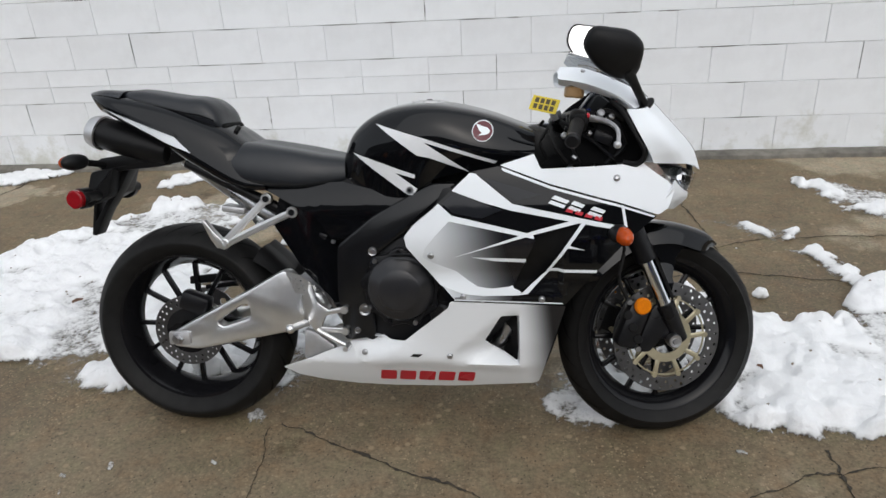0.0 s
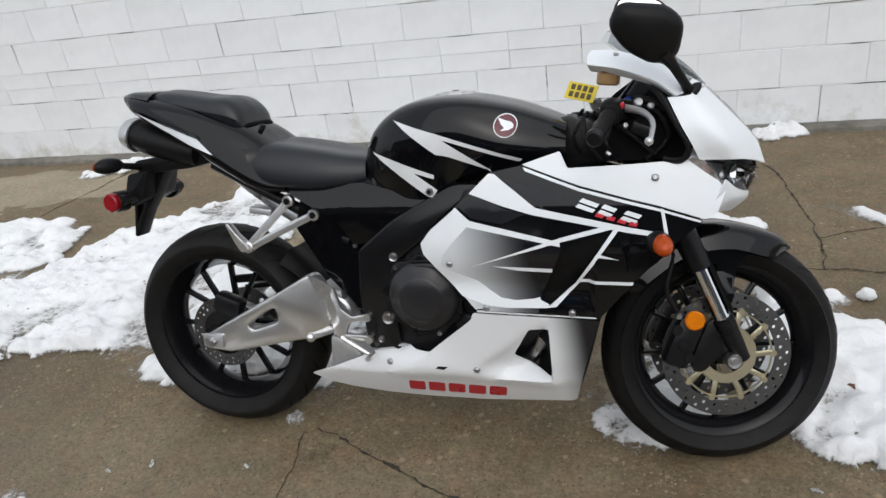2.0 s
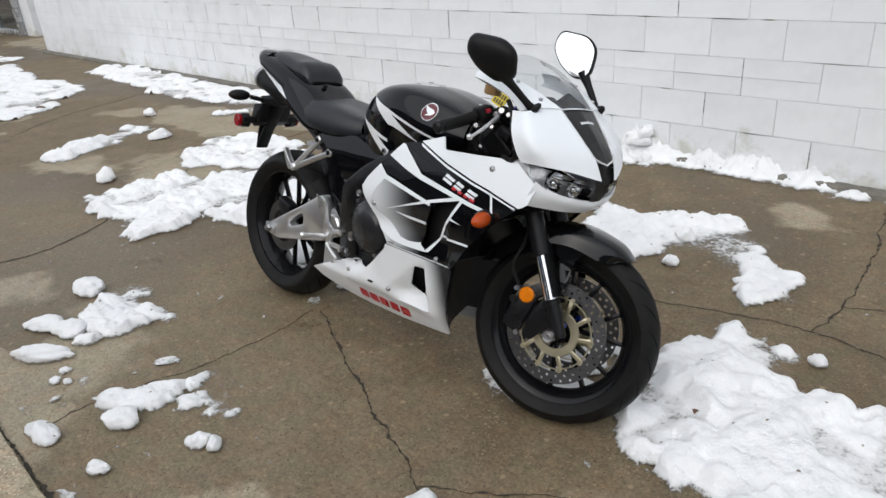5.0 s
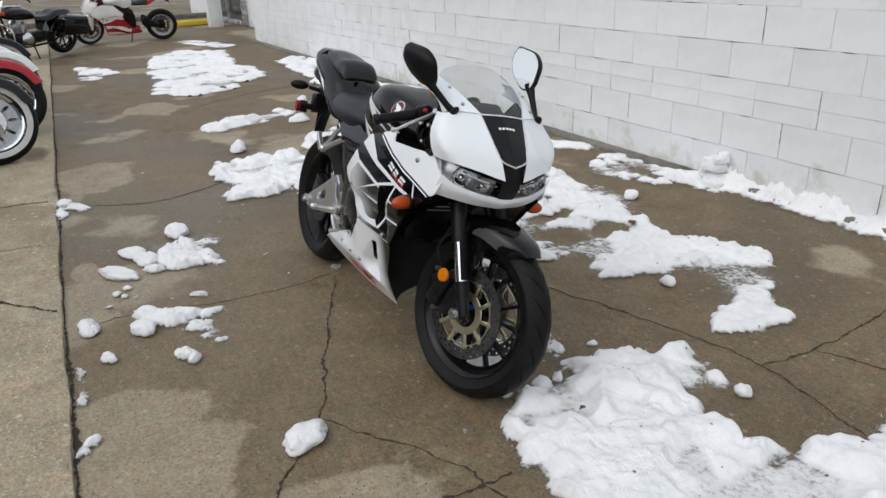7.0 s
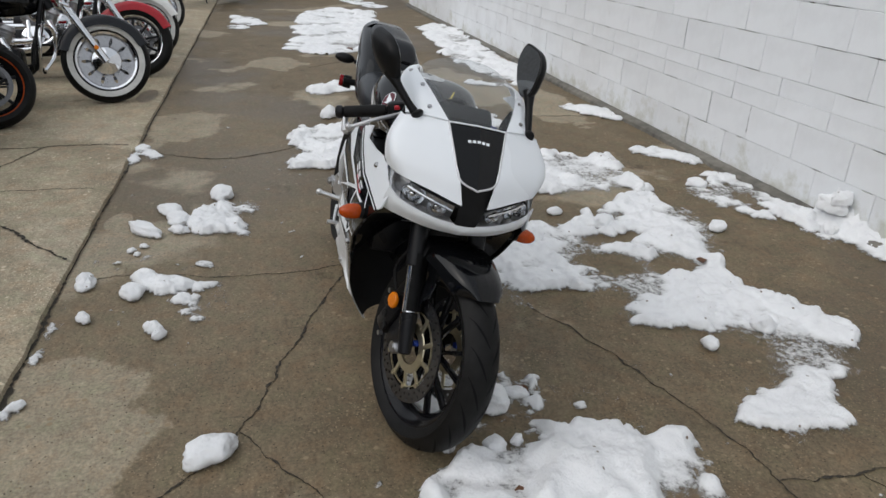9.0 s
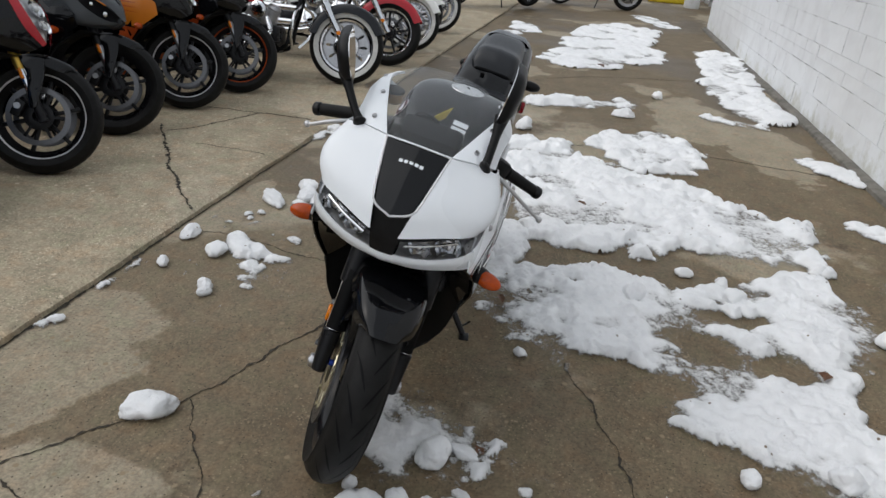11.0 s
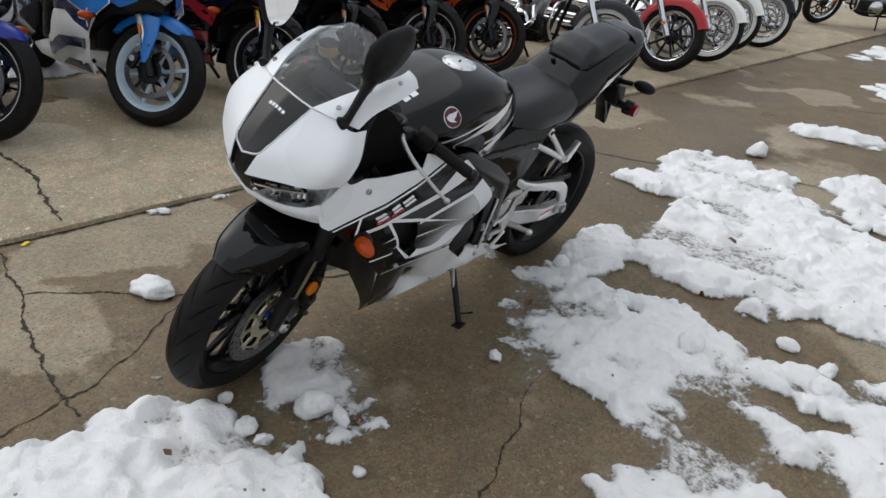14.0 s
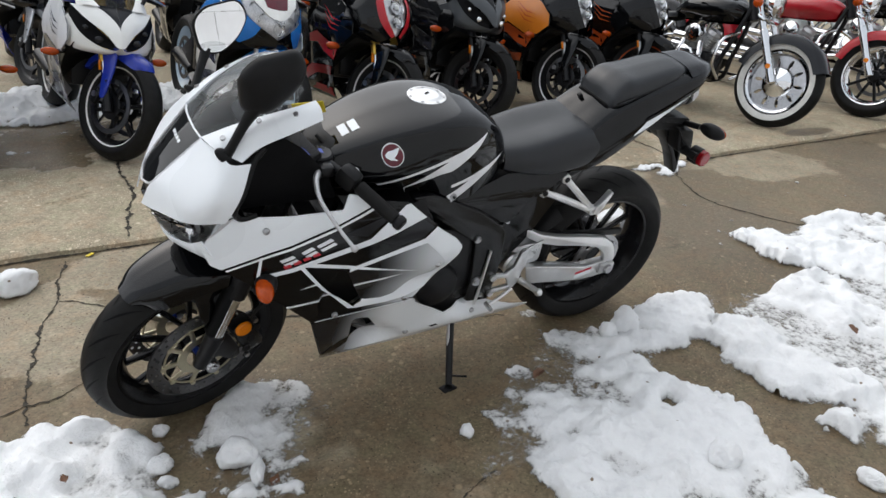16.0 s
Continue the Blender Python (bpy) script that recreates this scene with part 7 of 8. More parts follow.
# hoses, clamps and brackets crowded behind the fairing
for pts, r, m in (
        ([(1.165, -0.140, 0.925), (1.232, -0.152, 0.905), (1.262, -0.146, 0.845), (1.215, -0.135, 0.795)], 0.0065, SATIN),
        ([(1.10, -0.122, 0.905), (1.17, -0.150, 0.862), (1.235, -0.148, 0.806)], 0.005, SATIN),
        ([(1.075, -0.110, 0.890), (1.085, -0.158, 0.845), (1.115, -0.150, 0.800)], 0.006, RUBBER),
        ([(1.145, -0.140, 0.885), (1.130, -0.165, 0.840), (1.150, -0.155, 0.798)], 0.004, SATIN),
        ([(1.190, -0.150, 0.930), (1.225, -0.158, 0.925), (1.255, -0.150, 0.905)], 0.007, RUBBER)):
    part("hose", tube(pts, r, 18, 8), m, bike)
for px, py, pz, r, m in ((1.196, -0.158, 0.921, 0.010, STEEL), (1.222, -0.158, 0.912, 0.008, STEEL), (1.168, -0.160, 0.872, 0.007, STEEL), (1.106, -0.156, 0.868, 0.008, CASTALU), (1.132, -0.156, 0.812, 0.007, STEEL)):
    part("clamp", cyl((px, py, pz), (px + 0.004, py - 0.010, pz + 0.004), r, 12, bevel=0.002), m, bike)
part("switch_lead_box", box(0.05, 0.03, 0.028, 0.006, pose(1.205, -0.142, 0.862, 0, 25, 0)), SATIN, bike)
# front turn signals
for s in (1, -1):
    sig = part("front_signal", ball(1, pose(1.240, -0.236 * s, 0.631, 6 * s, 0, 4 * s) @ Matrix.Diagonal((0.027, 0.040, 0.023, 1))), PLASTIC, bike, "orange front turn signal on a short stalk")
    part("lens", ball(1, pose(1.250, -0.262 * s, 0.629, 6 * s, 0, 8 * s) @ Matrix.Diagonal((0.0215, 0.040, 0.022, 1)), 24, 14), ORANGELENS, sig)
    part("boot", cyl((1.226, -0.200 * s, 0.634), (1.232, -0.236 * s, 0.633), 0.022, 16, 0.018, bevel=0.003), RUBBER, sig)

# mirrors, folded in so that the glass looks across the bike and up
MIR = [(-0.070, 0.016), (-0.052, 0.056), (0.036, 0.045), (0.069, 0.016), (0.062, -0.050), (0.016, -0.060), (-0.038, -0.028)]


def mirror_shell(s):
    outline = round_poly(MIR, 0.022, 4)
    bm = bmesh.new()
    rings = []
    for k in range(8):
        t = k / 7
        sc = (1 - 0.985 * t ** 3) ** 0.5
        rings.append([bm.verts.new((p.x * sc, -0.036 * t, p.z * sc)) for p in outline])
    for a, b in zip(rings, rings[1:]):
        for j in range(len(a)):
            bm.faces.new((a[j], a[(j + 1) % len(a)], b[(j + 1) % len(b)], b[j]))
    bm.faces.new(rings[-1])
    return bm


MIRRORS = (
    (1, pose(1.213, -0.246, 1.066, 18, 0, 13), [(1.305, -0.158, 0.936), (1.292, -0.182, 0.958), (1.268, -0.216, 0.996), (1.246, -0.242, 1.026)]),
    (-1, pose(1.200, -0.148, 1.100, 6, 0, -6), [(1.303, -0.158, 0.936), (1.288, -0.160, 0.965), (1.262, -0.158, 1.010), (1.236, -0.156, 1.050)]),
)
for s, base, stalk in MIRRORS:
    flip_m = Matrix.Diagonal((1, s, 1, 1))
    place = flip_m @ base @ Matrix.Diagonal((1.1, 1, 1.12 if s > 0 else 1.27, 1))
    shell = part("mirror", moved(mirror_shell(s), place), PLASTIC, bike, "black mirror on a slim stalk")
    part("mirror_glass", moved(plate([(x * 0.93, z * 0.93) for x, z in MIR], 0.003, 0.022, 0.0, 0.001), place), MIRROR, shell)
    part("rim", moved(plate(MIR, 0.004, 0.022, 0.0, -0.003), place), PLASTIC, shell)
    part("stalk", moved(tube(stalk, 0.012, 14, 12, radii=[0.013, 0.010, 0.011, 0.018]), flip_m), PLASTIC, shell)
    part("mirror_base", moved(ball(1, pose(1.300, -0.160, 0.934, 30, -40, 0) @ Matrix.Diagonal((0.034, 0.018, 0.012, 1))), flip_m), PLASTIC, shell)


# ---- parked motorcycles behind ----
SLAB = 0.034


def colour(name, c, rough=0.24):
    return plain(name, c, rough, vary=0.06, scale=10)


C_BLUE = colour("bright_blue_paint", (0.012, 0.16, 0.52))
C_DEEPBLUE = colour("royal_blue_paint", (0.012, 0.03, 0.30))
C_RED = colour("red_paint", (0.38, 0.012, 0.02))
C_ORANGE = colour("orange_paint", (0.52, 0.16, 0.015))
C_BURNT = colour("burnt_orange_paint", (0.36, 0.06, 0.012))
C_SILVER = plain("silver_paint", (0.45, 0.46, 0.48), 0.28, metal=0.5, vary=0.06)
C_PALE = colour("warm_white_paint", (0.80, 0.80, 0.78))
C_ICE = colour("ice_blue_rim_paint", (0.48, 0.60, 0.70))
WHITEWALL = plain("whitewall_rubber", (0.55, 0.55, 0.53), 0.6, vary=0.12)
GOLDFORK = plain("gold_fork", (0.55, 0.34, 0.06), 0.28, metal=0.8, vary=0.06)


def frame_of(contact, yaw, lean, reach, z=SLAB):
    """Pose of a bike whose front wheel touches the ground at contact and that heads along yaw."""
    r = pose(0, 0, 0, 0, 0, yaw)
    o = Vector((contact[0], contact[1], z)) - r @ Vector((reach, 0, 0))
    return Matrix.Translation(o) @ r @ pose(0, 0, 0, -lean)


def plain_wheel(parent, R, w, rim_r, m, rim_mat, spokes, ring=None, disc=True, wall=None, wire=False, pin=None, disc_sides=(1, -1)):
    wh = part("wheel", lathe(tyre_profile(R, w, rim_r), 48, m), RUBBER, parent, "black tyre")
    h = w * 0.36
    prof = [(rim_r + 0.006, -h * 0.98), (rim_r - 0.008, -h * 0.8), (rim_r - 0.026, 0), (rim_r - 0.008, h * 0.8), (rim_r + 0.006, h * 0.98), (rim_r - 0.034, 0.0)]
    part("rim", lathe(prof, 48, m, close=True), ring or rim_mat, wh)
    part("hub", lathe([(0, -h * 0.8), (0.04, -h * 0.7), (0.05, 0), (0.04, h * 0.7), (0, h * 0.8)], 24, m), rim_mat, wh)
    if pin is not None:
        for s in (1, -1):
            part("rim_tape", lathe([(rim_r - 0.002, s * (h * 0.86 + 0.0012)), (rim_r + 0.0055, s * (h * 0.99 + 0.0012))], 48, m), pin, wh)
    if wall is not None:
        for s in (1, -1):
            part("whitewall", lathe([(rim_r + 0.012, s * (w * 0.40 + 0.002)), (rim_r + 0.03, s * (w * 0.49 + 0.003)), (rim_r + 0.055, s * (w * 0.49 + 0.003))], 48, m), wall, wh)
    for k in range(spokes):
        a = 2 * math.pi * (k + 0.3) / spokes
        wd = 0.004 if wire else 0.022
        bm = box(rim_r - 0.03, 0.006 if wire else 0.022, wd, 0.001 if wire else 0.005, Matrix.Rotation(-a, 4, 'Y') @ Matrix.Translation(((rim_r + 0.01) / 2, (0.012 * (-1) ** k) if wire else 0, 0)))
        part("spoke", moved(bm, m), rim_mat, wh)
    if disc:
        for s in disc_sides:
            d = lathe([(0.124, -0.003), (0.152, -0.003), (0.152, 0.003), (0.124, 0.003)], 40, m @ Matrix.Translation((0, 0.064 * s, 0)), close=True)
            dd = part("brake_disc", d, DISC, wh)
            for q in range(6):
                part("disc_arm", box(0.06, 0.005, 0.014, 0, m @ Matrix.Translation((0, 0.064 * s, 0)) @ Matrix.Rotation(2 * math.pi * q / 6, 4, "Y") @ Matrix.Translation((0.095, 0, 0))), SATIN, dd)
            part("disc_carrier", lathe([(0.03, -0.002), (0.06, -0.004), (0.072, 0.0), (0.06, 0.004), (0.03, 0.002)], 32, m @ Matrix.Translation((0, 0.064 * s, 0)), close=True), SATIN, dd)
    return wh


LOWER = [(0.875, 0.788), (0.70, 0.62), (0.74, 0.54), (0.60, 0.33), (0.40, 0.26), (0.42, 0.20), (0.76, 0.175), (1.047, 0.19), (1.112, 0.44), (1.22, 0.56), (1.31, 0.625), (1.29, 0.70), (1.19, 0.775), (1.08, 0.815), (0.947, 0.801)]
C_NAVY = colour("navy_paint", (0.012, 0.016, 0.06))
C_GRAPHITE = colour("graphite_paint", (0.045, 0.05, 0.056), 0.3)

# noses of the parked sport bikes: right halves, from the centre line outwards, rows from the tip up and back
BEAK_TOP = [
    [(1.478, 0.0, 0.630), (1.452, 0.0, 0.705), (1.40, 0.0, 0.765), (1.335, 0.0, 0.822)],
    [(1.474, -0.014, 0.630), (1.440, -0.045, 0.702), (1.385, -0.085, 0.762), (1.315, -0.10, 0.820)],
    [(1.468, -0.022, 0.634), (1.425, -0.075, 0.695), (1.350, -0.150, 0.750), (1.255, -0.205, 0.806)],
]
BEAK_EYE = [
    [(1.462, -0.026, 0.645), (1.422, -0.078, 0.690), (1.348, -0.152, 0.746), (1.258, -0.205, 0.802)],
    [(1.445, -0.032, 0.632), (1.398, -0.088, 0.660), (1.332, -0.160, 0.712), (1.262, -0.208, 0.778)],
    [(1.452, -0.034, 0.614), (1.400, -0.100, 0.626), (1.336, -0.172, 0.676), (1.266, -0.214, 0.752)],
]
BEAK_CHEEK = [
    [(1.470, 0.0, 0.632), (1.456, -0.034, 0.613), (1.404, -0.101, 0.625), (1.340, -0.173, 0.675), (1.262, -0.216, 0.756)],
    [(1.430, 0.0, 0.598), (1.420, -0.05, 0.592), (1.360, -0.14, 0.596), (1.290, -0.205, 0.628), (1.205, -0.236, 0.716)],
    [(1.380, 0.0, 0.578), (1.360, -0.06, 0.574), (1.300, -0.16, 0.578), (1.220, -0.226, 0.600), (1.120, -0.242, 0.690)],
]
WIDE_TOP = [
    [(1.455, 0.0, 0.772), (1.410, 0.0, 0.838), (1.345, 0.0, 0.902)],
    [(1.430, -0.050, 0.786), (1.390, -0.070, 0.846), (1.330, -0.090, 0.904)],
    [(1.368, -0.122, 0.850), (1.342, -0.130, 0.880), (1.300, -0.145, 0.908)],
]
WIDE_LAMP = [
    [(1.455, 0.0, 0.770), (1.430, -0.050, 0.784), (1.370, -0.120, 0.846), (1.300, -0.152, 0.902)],
    [(1.468, 0.0, 0.730), (1.437, -0.060, 0.748), (1.376, -0.137, 0.812), (1.300, -0.168, 0.878)],
    [(1.462, 0.0, 0.668), (1.432, -0.065, 0.706), (1.370, -0.152, 0.770), (1.292, -0.182, 0.856)],
]
WIDE_CHEEK = [
    [(1.460, 0.0, 0.666), (1.430, -0.066, 0.704), (1.368, -0.154, 0.768), (1.290, -0.184, 0.856)],
    [(1.440, 0.0, 0.618), (1.400, -0.090, 0.650), (1.335, -0.188, 0.712), (1.240, -0.218, 0.822)],
    [(1.380, 0.0, 0.590), (1.330, -0.140, 0.604), (1.260, -0.218, 0.650), (1.140, -0.238, 0.770)],
]
TALL = [
    [(1.455, 0.0, 0.668), (1.442, 0.0, 0.750), (1.402, 0.0, 0.830), (1.350, 0.0, 0.890)],
    [(1.450, -0.012, 0.670), (1.424, -0.060, 0.752), (1.382, -0.080, 0.830), (1.335, -0.074, 0.888)],
    [(1.440, -0.030, 0.655), (1.400, -0.098, 0.735), (1.355, -0.118, 0.825), (1.310, -0.108, 0.890)],
    [(1.410, -0.060, 0.630), (1.350, -0.152, 0.690), (1.300, -0.182, 0.790), (1.255, -0.165, 0.884)],
    [(1.360, -0.070, 0.608), (1.250, -0.206, 0.645), (1.190, -0.228, 0.750), (1.150, -0.205, 0.850)],
]


def nose_front(kind, b, nose, stripe, cheek, lens, up):
    """Nose cowl and lamps of a parked sport bike."""
    if kind == "beak":
        cw = part("nose_cowl", moved(both(patch(BEAK_TOP, 16, 12)), up), nose, b)
        part("cheek", moved(both(patch(BEAK_CHEEK, 16, 10)), up), nose, cw)
        vee = patch(BEAK_TOP, 14, 8, u=(0.40, 1.0), v=(0.0, 0.5), lift=0.004)
        zs = [v.co.z for v in vee.verts]
        for v in vee.verts:
            v.co.y *= max(0.02, (v.co.z - min(zs)) / (max(zs) - min(zs)))
        part("screen_panel", moved(both(vee), up), stripe or DARKGREY, cw)
        for s in (1, -1):
            m = up @ Matrix.Diagonal((1, s, 1, 1))
            hl = part("headlight", moved(patch(BEAK_EYE, 12, 6), m), VOIDBLACK, b, "dark slanted headlight")
            part("bulb", ball(0.024, m @ pose(1.404, -0.092, 0.656) @ Matrix.Diagonal((0.5, 1, 0.8, 1)), 14, 8), lens or DARKGREY, hl)
            part("bulb", ball(0.018, m @ pose(1.352, -0.148, 0.706) @ Matrix.Diagonal((0.5, 1, 0.8, 1)), 14, 8), lens or DARKGREY, hl)
    elif kind == "wide":
        cw = side_pair("nose_cowl", lambda: moved(patch(WIDE_TOP, 12, 10, v=(0.45, 1.0)), up), nose, b)[0]
        part("centre_panel", moved(both(patch(WIDE_TOP, 8, 8, u=(0.0, 0.4), v=(0.0, 0.45))), up), nose, cw)
        part("upper_panel", moved(both(patch(WIDE_TOP, 8, 8, u=(0.4, 1.0), v=(0.0, 0.45))), up), stripe or nose, cw)
        side_pair("cheek", lambda: moved(patch(WIDE_CHEEK, 14, 8, u=(0.42, 1.0)), up), cheek or nose, cw)
        part("chin", moved(both(patch(WIDE_CHEEK, 14, 8, u=(0.0, 0.42))), up), BLACK, cw)
        hl = part("headlight", moved(both(patch([[(x - 0.016, y, z) for x, y, z in r] for r in WIDE_LAMP], 14, 6)), up), BEZEL, b, "wide three-part headlight with bright reflectors")
        for y, z, x, r in ((0.0, 0.722, 1.454, 0.036), (-0.075, 0.772, 1.408, 0.026), (-0.125, 0.826, 1.356, 0.022), (0.075, 0.772, 1.408, 0.026), (0.125, 0.826, 1.356, 0.022)):
            part("reflector", lathe([(r, 0.006), (r * 0.94, -0.002), (r * 0.6, -0.012), (0, -0.018)], 20, up @ pose(x, y, z) @ Matrix.Rotation(radians(-90), 4, 'Z')), REFLECTOR, hl)
        g = part("lens", moved(both(patch(WIDE_LAMP, 14, 6)), up), LENS, hl)
        g.visible_shadow = False
    else:
        cw = part("nose_cowl", moved(both(patch(TALL, 16, 14, v=(0.0, 1.0), lift=-0.022)), up), nose, b)
        side_pair("cowl_side", lambda: moved(patch(TALL, 16, 10, v=(0.5, 1.0)), up), nose, cw)
        side_pair("cheek", lambda: moved(patch(TALL, 14, 6, v=(0.25, 0.5), lift=0.003), up), cheek or nose, cw)
        hl = part("headlight", moved(both(patch([[(x - 0.018, y, z) for x, y, z in r] for r in TALL[:2]], 12, 6)), up), BEZEL, b, "tall bright centre headlight")
        for z, x, r in ((0.832, 1.392, 0.050), (0.752, 1.436, 0.040)):
            part("reflector", lathe([(r, 0.004), (r * 0.94, -0.002), (r * 0.6, -0.014), (0, -0.020)], 22, up @ pose(x, 0, z, 0, -32, 0) @ Matrix.Rotation(radians(-90), 4, 'Z')), REFLECTOR, hl)
            part("bulb", ball(r * 0.34, up @ pose(x, 0, z), 12, 8), LAMPWHITE, hl)
        g = part("lens", moved(both(patch(TALL[:2], 12, 6)), up), LENS, hl)
        g.visible_shadow = False
    return cw


def sport_bike(label, contact, nose, upper, lower, tank_c, fender, rim, flash=None, ring=None, fork=None, yaw=90, lean=11, lens=None, steer=24, stripe=None, z=SLAB, front="tall", cheek=None, card=True, pin=None, lift=0.0):
    b = thing("sport_motorcycle", frame_of(contact, yaw, lean, 1.39, z), label, "motorcycle", "motorcycles parked in a row")
    st = Matrix.Translation(STEER_PIVOT) @ Matrix.Rotation(radians(steer), 4, STEER_AXIS) @ Matrix.Translation(-STEER_PIVOT)
    up = Matrix.Translation((0, 0, lift))
    grow = Matrix.Translation((0, 0, {"beak": -0.125, "wide": -0.043, "tall": -0.058}[front] + lift))
    fm = st @ Matrix.Translation((1.388, 0, 0.298))
    plain_wheel(b, 0.298, 0.118, 0.215, fm, rim, 6, ring, pin=pin)
    plain_wheel(b, 0.314, 0.178, 0.215, Matrix.Translation((0, 0, 0.314)), rim, 5, ring, pin=pin)
    wing = [(1.30, 0.59), (1.42, 0.585), (1.425, 0.50), (1.405, 0.39), (1.392, 0.335), (1.362, 0.33), (1.350, 0.40), (1.345, 0.50)]
    for s in (1, -1):
        leg = part("fork_leg", moved(cyl(fork_at(0.52, 0.1 * s), fork_at(0.90, 0.1 * s), 0.027, 16), st), fork or SATIN, b)
        part("stanchion", moved(cyl(fork_at(0.37, 0.1 * s), fork_at(0.53, 0.1 * s), 0.0205, 14), st), CHROME if fork else STEEL, leg)
        part("fork_foot", moved(join(cyl(fork_at(0.27, 0.1 * s, 0.004), fork_at(0.39, 0.1 * s), 0.024, 14, 0.021), box(0.05, 0.03, 0.09, 0.01, pose(1.30, 0.092 * s, 0.33, 0, 22, 0))), st), SATIN, leg)
        part("caliper_cap", moved(cyl((1.30, 0.106 * s, 0.34), (1.30, 0.114 * s, 0.34), 0.016, 14), st), STEEL, leg)
        part("reflector", moved(box(0.016, 0.008, 0.055, 0.003, pose(1.318, 0.128 * s, 0.50, 0, -23, 0)), st), AMBER, leg)
    fe = part("front_fender", moved(both(patch([[(x, 0.84 * y, q) for x, y, q in r] for r in FEN], 18, 10, thick=0.003)), st), fender, b)
    for s in (1, -1):
        part("fender_wing", moved(plate(wing, 0.012, 0.012, 0.003, 0.120 * s), st), fender, fe)
        part("wing_bolt", moved(cyl((1.392, 0.129 * s, 0.43), (1.392, 0.133 * s, 0.43), 0.006, 8), st), SATIN, fe)
    cw = nose_front(front, b, nose, stripe, cheek, lens, up)
    side_pair("screen_arm", lambda: moved(patch(ARM, 10, 6), grow), nose, cw)
    scr = part("windscreen", moved(both(patch(SCR, 12, 8)), grow), SMOKE, b)
    scr.visible_shadow = False
    for s in (1, -1):
        fl = sheet(LOWER, flank, 0.004, 0.06, 0.01)
        pn = part("side_fairing", fl if s > 0 else mirrored(fl), lower, b)
        upc = sheet([(0.872, 0.784), (0.712, 0.622), (0.738, 0.56), (0.88, 0.598), (1.06, 0.545), (1.18, 0.53), (1.306, 0.626), (1.287, 0.70), (1.188, 0.771), (1.08, 0.811), (0.947, 0.797)], flank, 0.0, 0.06, 0.004, lift=0.002)
        part("upper_colour", upc if s > 0 else mirrored(upc), upper, pn)
        if flash is not None:
            for poly in ([(0.736, 0.552), (0.88, 0.59), (1.06, 0.537), (1.172, 0.52), (1.115, 0.445), (0.97, 0.475), (0.86, 0.52), (0.72, 0.505)], [(0.60, 0.30), (0.78, 0.37), (1.07, 0.40), (1.058, 0.34), (0.86, 0.325), (0.62, 0.225)], [(0.70, 0.20), (0.84, 0.255), (1.05, 0.26), (1.04, 0.205), (0.85, 0.205)]):
                f1 = sheet(poly, flank, 0.0, 0.06, 0.004, lift=0.004)
                part("flash", f1 if s > 0 else mirrored(f1), flash, pn)
            for k in range(3):
                f3 = sheet([(0.90 + 0.02 * k, 0.765 - 0.03 * k), (1.06, 0.70 - 0.03 * k), (1.18, 0.685 - 0.03 * k), (1.06, 0.69 - 0.03 * k)], flank, 0.0, 0.06, 0.0, lift=0.004)
                part("pinstripe", f3 if s > 0 else mirrored(f3), flash, pn)
        sg = part("front_signal", ball(1, pose(1.20, -0.285 * s, 0.54 + lift) @ Matrix.Diagonal((0.024, 0.046, 0.022, 1)), 14, 8), ORANGELENS, b)
        part("stalk", cyl((1.19, -0.21 * s, 0.55 + lift), (1.20, -0.26 * s, 0.54 + lift), 0.012, 10), RUBBER, sg)
        mr = Matrix.Diagonal((1, s, 1, 1)) @ pose(1.14, -0.30, 1.04 + lift, 0, 0, 75)
        sh = part("mirror", moved(mirror_shell(s), mr), PLASTIC, b)
        part("mirror_glass", moved(plate([(x * 0.92, q * 0.92) for x, q in MIR], 0.003, 0.03, 0.0, 0.001), mr), MIRROR, sh)
        part("stalk", tube([(1.28, -0.15 * s, 0.86 + lift), (1.22, -0.22 * s, 0.96 + lift), (1.16, -0.29 * s, 1.02 + lift)], 0.011, 10, 8), PLASTIC, sh)
        e, i = Vector((1.06, -0.32 * s, 0.86)), Vector((1.12, -0.12 * s, 0.90))
        hb = part("handlebar", cyl(i, e, 0.016, 12), RUBBER, b)
        part("lever", tube([(1.14, -0.15 * s, 0.90), (1.19, -0.22 * s, 0.89), (1.13, -0.32 * s, 0.86)], 0.006, 10, 6), ALU, hb)
        part("frame_spar", plate(FR, 0.035, 0.02, 0.006, -0.142 * s), SATIN, b)
    part("inner_cowl", moved(both(patch(INNER, 10, 8)), Matrix.Translation((-0.03, 0, -0.07))), PLASTIC, b)
    if card:
        at = grow @ pose(1.247, 0.01, 1.048, 0, 36, 0)
        pc = part("price_card", box(0.09, 0.075, 0.0015, 0.0, at), C_PALE, b, "white price card on the windscreen")
        for k in range(3):
            part("text_bar", box(0.010, 0.05, 0.001, 0.0, at @ Matrix.Translation((0.022 - 0.022 * k, 0, 0.0016))), INK, pc)
    part("radiator", box(0.03, 0.30, 0.30, 0.006, pose(1.05, 0, 0.50, 0, -12, 0)), PLASTIC, b)
    part("engine", plate([(0.56, 0.56), (0.8, 0.64), (0.93, 0.45), (0.72, 0.28), (0.545, 0.34)], 0.29, 0.03, 0.0), SATIN, b)
    part("air_box", box(0.45, 0.20, 0.20, 0.04, pose(0.80, 0, 0.74)), PLASTIC, b)
    part("fuel_tank", both(patch(T, 20, 16)), tank_c, b)
    part("seat", both(patch(S, 14, 12)), VINYL, b)
    part("tail_cowl", both(patch(C, 16, 14)), lower, b)
    part("passenger_seat", both(patch(P, 14, 10)), VINYL, b)
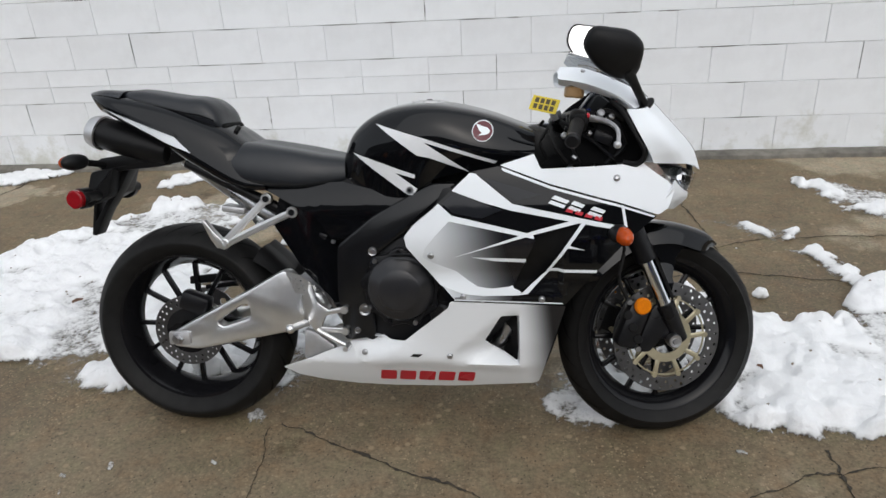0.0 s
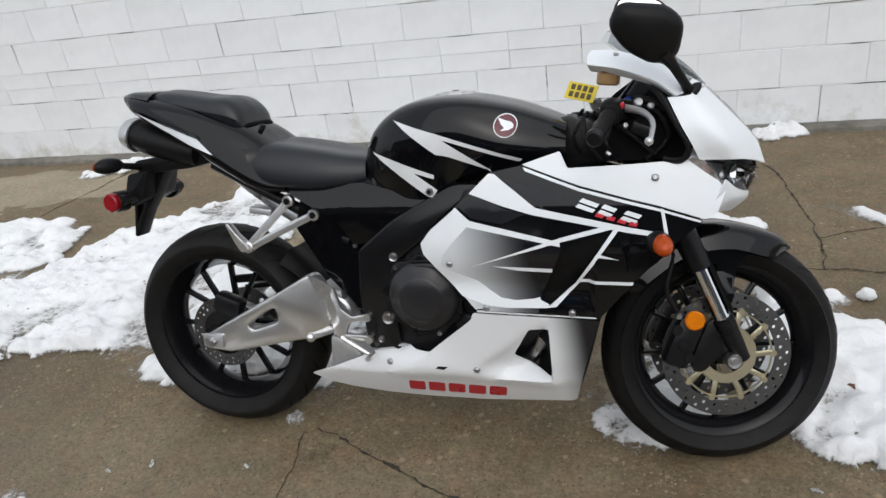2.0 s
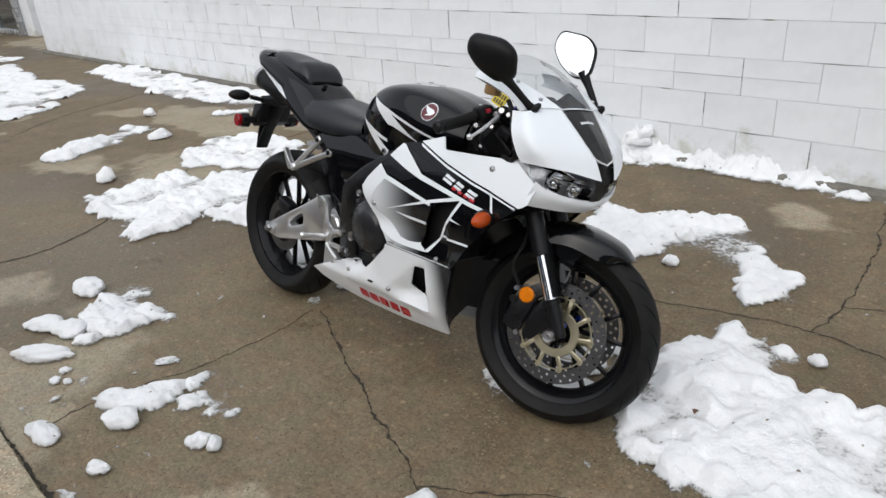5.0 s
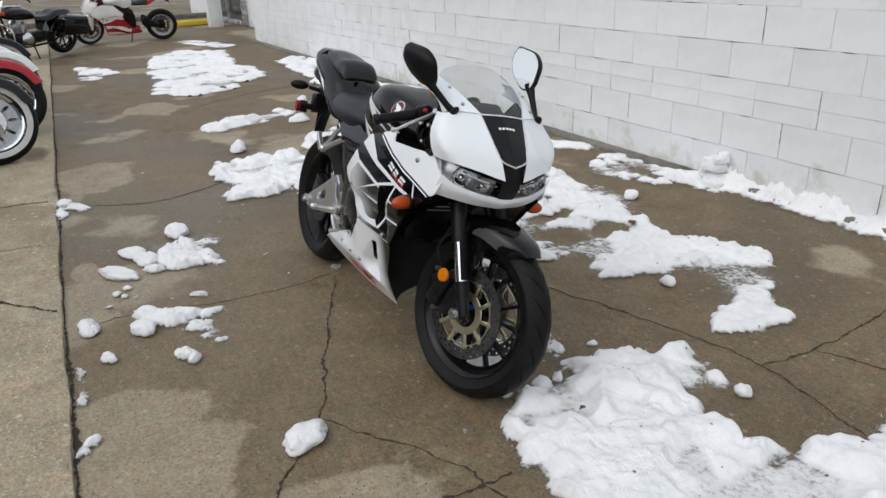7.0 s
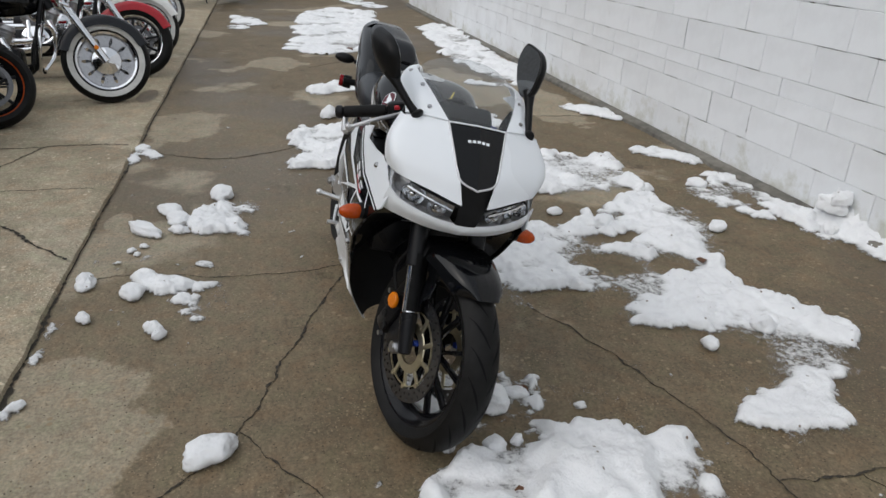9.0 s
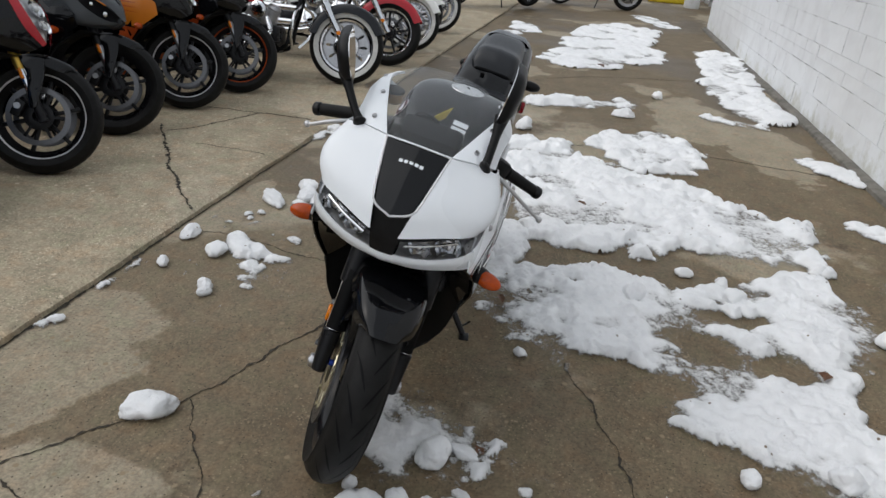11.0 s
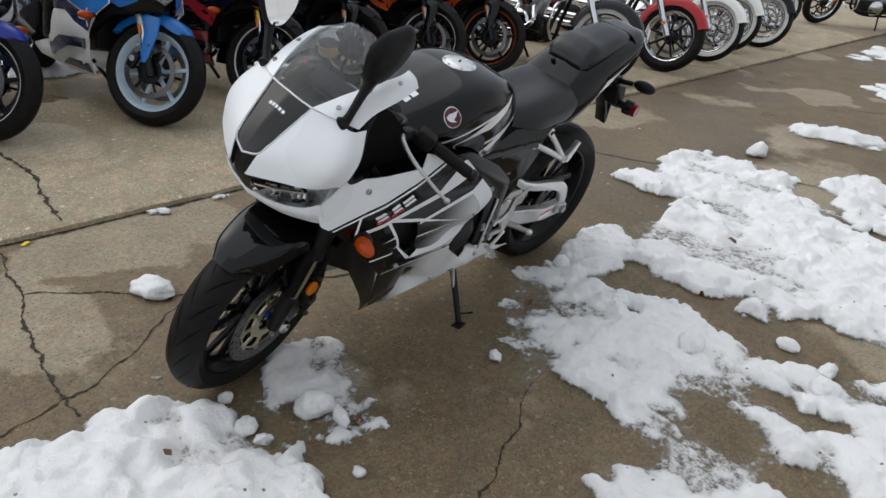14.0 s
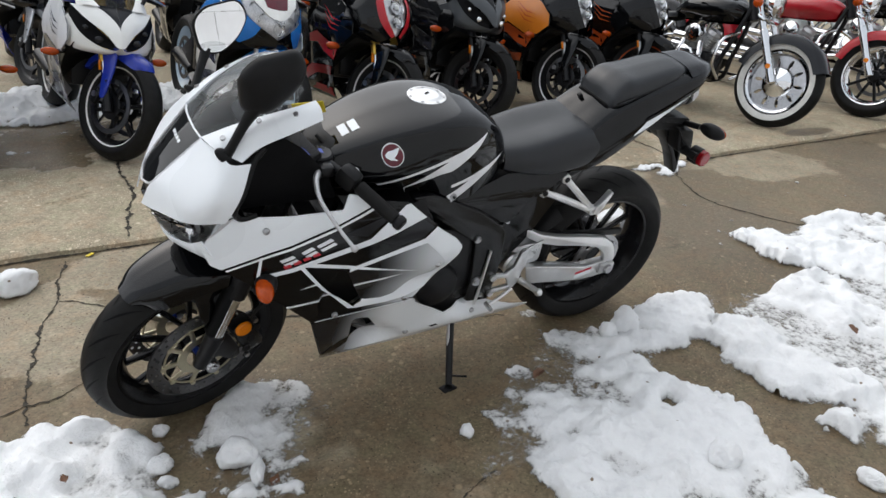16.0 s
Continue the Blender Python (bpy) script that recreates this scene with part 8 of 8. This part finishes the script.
    part("swing_arm", join(plate(SW, 0.035, 0.014, 0.006, -0.108), plate(SW, 0.035, 0.014, 0.006, 0.108)), SATIN, b)
    part("silencer", cyl((0.34, -0.10, 0.28), (0.06, -0.13, 0.36), 0.040, 20, 0.044, bevel=0.01), SATIN, b)
    part("side_stand", cyl((0.598, 0.105, 0.215), (0.65, 0.235, 0.05), 0.012, 10), SATIN, b)
    part("plate_hanger", plate([(-0.05, 0.90), (-0.20, 0.80), (-0.30, 0.58), (-0.22, 0.74), (-0.05, 0.84)], 0.09, 0.01, 0.0), PLASTIC, b)
    return b


sport_bike("deep blue sport motorcycle with black wheels", (1.16, -0.72), C_DEEPBLUE, C_DEEPBLUE, C_BLUE, C_BLUE, C_DEEPBLUE, SATIN, yaw=96, front="beak")
sport_bike("white sport motorcycle with blue front fender and gold forks", (0.38, -0.66), C_PALE, C_PALE, C_SILVER, C_DEEPBLUE, C_DEEPBLUE, SATIN, C_NAVY, None, GOLDFORK, yaw=99, steer=26, stripe=DARKGREY, front="beak", pin=C_PALE)
sport_bike("blue and white sport motorcycle with pale blue wheel rims", (-0.42, -0.50), C_PALE, C_BLUE, C_PALE, C_BLUE, C_BLUE, C_ICE, C_NAVY, C_ICE, C_SILVER, yaw=96, steer=26, stripe=MAROON, front="wide", cheek=C_BLUE)
sport_bike("black sport motorcycle with red flashes and gold forks", (-1.14, -0.45), BLACK, BLACK, BLACK, BLACK, BLACK, SATIN, C_RED, None, GOLDFORK, yaw=96, steer=22, cheek=C_RED, pin=SILVERGREY)
sport_bike("all black sport motorcycle with amber fork reflectors", (-1.90, -0.56), C_GRAPHITE, BLACK, BLACK, BLACK, BLACK, SATIN, DARKGREY, None, None, yaw=95, steer=22, stripe=BLACK, lens=REFLECTOR, front="beak", card=False, lift=0.06)
sport_bike("orange and black sport motorcycle", (-2.66, -0.52), BLACK, C_ORANGE, BLACK, BLACK, BLACK, SATIN, C_BURNT, None, None, yaw=95, steer=20, cheek=BLACK, pin=SILVERGREY)
sport_bike("black sport motorcycle with red flashes and orange rims", (-3.30, -0.43), BLACK, BLACK, BLACK, BLACK, BLACK, SATIN, C_BURNT, None, None, yaw=95, steer=20, cheek=BLACK, pin=C_BURNT)
sport_bike("red, white and silver sport motorcycle parked sideways", (-14.2, 1.54), C_PALE, C_PALE, C_RED, C_PALE, C_PALE, SATIN, C_PALE, SILVERGREY, None, yaw=-92, z=0.0, card=False)
sport_bike("silver and blue sport motorcycle standing in the second row", (0.72, -2.55), C_SILVER, C_DEEPBLUE, C_DEEPBLUE, C_DEEPBLUE, C_SILVER, SATIN, yaw=95, front="wide", cheek=C_SILVER, card=False)
sport_bike("dark green and black sport motorcycle in the second row", (-0.45, -2.60), DARKGREY, BLACK, BLACK, BLACK, BLACK, SATIN, yaw=90, card=False)


for lab, at, yw in (("black sport motorcycle standing in the second row", (-1.65, -2.5), 92), ("dark sport motorcycle standing in the second row", (-2.75, -2.6), 88), ("black and grey sport motorcycle in the second row", (-3.7, -2.55), 90)):
    sport_bike(lab, at, DARKGREY, BLACK, BLACK, BLACK, BLACK, SATIN, DARKGREY, yaw=yw, front="wide", cheek=DARKGREY, stripe=DARKGREY, card=False)


def fin_cylinder(m):
    prof = [(0, -0.02), (0.052, -0.02)]
    for k in range(9):
        r = 0.075 - 0.002 * abs(k - 4)
        y = 0.018 * k
        prof += [(0.052, y - 0.003), (r, y - 0.002), (r, y + 0.002), (0.052, y + 0.003)]
    prof += [(0.055, 0.16), (0.062, 0.17), (0.05, 0.20), (0, 0.20)]
    return lathe(prof, 20, m)


def cruiser(label, contact, paint, fender, rim, wall=None, yaw=90, lean=9, wire=False, fork=None, bags=False, z=SLAB, ring=None, slots=False):
    b = thing("cruiser_motorcycle", frame_of(contact, yaw, lean, 1.66, z), label, "motorcycle", "motorcycles parked in a row")
    R = 0.325
    fm = Matrix.Translation((1.66, 0, R))
    st = Matrix.Translation((1.32, 0, 0.7)) @ Matrix.Rotation(radians(10), 4, Vector((-0.5, 0, 0.866))) @ Matrix.Translation((-1.32, 0, -0.7))
    fm = st @ fm
    n = 28 if wire else 9
    plain_wheel(b, R, 0.12, 0.225, fm, rim, 0 if slots else n, ring or CHROME, True, wall, wire, disc_sides=(1,))
    plain_wheel(b, R, 0.16, 0.21, Matrix.Translation((0, 0, R)), rim, n, ring or CHROME, False, wall, wire)
    if slots:
        # polished disc wheel with slots
        face = plate([(0.212 * math.cos(2 * math.pi * k / 48), 0.212 * math.sin(2 * math.pi * k / 48)) for k in range(48)], 0.02, 0.0, 0.0, 0.0, holes=[[(0.15 * math.cos(a) + 0.034 * math.cos(q) * math.cos(a) - 0.013 * math.sin(q) * math.sin(a), 0.15 * math.sin(a) + 0.034 * math.cos(q) * math.sin(a) + 0.013 * math.sin(q) * math.cos(a)) for q in (2 * math.pi * u / 10 for u in range(10))] for a in (2 * math.pi * k / 10 for k in range(10))])
        part("wheel_face", moved(face, fm), STEEL, b, "slotted polished wheel face")
        for s in (1, -1):
            part("wheel_dish", lathe([(0.118, 0.010 * s), (0.105, 0.030 * s), (0.060, 0.044 * s), (0.036, 0.066 * s), (0, 0.070 * s)], 36, fm), CHROME, b)
            part("rim_lip", lathe([(0.222, 0.046 * s), (0.208, 0.040 * s), (0.196, 0.012 * s)], 48, fm), CHROME, b)
    for s in (1, -1):
        y = 0.105 * s
        lg = part("fork_leg", moved(cyl((1.66, y, 0.31), (1.46, y, 0.66), 0.031, 18, 0.030, bevel=0.004), st), fork or CHROME, b, "bright fork leg")
        part("fork_tube", moved(cyl((1.47, y, 0.64), (1.27, y, 0.99), 0.022, 16), st), CHROME, lg)
        part("front_signal", moved(join(cyl((1.36, 0.10 * s, 0.83), (1.37, 0.17 * s, 0.83), 0.008, 8), ball(0.036, pose(1.385, 0.185 * s, 0.83), 16, 10)), st), ORANGELENS if s > 0 else ORANGELENS, b)
        part("reflector", moved(cyl((1.60, 0.135 * s, 0.42), (1.60, 0.142 * s, 0.42), 0.018, 12), st), AMBER, lg)
        hb = part("handlebar", moved(tube([(1.27, 0.05 * s, 1.0), (1.28, 0.16 * s, 1.08), (1.20, 0.30 * s, 1.10), (1.06, 0.40 * s, 1.04)], 0.012, 18, 10), st), CHROME, b, "chrome handlebar")
        part("grip", moved(cyl((1.13, 0.36 * s, 1.075), (1.04, 0.41 * s, 1.03), 0.018, 12), st), RUBBER, hb)
        part("lever", moved(tube([(1.19, 0.30 * s, 1.10), (1.19, 0.36 * s, 1.09), (1.11, 0.43 * s, 1.04)], 0.006, 10, 6), st), CHROME, hb)
        mi = part("mirror", moved(ball(0.055, pose(1.16, 0.34 * s, 1.21) @ Matrix.Diagonal((0.4, 1.1, 0.75, 1)), 16, 10), st), CHROME, b)
        part("stalk", moved(tube([(1.19, 0.29 * s, 1.10), (1.21, 0.30 * s, 1.16), (1.17, 0.33 * s, 1.20)], 0.005, 8, 6), st), CHROME, mi)
        part("foot_board", box(0.24, 0.09, 0.02, 0.008, pose(1.02, 0.22 * s, 0.30)), PLASTIC, b)
        part("engine_guard", tube([(1.25, 0.04 * s, 0.62), (1.27, 0.24 * s, 0.55), (1.25, 0.26 * s, 0.38), (1.20, 0.08 * s, 0.26)], 0.013, 18, 10), CHROME, b, "chrome engine guard")
        if bags:
            bag = part("saddlebag", box(0.58, 0.22, 0.34, 0.06, pose(-0.04, 0.23 * s, 0.52, 0, -4, 0)), BLACK, b, "hard black saddlebag")
            part("lid_line", box(0.525, 0.205, 0.006, 0.001, pose(-0.02, 0.23 * s, 0.63, 0, -4, 0)), CHROME, bag)
    fen = []
    for y, dr in ((0.0, 0.0), (-0.045, 0.004), (-0.078, 0.03), (-0.085, 0.085)):
        row = []
        for a in (22, 50, 80, 110, 140, 165):
            r = R + 0.03 - dr
            row.append((1.66 + r * math.cos(radians(a)), y, R + r * math.sin(radians(a))))
        fen.append(row)
    part("front_fender", moved(both(patch(fen, 22, 12, thick=0.003)), st), fender, b)
    rf = [[(x - 1.66, y * 1.25, zz) for x, y, zz in row] for row in fen]
    rf = [[(-x, y, zz) for x, y, zz in row] for row in rf]
    part("rear_fender", both(patch(rf, 20, 12)), fender, b)
    head = part("headlight", moved(join(lathe([(0, -0.10), (0.05, -0.095), (0.085, -0.05), (0.095, 0.0), (0.098, 0.02), (0.090, 0.024)], 28, pose(1.44, 0, 0.86) @ Matrix.Rotation(radians(-90), 4, 'Z')), ), st), CHROME, b, "round chrome headlight")
    part("lens", moved(lathe([(0.090, 0.02), (0.06, 0.034), (0, 0.04)], 28, pose(1.44, 0, 0.86) @ Matrix.Rotation(radians(-90), 4, 'Z')), st), REFLECTOR, head)
    tk = [
        [(0.62, 0.0, 0.74), (0.75, 0.0, 0.83), (0.95, 0.0, 0.865), (1.15, 0.0, 0.85), (1.25, 0.0, 0.80)],
        [(0.62, -0.06, 0.73), (0.75, -0.11, 0.80), (0.95, -0.14, 0.83), (1.15, -0.13, 0.82), (1.25, -0.05, 0.78)],
        [(0.63, -0.08, 0.69), (0.76, -0.14, 0.73), (0.95, -0.175, 0.75), (1.15, -0.155, 0.75), (1.24, -0.06, 0.74)],
        [(0.64, -0.05, 0.65), (0.77, -0.09, 0.66), (0.95, -0.11, 0.665), (1.14, -0.09, 0.68), (1.22, -0.04, 0.70)],
    ]
    tank_ob = part("fuel_tank", both(patch(tk, 20, 16)), paint, b)
    part("tank_console", box(0.34, 0.05, 0.02, 0.008, pose(0.95, 0, 0.868, 0, -3, 0)), CHROME, tank_ob)
    seat_net = [[(0.66, -y, 0.70), (0.50, -y * 1.3, 0.685), (0.34, -y * 1.5, 0.70), (0.18, -y * 1.4, 0.76), (-0.06, -y, 0.765), (-0.16, -y * 0.7, 0.74)] for y in (0.0, 0.075)] + [[(0.66, -0.08, 0.66), (0.50, -0.13, 0.63), (0.34, -0.15, 0.63), (0.18, -0.14, 0.68), (-0.06, -0.11, 0.69), (-0.16, -0.08, 0.70)]]
    part("seat", both(patch(seat_net, 20, 10, thick=0.01)), VINYL, b)
    eng = part("engine", join(box(0.40, 0.24, 0.22, 0.04, pose(0.88, 0, 0.33)), box(0.30, 0.20, 0.16, 0.04, pose(0.58, 0, 0.36))), SATIN, b, "black and chrome twin cylinder engine")
    for a in (-24, 24):
        part("cylinder", fin_cylinder(pose(0.89 - a * 0.0016, 0, 0.42) @ Matrix.Rotation(radians(-a), 4, 'Y') @ Matrix.Rotation(radians(90), 4, 'X')), CASTALU, eng)
    for s in (1, -1):
        part("engine_cover", lathe([(0.12, 0.0), (0.118, 0.025), (0.09, 0.045), (0, 0.05)], 28, Matrix.Diagonal((1, s, 1, 1)) @ pose(0.86, 0.115, 0.34)), CHROME, eng)
    part("air_cleaner", lathe([(0.07, 0.0), (0.07, 0.03), (0.055, 0.04), (0, 0.042)], 28, Matrix.Diagonal((1, -1, 1, 1)) @ pose(0.90, 0.10, 0.56)), CHROME, eng)
    for k in (0, 1):
        part("exhaust_pipe", tube([(0.98 - 0.16 * k, -0.11, 0.50), (1.02 - 0.2 * k, -0.17, 0.36), (0.80, -0.18, 0.26 + 0.07 * k), (0.3, -0.18, 0.25 + 0.08 * k), (-0.25, -0.18, 0.26 + 0.09 * k)], 0.034, 28, 12, radii=[0.022, 0.022, 0.028, 0.04, 0.042]), CHROME, eng)
    part("down_tube", join(tube([(1.28, 0.03, 0.80), (1.18, 0.06, 0.45), (1.05, 0.08, 0.23), (0.3, 0.09, 0.24)], 0.018, 18, 8), tube([(1.28, -0.03, 0.80), (1.18, -0.06, 0.45), (1.05, -0.08, 0.23), (0.3, -0.09, 0.24)], 0.018, 18, 8)), SATIN, b)
    part("neck", cyl((1.32, 0, 0.72), (1.22, 0, 0.95), 0.035, 16), SATIN, b)
    part("fork_yoke", moved(box(0.07, 0.27, 0.03, 0.01, pose(1.31, 0, 0.92, 0, 30, 0)), st), CHROME, b)
    part("fork_yoke", moved(box(0.07, 0.27, 0.03, 0.01, pose(1.42, 0, 0.74, 0, 30, 0)), st), CHROME, b)
    part("tail_lamp", box(0.05, 0.08, 0.06, 0.015, pose(-0.36, 0, 0.56)), REDLENS, b)
    part("side_stand", cyl((0.75, 0.12, 0.24), (0.80, 0.27, 0.045), 0.013, 10), SATIN, b)
    side_pair("shock", lambda: cyl((0.05, -0.13, 0.36), (0.22, -0.13, 0.62), 0.022, 12), CHROME, b)
    return b


cruiser("black cruiser with chrome forks and whitewall tyre", (-4.04, 0.21), BLACK, DARKGREY, CHROME, WHITEWALL, yaw=93, slots=True)
cruiser("dark red cruiser with black wheels and red fender", (-5.10, 0.29), C_RED, C_RED, SATIN, None, yaw=92)
cruiser("black cruiser with a white front fender", (-6.07, 0.27), BLACK, C_PALE, CHROME, WHITEWALL, yaw=91, wire=True)
cruiser("red and white cruiser with chrome forks", (-6.95, 0.12), C_RED, C_PALE, CHROME, WHITEWALL, yaw=90)
cruiser("black cruiser with wire wheels", (-7.75, 0.2), BLACK, BLACK, CHROME, WHITEWALL, yaw=88, wire=True)
cruiser("black touring cruiser with hard saddlebags parked sideways", (-11.42, -0.23), BLACK, BLACK, SATIN, None, yaw=-46, bags=True)
cruiser("dark cruiser standing far along the row", (-9.6, -0.3), BLACK, BLACK, CHROME, WHITEWALL, yaw=90)


for lab, at, paint in (("black chrome-trimmed cruiser in the second row", (-4.9, -1.9), BLACK), ("maroon cruiser in the second row", (-6.0, -2.0), MAROON), ("black cruiser with chrome bars in the second row", (-7.1, -2.1), BLACK)):
    cruiser(lab, at, paint, BLACK, CHROME, None, yaw=89)


# ---- far end of the yard ----
def wall_return():
    tagged(part("wall_east_return", box(0.30, 1.2, 3.9, 0.0, pose(-11.75, 5.2, 1.95)), WALLPAINT, None, smooth=False), "white painted wall return by the entrance", "wall", kind="structure")
    w = part("wall_far", box(8.0, 0.25, 3.9, 0.0, pose(-19.2, 5.3, 1.95)), WALLPAINT, None, smooth=False)
    tagged(w, "white painted wall beyond the entrance", "wall", kind="structure")
    d = new("door_1")
    d.matrix_basis = pose(-17.35, 5.1, 0)
    tagged(d, "glazed entrance door in a grey aluminium frame", "door", kind="structure")
    for x in (-1.55, 0.0, 1.55):
        part("door_frame", box(0.09, 0.12, 2.3, 0.008, pose(x, 0, 1.15)), C_SILVER, d)
    for zz in (0.06, 1.0, 2.26):
        part("door_rail", box(3.1, 0.10, 0.10, 0.008, pose(0, 0, zz)), C_SILVER, d)
    for x in (-0.78, 0.78):
        part("pane", box(1.46, 0.012, 2.1, 0.0, pose(x, 0.02, 1.15)), DARKGLASS, d)
    part("lintel", box(3.6, 0.25, 1.6, 0.0, pose(0, 0.12, 3.1)), WALLPAINT, d)
    c = part("column", box(0.32, 0.32, 3.9, 0.01, pose(-16.35, 4.5, 1.95)), WALLPAINT, None)
    tagged(c, "square white painted column by the entrance", "column", kind="structure")
    y = part("parking_block", box(0.18, 1.0, 0.14, 0.03, pose(-17.3, 4.05, 0.07)), YELLOW, None)
    tagged(y, "yellow painted parking block on the ground", "parking block")
    k = part("kerb", box(0.2, 30, 0.14, 0.02, pose(-20.5, -8, 0.05)), LEDGE, None)
    tagged(k, "low concrete kerb at the end of the yard", "kerb", kind="structure")


wall_return()
# added wall out of view, so that glossy black flanks mirror less sky
tagged(part("unseen_reflection_wall", box(70, 0.3, 7.5, 0.0, pose(-4, -17, 3.75)), GREYWALL, None, smooth=False), "added plain grey wall out of view that darkens reflections", "wall", kind="structure")


# ---- wall of painted blocks ----
def block_wall():
    x0, x1, top = -11.9, 9.0, 3.9
    core = part("wall_north", box(x1 - x0, 0.25, top, 0.0, pose((x0 + x1) / 2, WALL_Y + 0.0055 + 0.125, top / 2)), MORTAR, None, smooth=False)
    tagged(core, "white-painted concrete block wall with cracked joints", "wall", kind="structure")
    foot = bmesh.new()
    rows = []
    for i in range(1001):
        x = x0 + (x1 - x0) * i / 1000
        n = 0.012 * fbm(x * 4, 2.2) + 0.010 * fbm(x * 17, 8.2)
        t = 0.010 * fbm(x * 3, 9) + 0.006 * fbm(x * 21, 3.4)
        rows.append([foot.verts.new(p) for p in ((x, WALL_Y - 0.080 + n, -0.02), (x, WALL_Y - 0.070 + n, 0.024 + t), (x, WALL_Y - 0.045 + 0.5 * n, 0.037 + t), (x, WALL_Y - 0.008, 0.040 + 0.5 * t), (x, WALL_Y + 0.02, 0.041))])
    for a, b in zip(rows, rows[1:]):
        for j in range(4):
            foot.faces.new((a[j], a[j + 1], b[j + 1], b[j]))
    tagged(part("wall_footing", foot, LEDGE, None), "dirty stained mortar footing along the wall", "footing", kind="structure")
    meshes = {}
    rnd = random.Random(11)

    def block_mesh(w, h, key):
        if (w, h, key) not in meshes:
            bm = box(w, 0.03, h, 0.0022, seg=1)
            rv = random.Random(key * 7 + 1)
            for v in bm.verts:
                v.co.x += rv.uniform(-0.0008, 0.0008)
                v.co.z += rv.uniform(-0.0008, 0.0008)
            me = bpy.data.meshes.new("block")
            bm.to_mesh(me)
            bm.free()
            me.materials.append(WALLPAINT)
            meshes[w, h, key] = me
        return meshes[w, h, key]
    far_bm = bmesh.new()
    courses = []
    z = 0.030
    k = 0
    while z < top - 0.1:
        courses.append((z, 0.2107, k % 2, k == 2))
        z += 0.2107
        k += 1
    gap = 0.0022
    for z, h, shift, split in courses:
        x = -12.35 + 0.134 + (0.208 if shift else 0.0)
        while x < x1:
            a, b = max(x, x0), min(x + 0.416, x1)
            if b - a > 0.03:
                w = round(b - a, 3)
                for zz, hh in (((z, h / 2), (z + h / 2, h / 2)) if split and a < 0.2 else ((z, h),)):
                    c = ((a + b) / 2, WALL_Y + 0.015 + rnd.uniform(-0.0018, 0.0018), zz + hh / 2)
                    if -5.0 < c[0] < 2.9 and z < 1.6:
                        ob = new("block", block_mesh(round(w - rnd.choice((0.0007, 0.0007, 0.0020, 0.0032)), 4), round(hh - gap, 4), rnd.randrange(3)))
                        ob.parent = core
                        ob.location = c
                    else:
                        bmesh.ops.create_cube(far_bm, size=1, matrix=Matrix.Translation(c) @ Matrix.Diagonal((w - gap, 0.03, hh - gap, 1)))
            x += 0.416
    cr_bm = bmesh.new()
    rc = random.Random(23)
    for z, h, shift, split in courses[:9]:
        for k in range(30):
            if rc.random() < 0.35:
                continue
            x = rc.uniform(-7.5, 3.2)
            ln = rc.uniform(0.03, 0.26)
            prev = None
            for i in range(12):
                t = i / 11
                w = 0.0062 * math.sin(math.pi * min(0.95, max(0.05, t))) * (0.4 + abs(fbm(x * 9 + t * 7, z * 5)))
                c = z + 0.0015 * fbm(x + t * 9, z * 3)
                cur = [cr_bm.verts.new((x + ln * t, WALL_Y - 0.0035, c - w / 2)), cr_bm.verts.new((x + ln * t, WALL_Y - 0.0035, c + w / 2))]
                if prev:
                    cr_bm.faces.new((prev[0], cur[0], cur[1], prev[1]))
                prev = cur
        for k in range(16):
            if rc.random() < 0.5:
                continue
            x = -12.35 + 0.134 + (0.208 if shift else 0.0) + 0.416 * rc.randrange(9, 38)
            a = rc.uniform(0, 0.5) * h
            prev = None
            for i in range(10):
                t = i / 9
                w = 0.0050 * (0.2 + 1.3 * abs(fbm(x * 3, t * 11 + z)))
                cz = z + a + (h - a) * t
                cx = x + 0.0015 * fbm(x, t * 9)
                cur = [cr_bm.verts.new((cx - w / 2, WALL_Y - 0.0035, cz)), cr_bm.verts.new((cx + w / 2, WALL_Y - 0.0035, cz))]
                if prev:
                    cr_bm.faces.new((prev[0], cur[0], cur[1], prev[1]))
                prev = cur
    ck = part("joint_cracks", cr_bm, JOINTDIRT, core, smooth=False)
    tagged(ck, kind="stuff")
    rest = part("blockwork", far_bm, WALLPAINT, core, smooth=False)
    tagged(rest, kind="stuff")


block_wall()
